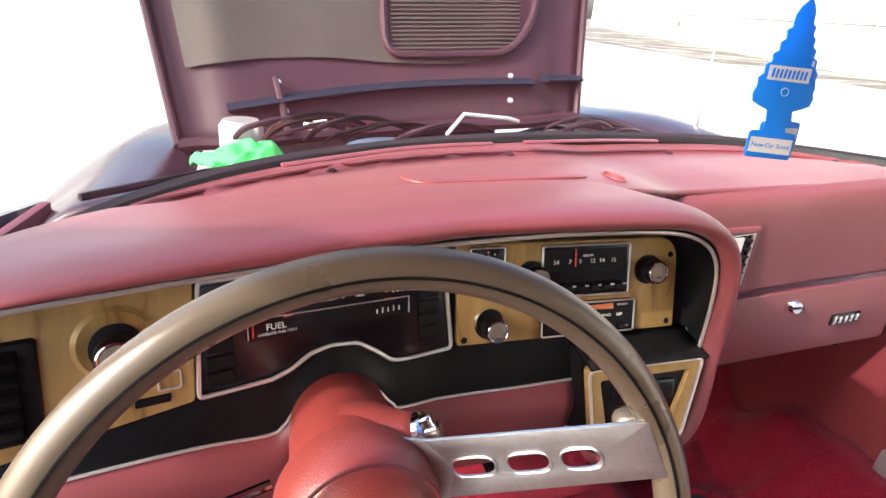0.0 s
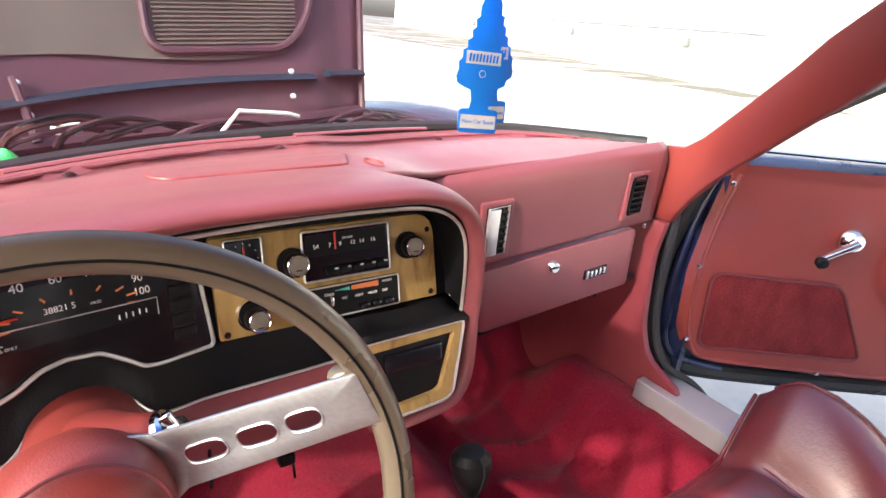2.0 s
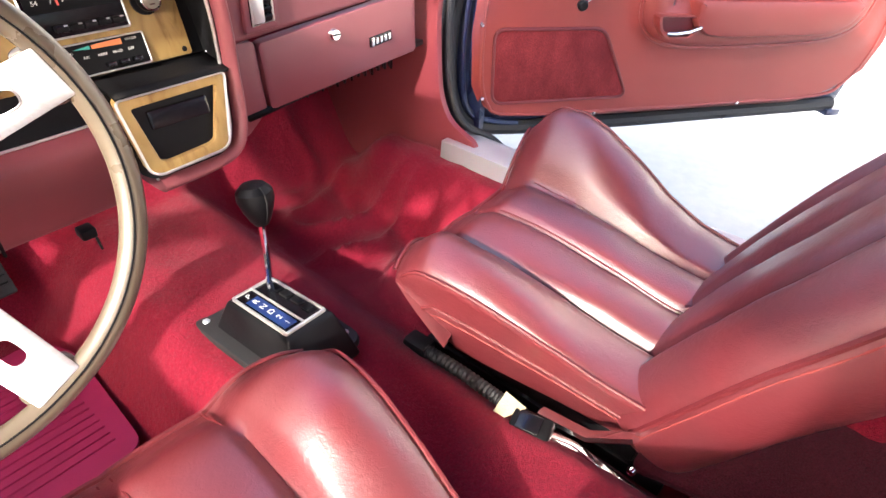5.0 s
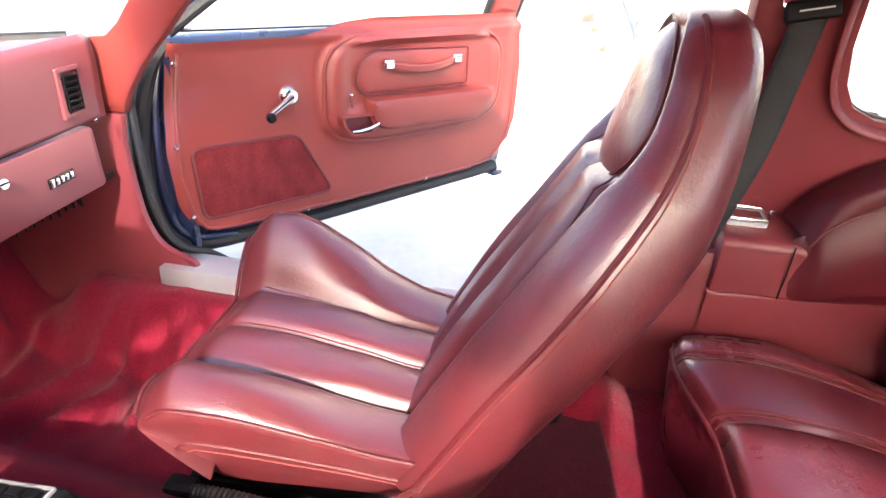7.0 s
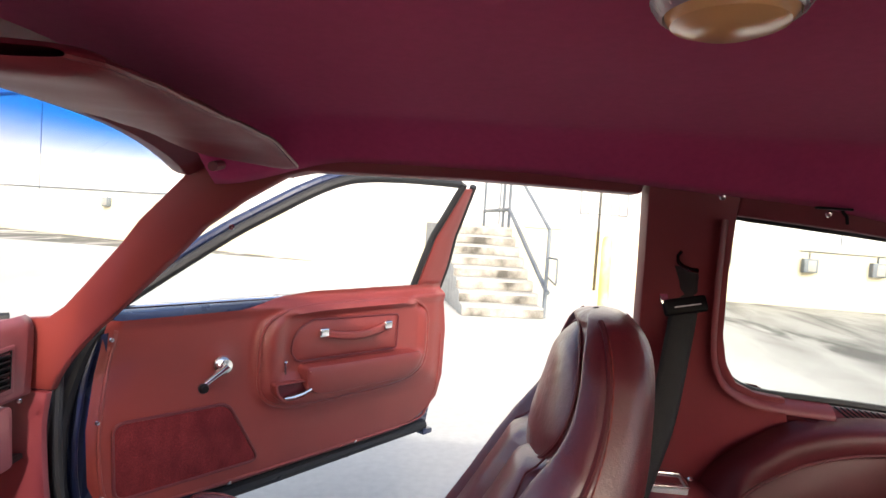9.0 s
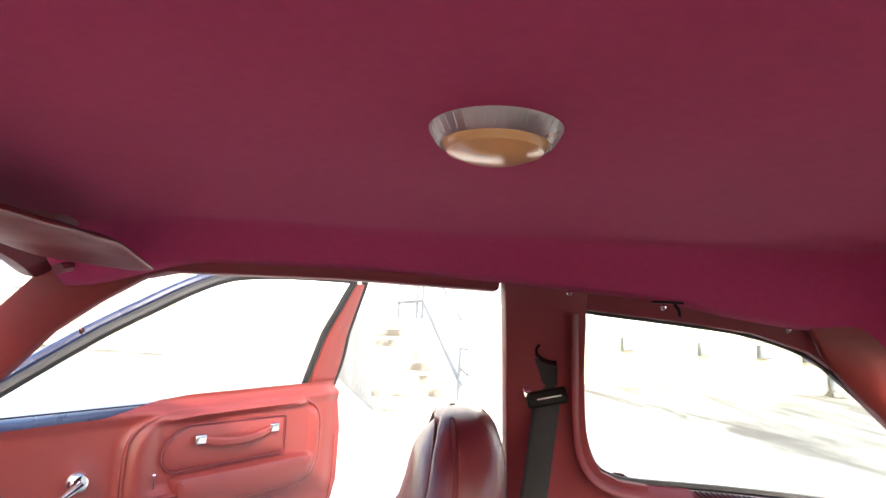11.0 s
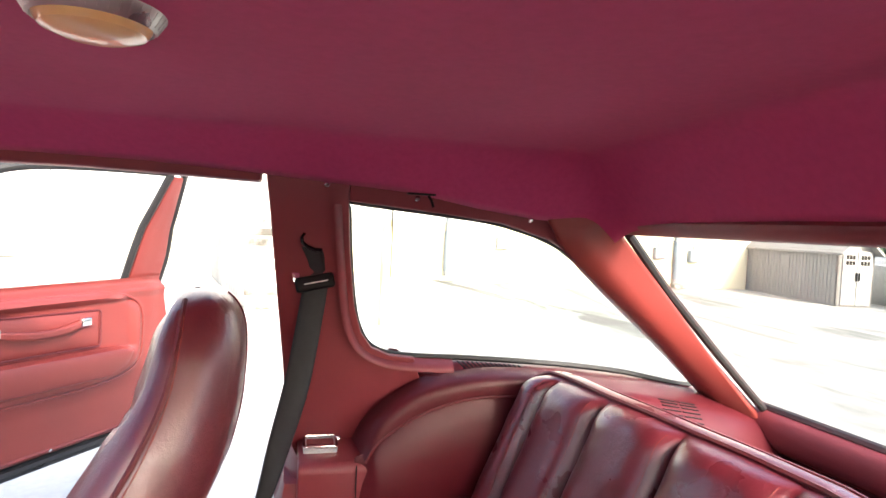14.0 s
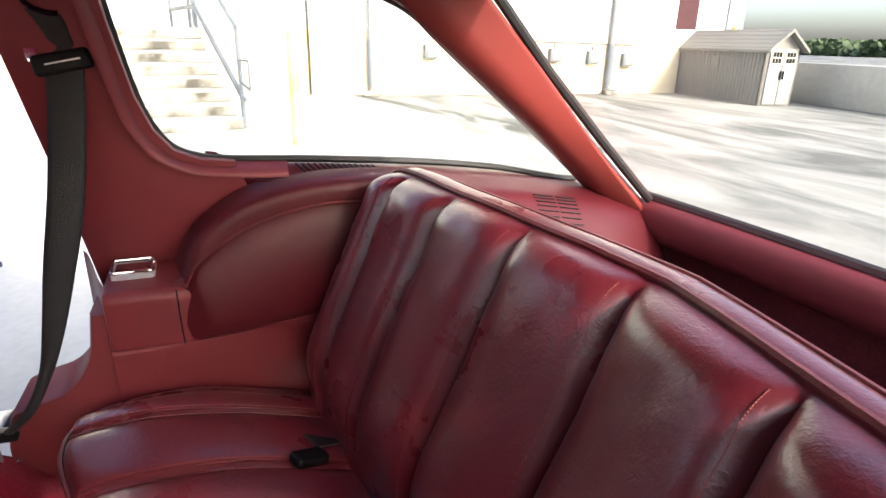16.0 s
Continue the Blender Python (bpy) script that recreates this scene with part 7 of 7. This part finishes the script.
for nm, x, y, z, w, h, lb in (("accelerator_pedal", 0.185, 0.90, 0.42, 0.048, 0.13, "ribbed black accelerator pedal"), ("brake_pedal", 0.06, 0.84, 0.42, 0.12, 0.06, "black rubber brake pedal")):
    pd = thing(nm, lb, "pedal", (x, y, z))
    mm = frame_at((x, y, z), (1, 0, 0), (0, -0.8, 0.6))
    part("pad", bm_box(w, h, 0.014, (0, 0, 0), 0.004, mm), RUBBER, pd)
    for k in range(7):
        part("rib", bm_box(w * 0.8, 0.004, 0.003, (0, 0, 0), 0.0005, mm @ Matrix.Translation((0, (k - 3) * h / 9, 0.008))), BLACK, pd)
    part("arm", bm_tube([mm @ Vector((0, 0, -0.008)), (x, y + 0.12, z + 0.12), (x, y + 0.18, z + 0.24)], 0.007, 8), BLACK, pd)

# ---- under the open bonnet ----
hood = thing("bonnet", "open car bonnet seen from below, dull purple paint", "bonnet", (0.35, 1.35, 0.9))
HL, HR = Vector((-0.165, 1.38, 0.80)), Vector((0.79, 1.38, 0.885))
HUP = Vector((0, 0.50, 0.866))


def bonnet(u, v):
    w = lerp(1.0, 1.45, v)
    p = HL.lerp(HR, 0.5 + (u - 0.5) * w) + HUP * (v * 1.15)
    return p + Vector((0, 0.05 * math.sin(math.pi * u), 0.0)) + Vector((0, 0.035, 0)) * (smooth(abs(u - 0.5), 0.36, 0.46))


part("sheet", bm_grid(bonnet, 40, 30), PURPLE, hood, "purple inner bonnet sheet", thick=0.012)


def on_bonnet(u, v, lift=0.0):
    return Vector(bonnet(u, v)) + Vector((0, -0.866, 0.5)) * (lift + 0.016)


part("brace", bm_tube([on_bonnet(lerp(0.12, 0.86, k / 20), 0.07 + 0.012 * math.sin(math.pi * k / 20) + 0.02 * k / 20, 0.004) for k in range(21)], 0.034, 8, flat=0.25), BRACE, hood, "dark blue painted brace")
part("brace", bm_tube([on_bonnet(0.89, 0.095, 0.006), on_bonnet(0.995, 0.09, 0.004)], 0.034, 8, flat=0.25), BRACE, hood)
ins = part("intake_frame", bm_tube([on_bonnet(u, v, 0.016) for u, v in rounded([(0.49, 0.155), (0.80, 0.15), (0.86, 0.24), (0.84, 0.60), (0.50, 0.60)], 0.05)], 0.010, 8, closed=True), PURPLE, hood)
for k in range(30):
    part("louvre", bm_tube([on_bonnet(0.51, 0.17 + k * 0.0095, 0.014), on_bonnet(0.82, 0.165 + k * 0.0095, 0.014)], 0.0035, 5), WEAVE, ins)
part("insulation_pad", bm_grid(lambda u, v: on_bonnet(lerp(0.05, 0.80, u), lerp(0.15 + 0.015 * math.sin(u * 6), 0.95, v), 0.006 + 0.007 * noise.noise(Vector((u * 5, v * 7, 0)))), 30, 30), WEAVE, hood, "sagging brown insulation pad")
part("stay", bm_tube([on_bonnet(0.245, 0.0, 0.02), on_bonnet(0.238, 0.08, 0.02), on_bonnet(0.235, 0.12, 0.012)], 0.009, 8), PURPLE, hood)
for u, v in ((0.245, 0.05), (0.238, 0.11), (0.80, 0.045), (0.80, 0.10)):
    part("bolt", bm_lathe([(0.0, 0.006), (0.006, 0.005), (0.008, 0.0)], 10, Matrix.Translation(on_bonnet(u, v, 0.016)) @ Vector((0, -0.866, 0.5)).to_track_quat("Z", "Y").to_matrix().to_4x4()), SILVER, hood)
part("rear_edge", bm_tube([on_bonnet(k / 20, 0.0, 0.0) for k in range(21)], 0.016, 8), PURPLE, hood)
for u in (0.0, 1.0):
    part("side_edge", bm_tube([on_bonnet(u, k / 10, 0.006) for k in range(11)], 0.009, 8), PURPLE, hood)

ANT = Vector((1.13, 1.35, 0.90))
nose = thing("front_wings", "dark purple front wings and cowl of the car", "car body", (0.4, 1.6, 0.6))


WINGS = [(0.54, 0.820), (0.60, 0.842), (0.68, 0.842), (0.75, 0.800), (0.86, 0.712), (0.90, 0.60), (0.90, 0.35)]


def wing(side):
    def f(u, v):
        x, z = curve_at(WINGS, v)
        z += (0.055 if side > 0 else -0.030) - 0.10 * smooth(u, 0.3, 1) + 0.004 * noise.noise(Vector((u * 5, v * 5, side)))
        return (CX + side * (x - 0.10 * smooth(u, 0.6, 1)), lerp(0.98, 2.3, u), z)
    return f


for side in (1, -1):
    part("wing", bm_grid(wing(side), 24, 16), WING, nose, "purple painted wing", thick=0.01)
part("cowl", bm_grid(lambda u, v: (lerp(-0.30, 1.15, u), lerp(0.0, 0.33, v) + 0.95 - 1.3 * abs(u - 0.53) ** 2.4, 0.890 - 0.06 * v - 0.07 * (1 - u)), 30, 8), NAVY, nose, "dark blue cowl panel", thick=0.01)
part("engine_bay", bm_box(1.0, 0.98, 0.02, (CX, 1.80, 0.62), 0.01), BLACK, nose)
part("radiator_panel", bm_box(1.02, 0.04, 0.36, (CX, 2.27, 0.62), 0.012), BLACK, nose, "black radiator panel")
part("air_cleaner", bm_lathe([(0.0, 0.11), (0.03, 0.108), (0.16, 0.10), (0.175, 0.085), (0.175, 0.0)], 32, Matrix.Translation((CX - 0.02, 1.70, 0.63))), NAVY, nose, "dark round air cleaner")
for x in (-0.13, 0.95):
    part("wiper_arm", bm_tube([(x + 0.2, 1.04, 0.895 if x > 0.5 else 0.87), (x + 0.05, 1.02, 0.90 if x > 0.5 else 0.86), (x - 0.1, 0.99 if x > 0.5 else 0.90, 0.90 if x > 0.5 else 0.86)], 0.006, 6), BLACK, nose)
aerial = thing("radio_aerial", "thin steel whip aerial on the front wing", "aerial", (ANT.x, ANT.y, ANT.z))
part("rod", bm_tube([ANT, ANT + Vector((0.0, 0, 0.85))], 0.0022, 6), STEEL, aerial)
part("foot", bm_lathe([(0.0, 0.05), (0.006, 0.045), (0.010, 0.0), (0.014, -0.02)], 12, Matrix.Translation(ANT)), CHROME, aerial)
cl = thing("green_cloth", "crumpled bright green cloth on the cowl", "cloth", (0.02, 1.12, 0.90))
part("cloth", bm_grid(lambda u, v: (lerp(-0.100, 0.045, u) + 0.02 * math.sin(v * 5), lerp(1.06, 1.18, v), 0.842 + 0.032 * math.sin(math.pi * u) * math.sin(math.pi * v) + 0.018 * noise.noise(Vector((u * 6, v * 5, 0))) + 0.02 * u), 40, 24), GREEN, cl, thick=0.004)
hs = thing("engine_hoses", "wires and hoses along the bulkhead", "hose", (0.5, 1.2, 0.9))
random.seed(4)
for k in range(16):
    x = lerp(-0.05, 0.75, random.random())
    z = 0.885 + 0.035 * random.random()
    part("hose", bm_tube([curve_at([(x, 1.25, 0.86), (x + 0.03, 1.2, z), (x + 0.12, 1.22, z + 0.015), (x + 0.22, 1.28, 0.88)], j / 12) for j in range(13)], 0.003 + 0.004 * random.random(), 6), random.choice((BLACK, BLACK, PURPLE, BROWN)), hs)
part("pipe", bm_tube([(0.36, 1.14, 0.90), (0.40, 1.16, 0.938), (0.50, 1.17, 0.93), (0.53, 1.18, 0.922)], 0.0042, 8), CREAM, hs, "white bent pipe")
part("cap", bm_lathe([(0.0, 0.02), (0.022, 0.018), (0.026, 0.0)], 16, Matrix.Translation((0.115, 1.25, 0.885))), CREAM, hs, "white cap")
part("cap_ring", bm_lathe([(0.0, 0.028), (0.012, 0.026), (0.014, 0.018)], 14, Matrix.Translation((0.107, 1.25, 0.885))), RED, hs)
part("tank", bm_lathe([(0.0, 0.045), (0.035, 0.043), (0.043, 0.03), (0.043, -0.05)], 24, Matrix.Translation((-0.03, 1.28, 0.85))), SILVER, hs, "pale fluid tank")

# ---- outside ----
structure("ground", bm_grid(lambda u, v: (lerp(-140, 160, u), lerp(-150, 150, v), GZ), 12, 12), YARD, "pale sun-bleached concrete yard with faint stains", "concrete yard")
WD = Vector((0.342, 0.940, 0))          # along the building's wall
WO = Vector((11.4, -3.93, GZ))
WNV = Vector((-0.940, 0.342, 0))        # out of the wall, towards the yard


def wall_pt(s, z, out=0.0):
    """A point on the facade, which bends a little at s = 1.5."""
    return WO + WD * s + WNV * (out + 0.30 * min(0.0, s - 1.5)) + Vector((0, 0, z))


def wall_frame(s):
    return frame_at((0, 0, 0), WD if s > 1.5 else WD + WNV * 0.30, (0, 0, 1))


def wall_box(s, z, ls, lz, lo, bevel=0.01):
    return bm_box(ls, lo, lz, wall_pt(s, z, lo / 2), bevel, wall_frame(s))


bld = thing("warehouse", "long white warehouse with a cream base", "building", tuple(WO), kind="structure")
for s0, s1 in ((1.5, 67.5), (-7.9, 1.5)):
    m_, l_ = (s0 + s1) / 2, (s1 - s0) * (1.0 if s0 > 1 else 1.045)
    part("wall", bm_box(l_, 0.4, 7.0, wall_pt(m_, 4.7, -0.2), 0, wall_frame(m_)), WALL_WHITE, bld, "white painted wall")
    part("base", bm_box(l_, 0.44, 1.22, wall_pt(m_, 0.61, -0.2), 0.0, wall_frame(m_)), WALL_CREAM, bld, "cream painted base")
    part("coping", bm_box(l_, 0.6, 0.25, wall_pt(m_, 8.2, -0.2), 0.02, wall_frame(m_)), GREY_METAL, bld)
for s in (-2.9, -4.29, -5.83, -7.35, 3.6, 9.2, 19.5):
    part("wall_joint", wall_box(s, 4.7, 0.03, 6.95, 0.012, 0.0), GREY_METAL, bld)
opening = part("dock_opening", wall_box(-6.74, 2.0, 0.55, 1.15, 0.02, 0.0), BROWN, bld, "dark maroon opening high in the wall")
part("vent_slot", wall_box(21.2, 4.55, 1.6, 0.10, 0.03, 0.0), GREY_METAL, bld)
part("sign", wall_box(-5.26, 1.70, 0.14, 0.04, 0.02, 0.0), GREY_METAL, bld)
part("door", wall_box(2.55, 2.25, 0.9, 2.1, 0.05, 0.01), WALL_WHITE, bld, "white door at the head of the stairs")
part("door", wall_box(-8.05, 1.2, 0.5, 2.4, 0.05, 0.01), GREY_METAL, bld)


def wall_unit(s, z):
    b = thing("wall_box", "small grey metal box on the warehouse wall with a conduit", "electrical box", tuple(wall_pt(s, z, 0.1)), group="wall boxes")
    part("case", wall_box(s, z, 0.26, 0.27, 0.16, 0.012), GREY_METAL, b)
    part("lid", bm_box(0.20, 0.012, 0.21, wall_pt(s, z, 0.166), 0.004, frame_at((0, 0, 0), WD, (0, 0, 1))), SHED_LIGHT, b)
    part("conduit", bm_tube([wall_pt(s, z + 0.13, 0.05), wall_pt(s, z + 0.24, 0.05)], 0.014, 8), GREY_METAL, b)
    part("rust_streak", wall_box(s + 0.02, z - 0.27, 0.07, 0.24, 0.004, 0.0), STONE, b)
    return b


for s, z in ((61.0, 0.8), (37.9, 1.0), (23.9, 1.1), (16.1, 1.12), (-0.86, 0.85), (-2.38, 0.82), (-3.55, 0.82), (-4.45, 0.78), (-5.30, 0.74)):
    wall_unit(s, z)
structure("conduit_run", join(bm_tube([wall_pt(13.0, 1.47, 0.05), wall_pt(60, 1.55, 0.05)], 0.02, 6), bm_tube([wall_pt(-5.5, 1.06, 0.05), wall_pt(-2.2, 1.10, 0.05)], 0.012, 6)), GREY_METAL, "grey conduit along the wall", "pipe")


def downpipe(s, h):
    p = thing("downpipe", "grey steel downpipe with a curved foot", "pipe", tuple(wall_pt(s, 0, 0.1)), group="downpipes")
    part("pipe", bm_tube([wall_pt(s, 6.5, 0.10), wall_pt(s, 0.22, 0.10), wall_pt(s, 0.10, 0.13), wall_pt(s - 0.02, 0.06, 0.30)], 0.055, 12), PIPE_GREY, p)
    part("guard", bm_tube([wall_pt(s, 1.05, 0.11), wall_pt(s, 0.20, 0.11)], 0.075, 12), GREY_METAL, p, "steel pipe guard")
    part("shoe", bm_box(0.30, 0.34, 0.10, wall_pt(s - 0.03, 0.05, 0.30), 0.03, frame_at((0, 0, 0), WD, (0, 0, 1))), STONE, p)
    return p


downpipe(0.30, 1.6)
downpipe(-4.88, 1.6)

# stairs with a railing
FW, RT = Vector((0.976, 0.218, 0)), Vector((0.218, -0.976, 0))
S0 = Vector((7.30, -0.02, GZ))
stairs = thing("stairs", "weathered concrete stairs up to the warehouse door", "stairs", tuple(S0))
fm = frame_at((0, 0, 0), RT, (0, 0, 1))
for k in range(8):
    part("step", bm_box(1.08, 0.31, 0.145 * (k + 1), S0 + RT * 0.54 + FW * (0.155 + 0.26 * k) + Vector((0, 0, 0.0725 * (k + 1))), 0.012, fm), CONCRETE, stairs)
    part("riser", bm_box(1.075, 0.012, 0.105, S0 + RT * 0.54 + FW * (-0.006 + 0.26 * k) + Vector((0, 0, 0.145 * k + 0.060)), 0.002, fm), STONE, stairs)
part("landing", bm_box(1.2, 2.0, 1.16, S0 + RT * 0.58 + FW * 3.15 + Vector((0, 0, 0.58)), 0.02, fm), CONCRETE, stairs)
rail = thing("handrail", "blue-grey steel pipe handrail beside the stairs", "railing", tuple(S0 + RT * 1.12))


def rp(f, h, r=1.12):
    return S0 + RT * r + FW * f + Vector((0, 0, h))


part("rail_bar", bm_tube([rp(0.10, 1.16), rp(2.2, 2.22), rp(4.1, 2.22)], 0.024, 8), GREY_METAL, rail)
part("rail_bar", bm_tube([rp(0.02, 0.34), rp(2.2, 1.46), rp(4.1, 1.46)], 0.034, 8), GREY_METAL, rail)
for f, lo, hi in ((0.10, 0.0, 1.16), (2.2, 1.1, 2.22), (2.6, 1.1, 2.22), (4.1, 1.1, 2.22)):
    part("post", bm_tube([rp(f, lo), rp(f, hi)], 0.026, 8), GREY_METAL, rail)
part("end_hoop", bm_tube([rp(0.10, 0.80), rp(-0.26, 0.80), rp(-0.28, 0.78), rp(-0.28, 0.50), rp(-0.26, 0.48), rp(0.10, 0.55)], 0.014, 8), GREY_METAL, rail)
boll = thing("bollard", "faded yellow steel guard post", "bollard", (6.3, -1.56, GZ))
part("post", bm_lathe([(0.0, 1.14), (0.03, 1.13), (0.05, 1.10), (0.057, 1.05), (0.057, 0.0)], 20, Matrix.Translation((6.3, -1.56, GZ))), YELLOW, boll)
guard = thing("wall_grating", "white steel frame of a window beside the stairs", "window grille", tuple(wall_pt(1.4, 2.0)))
part("frame", bm_tube([wall_pt(0.95, 1.55, 0.05), wall_pt(1.85, 1.55, 0.05), wall_pt(1.85, 2.7, 0.05), wall_pt(0.95, 2.7, 0.05)], 0.014, 6, closed=True), PIPE_GREY, guard)
for k in range(5):
    part("bar", bm_tube([wall_pt(1.1 + 0.15 * k, 1.55, 0.05), wall_pt(1.1 + 0.15 * k, 2.7, 0.05)], 0.008, 6), PIPE_GREY, guard)

# shed
shed = thing("garden_shed", "grey resin garden shed with pale double doors", "shed", (9.9, -11.0, GZ))
A0, AD = Vector((8.60, -10.57, GZ)), Vector((0.985, -0.170, 0))
AN = Vector((-0.170, -0.985, 0))
L, D, EH, RH = 2.84, 0.74, 1.03, 1.36


def sp(a, d, h):
    return A0 + AD * a + AN * d + Vector((0, 0, h))


def quad_box(corners, t, n):
    """A slab on four corners, t thick along n."""
    bm = bmesh.new()
    lo = [bm.verts.new(c) for c in corners]
    hi = [bm.verts.new(Vector(c) + Vector(n).normalized() * t) for c in corners]
    m_ = len(lo)
    bm.faces.new(lo[::-1])
    bm.faces.new(hi)
    for i in range(m_):
        bm.faces.new((lo[i], lo[(i + 1) % m_], hi[(i + 1) % m_], hi[i]))
    return bm


part("long_wall", quad_box([sp(0, 0, 0), sp(L, 0, 0), sp(L, 0, EH), sp(0, 0, EH)], 0.04, AN), SHED, shed, "grey ribbed side wall")
for k in range(30):
    part("rib", quad_box([sp(0.05 + k * 0.1, 0, 0.05), sp(0.08 + k * 0.1, 0, 0.05), sp(0.08 + k * 0.1, 0, EH - 0.03), sp(0.05 + k * 0.1, 0, EH - 0.03)], 0.012, -AN), SHED, shed)
part("shed_vent", quad_box([sp(1.35, 0, 0.66), sp(1.62, 0, 0.66), sp(1.62, 0, 0.88), sp(1.35, 0, 0.88)], 0.02, -AN), SHED_ROOF, shed)
part("end_wall", quad_box([sp(0, 0, 0), sp(0, D, 0), sp(0, D, EH), sp(0, D / 2, RH), sp(0, 0, EH)], 0.04, AD), SHED, shed)
part("far_wall", quad_box([sp(L, 0, 0), sp(L, D, 0), sp(L, D, EH), sp(L, D / 2, RH), sp(L, 0, EH)], 0.04, -AD), SHED, shed)
part("back_wall", quad_box([sp(0, D, 0), sp(L, D, 0), sp(L, D, EH), sp(0, D, EH)], 0.04, -AN), SHED, shed)
for d0 in (0.08, 0.38):
    dr = part("shed_door", quad_box([sp(-0.005, d0, 0.04), sp(-0.005, d0 + 0.28, 0.04), sp(-0.005, d0 + 0.28, 1.06), sp(-0.005, d0, 1.06)], 0.03, -AD), SHED_LIGHT, shed, "pale resin door")
    for i in range(3):
        for j in range(2):
            part("door_pane", quad_box([sp(-0.037, d0 + 0.05 + 0.065 * i, 0.80 + 0.11 * j), sp(-0.037, d0 + 0.10 + 0.065 * i, 0.80 + 0.11 * j), sp(-0.037, d0 + 0.10 + 0.065 * i, 0.88 + 0.11 * j), sp(-0.037, d0 + 0.05 + 0.065 * i, 0.88 + 0.11 * j)], 0.006, -AD), GLOSS_BLACK, dr)
    part("shed_handle", bm_tube([sp(-0.06, 0.34 if d0 < 0.2 else 0.40, 0.50), sp(-0.06, 0.34 if d0 < 0.2 else 0.40, 0.66)], 0.015, 8), BLACK, dr)
for e, (d0, d1) in enumerate(((-0.06, D / 2), (D + 0.06, D / 2))):
    rf = part("shed_roof", quad_box([sp(-0.16, d0, EH - 0.05), sp(L + 0.12, d0, EH - 0.05), sp(L + 0.12, d1, RH), sp(-0.16, d1, RH)], 0.05, (0, 0, 1)), SHED_ROOF, shed, "grey shingle-pattern roof")
    for k in range(5):
        q = (k + 0.5) / 5
        part("course", quad_box([sp(-0.16, lerp(d0, d1, q), lerp(EH - 0.05, RH, q) + 0.05), sp(L + 0.12, lerp(d0, d1, q), lerp(EH - 0.05, RH, q) + 0.05), sp(L + 0.12, lerp(d0, d1, q + 0.03), lerp(EH - 0.05, RH, q + 0.03) + 0.05), sp(-0.16, lerp(d0, d1, q + 0.03), lerp(EH - 0.05, RH, q + 0.03) + 0.05)], 0.008, (0, 0, 1)), SHED, rf)
part("finial", bm_lathe([(0.0, 0.12), (0.05, 0.09), (0.06, 0.05), (0.03, 0.0)], 14, Matrix.Translation(sp(1.55, D / 2, RH + 0.04))), YELLOW, shed, "yellow ball")

# retaining wall, railing, far trees
structure("yard_wall", bm_box(10.6, 0.3, 0.80, (4.03, -11.25, GZ + 0.40), 0.02, Euler((0, 0, radians(-11.3))).to_matrix().to_4x4()), CONCRETE, "low stained concrete wall behind the shed", "wall")
fence = thing("far_railing", "thin steel railing behind the low wall", "railing", (6.0, -16.5, GZ))
for k in range(12):
    part("post", bm_tube([(9.5 - k * 1.1, -17.0 + 0.25 * k, GZ), (9.5 - k * 1.1, -17.0 + 0.25 * k, GZ + 1.35)], 0.03, 6), GREY_METAL, fence)
for h in (0.8, 1.35):
    part("rail_bar", bm_tube([(9.5, -17.0, GZ + h), (-2.6, -14.25, GZ + h)], 0.025, 6), GREY_METAL, fence)


def tree(at, h, spread, seed):
    rnd = random.Random(seed)
    t = thing("tree", "dark green pine tree beyond the yard", "tree", tuple(at), group="far trees")
    at = Vector(at)
    bm = bm_tube([at, at + Vector((0.1, 0, h * 0.5)), at + Vector((0.0, 0.1, h))], [h * 0.022, h * 0.015, h * 0.004], 8)
    tips = []
    for k in range(26):
        z = h * rnd.uniform(0.38, 0.98)
        a = rnd.uniform(0, 6.28)
        r = spread * (1.05 - (z / h - 0.38) * 1.2) * rnd.uniform(0.5, 1.0)
        e = at + Vector((math.cos(a) * r, math.sin(a) * r, z + rnd.uniform(-0.05, 0.12) * h))
        bm = join(bm, bm_tube([at + Vector((0, 0, z)), (at + Vector((0, 0, z))).lerp(e, 0.5) + Vector((0, 0, 0.1)), e], [h * 0.006, h * 0.004, h * 0.002], 5))
        tips += [(at + Vector((0, 0, z))).lerp(e, q) for q in (0.55, 0.75, 0.9, 1.0)]
    part("trunk", bm, BARK, t)
    cr = bmesh.new()
    for p in tips:
        for _ in range(26):
            c = p + Vector([rnd.gauss(0, spread * 0.10) for _ in range(3)])
            n = Vector([rnd.gauss(0, 1) for _ in range(3)]).normalized()
            sdw = n.orthogonal().normalized() * rnd.uniform(0.08, 0.16)
            cr.faces.new([cr.verts.new(c + q) for q in (sdw, n * 0.25, -sdw, -n * 0.25)])
    part("crown", cr, LEAF, t)


tree((11.0, -33.0, GZ), 7.5, 2.6, 1)
tree((4.0, -40.0, GZ), 8.5, 3.0, 2)
tree((-9.0, -42.0, GZ), 9.0, 3.0, 3)


def far_wood():
    rnd = random.Random(8)
    bm = bmesh.new()
    for k in range(9000):
        x = rnd.uniform(-90, 120)
        top = 2.2 + 1.2 * noise.noise(Vector((x * 0.12, 0, 0)))
        c = Vector((x, -95 + rnd.uniform(-3, 3), GZ + rnd.uniform(0, max(0.3, top))))
        n = Vector([rnd.gauss(0, 1) for _ in range(3)]).normalized()
        sd = n.orthogonal().normalized() * 0.5
        bm.faces.new([bm.verts.new(c + q) for q in (sd, n * 0.6, -sd, -n * 0.6)])
    return bm


tagged(part("far_woods", far_wood(), LEAF, None, "low dark line of distant woods"), "", "woods", "", "stuff")
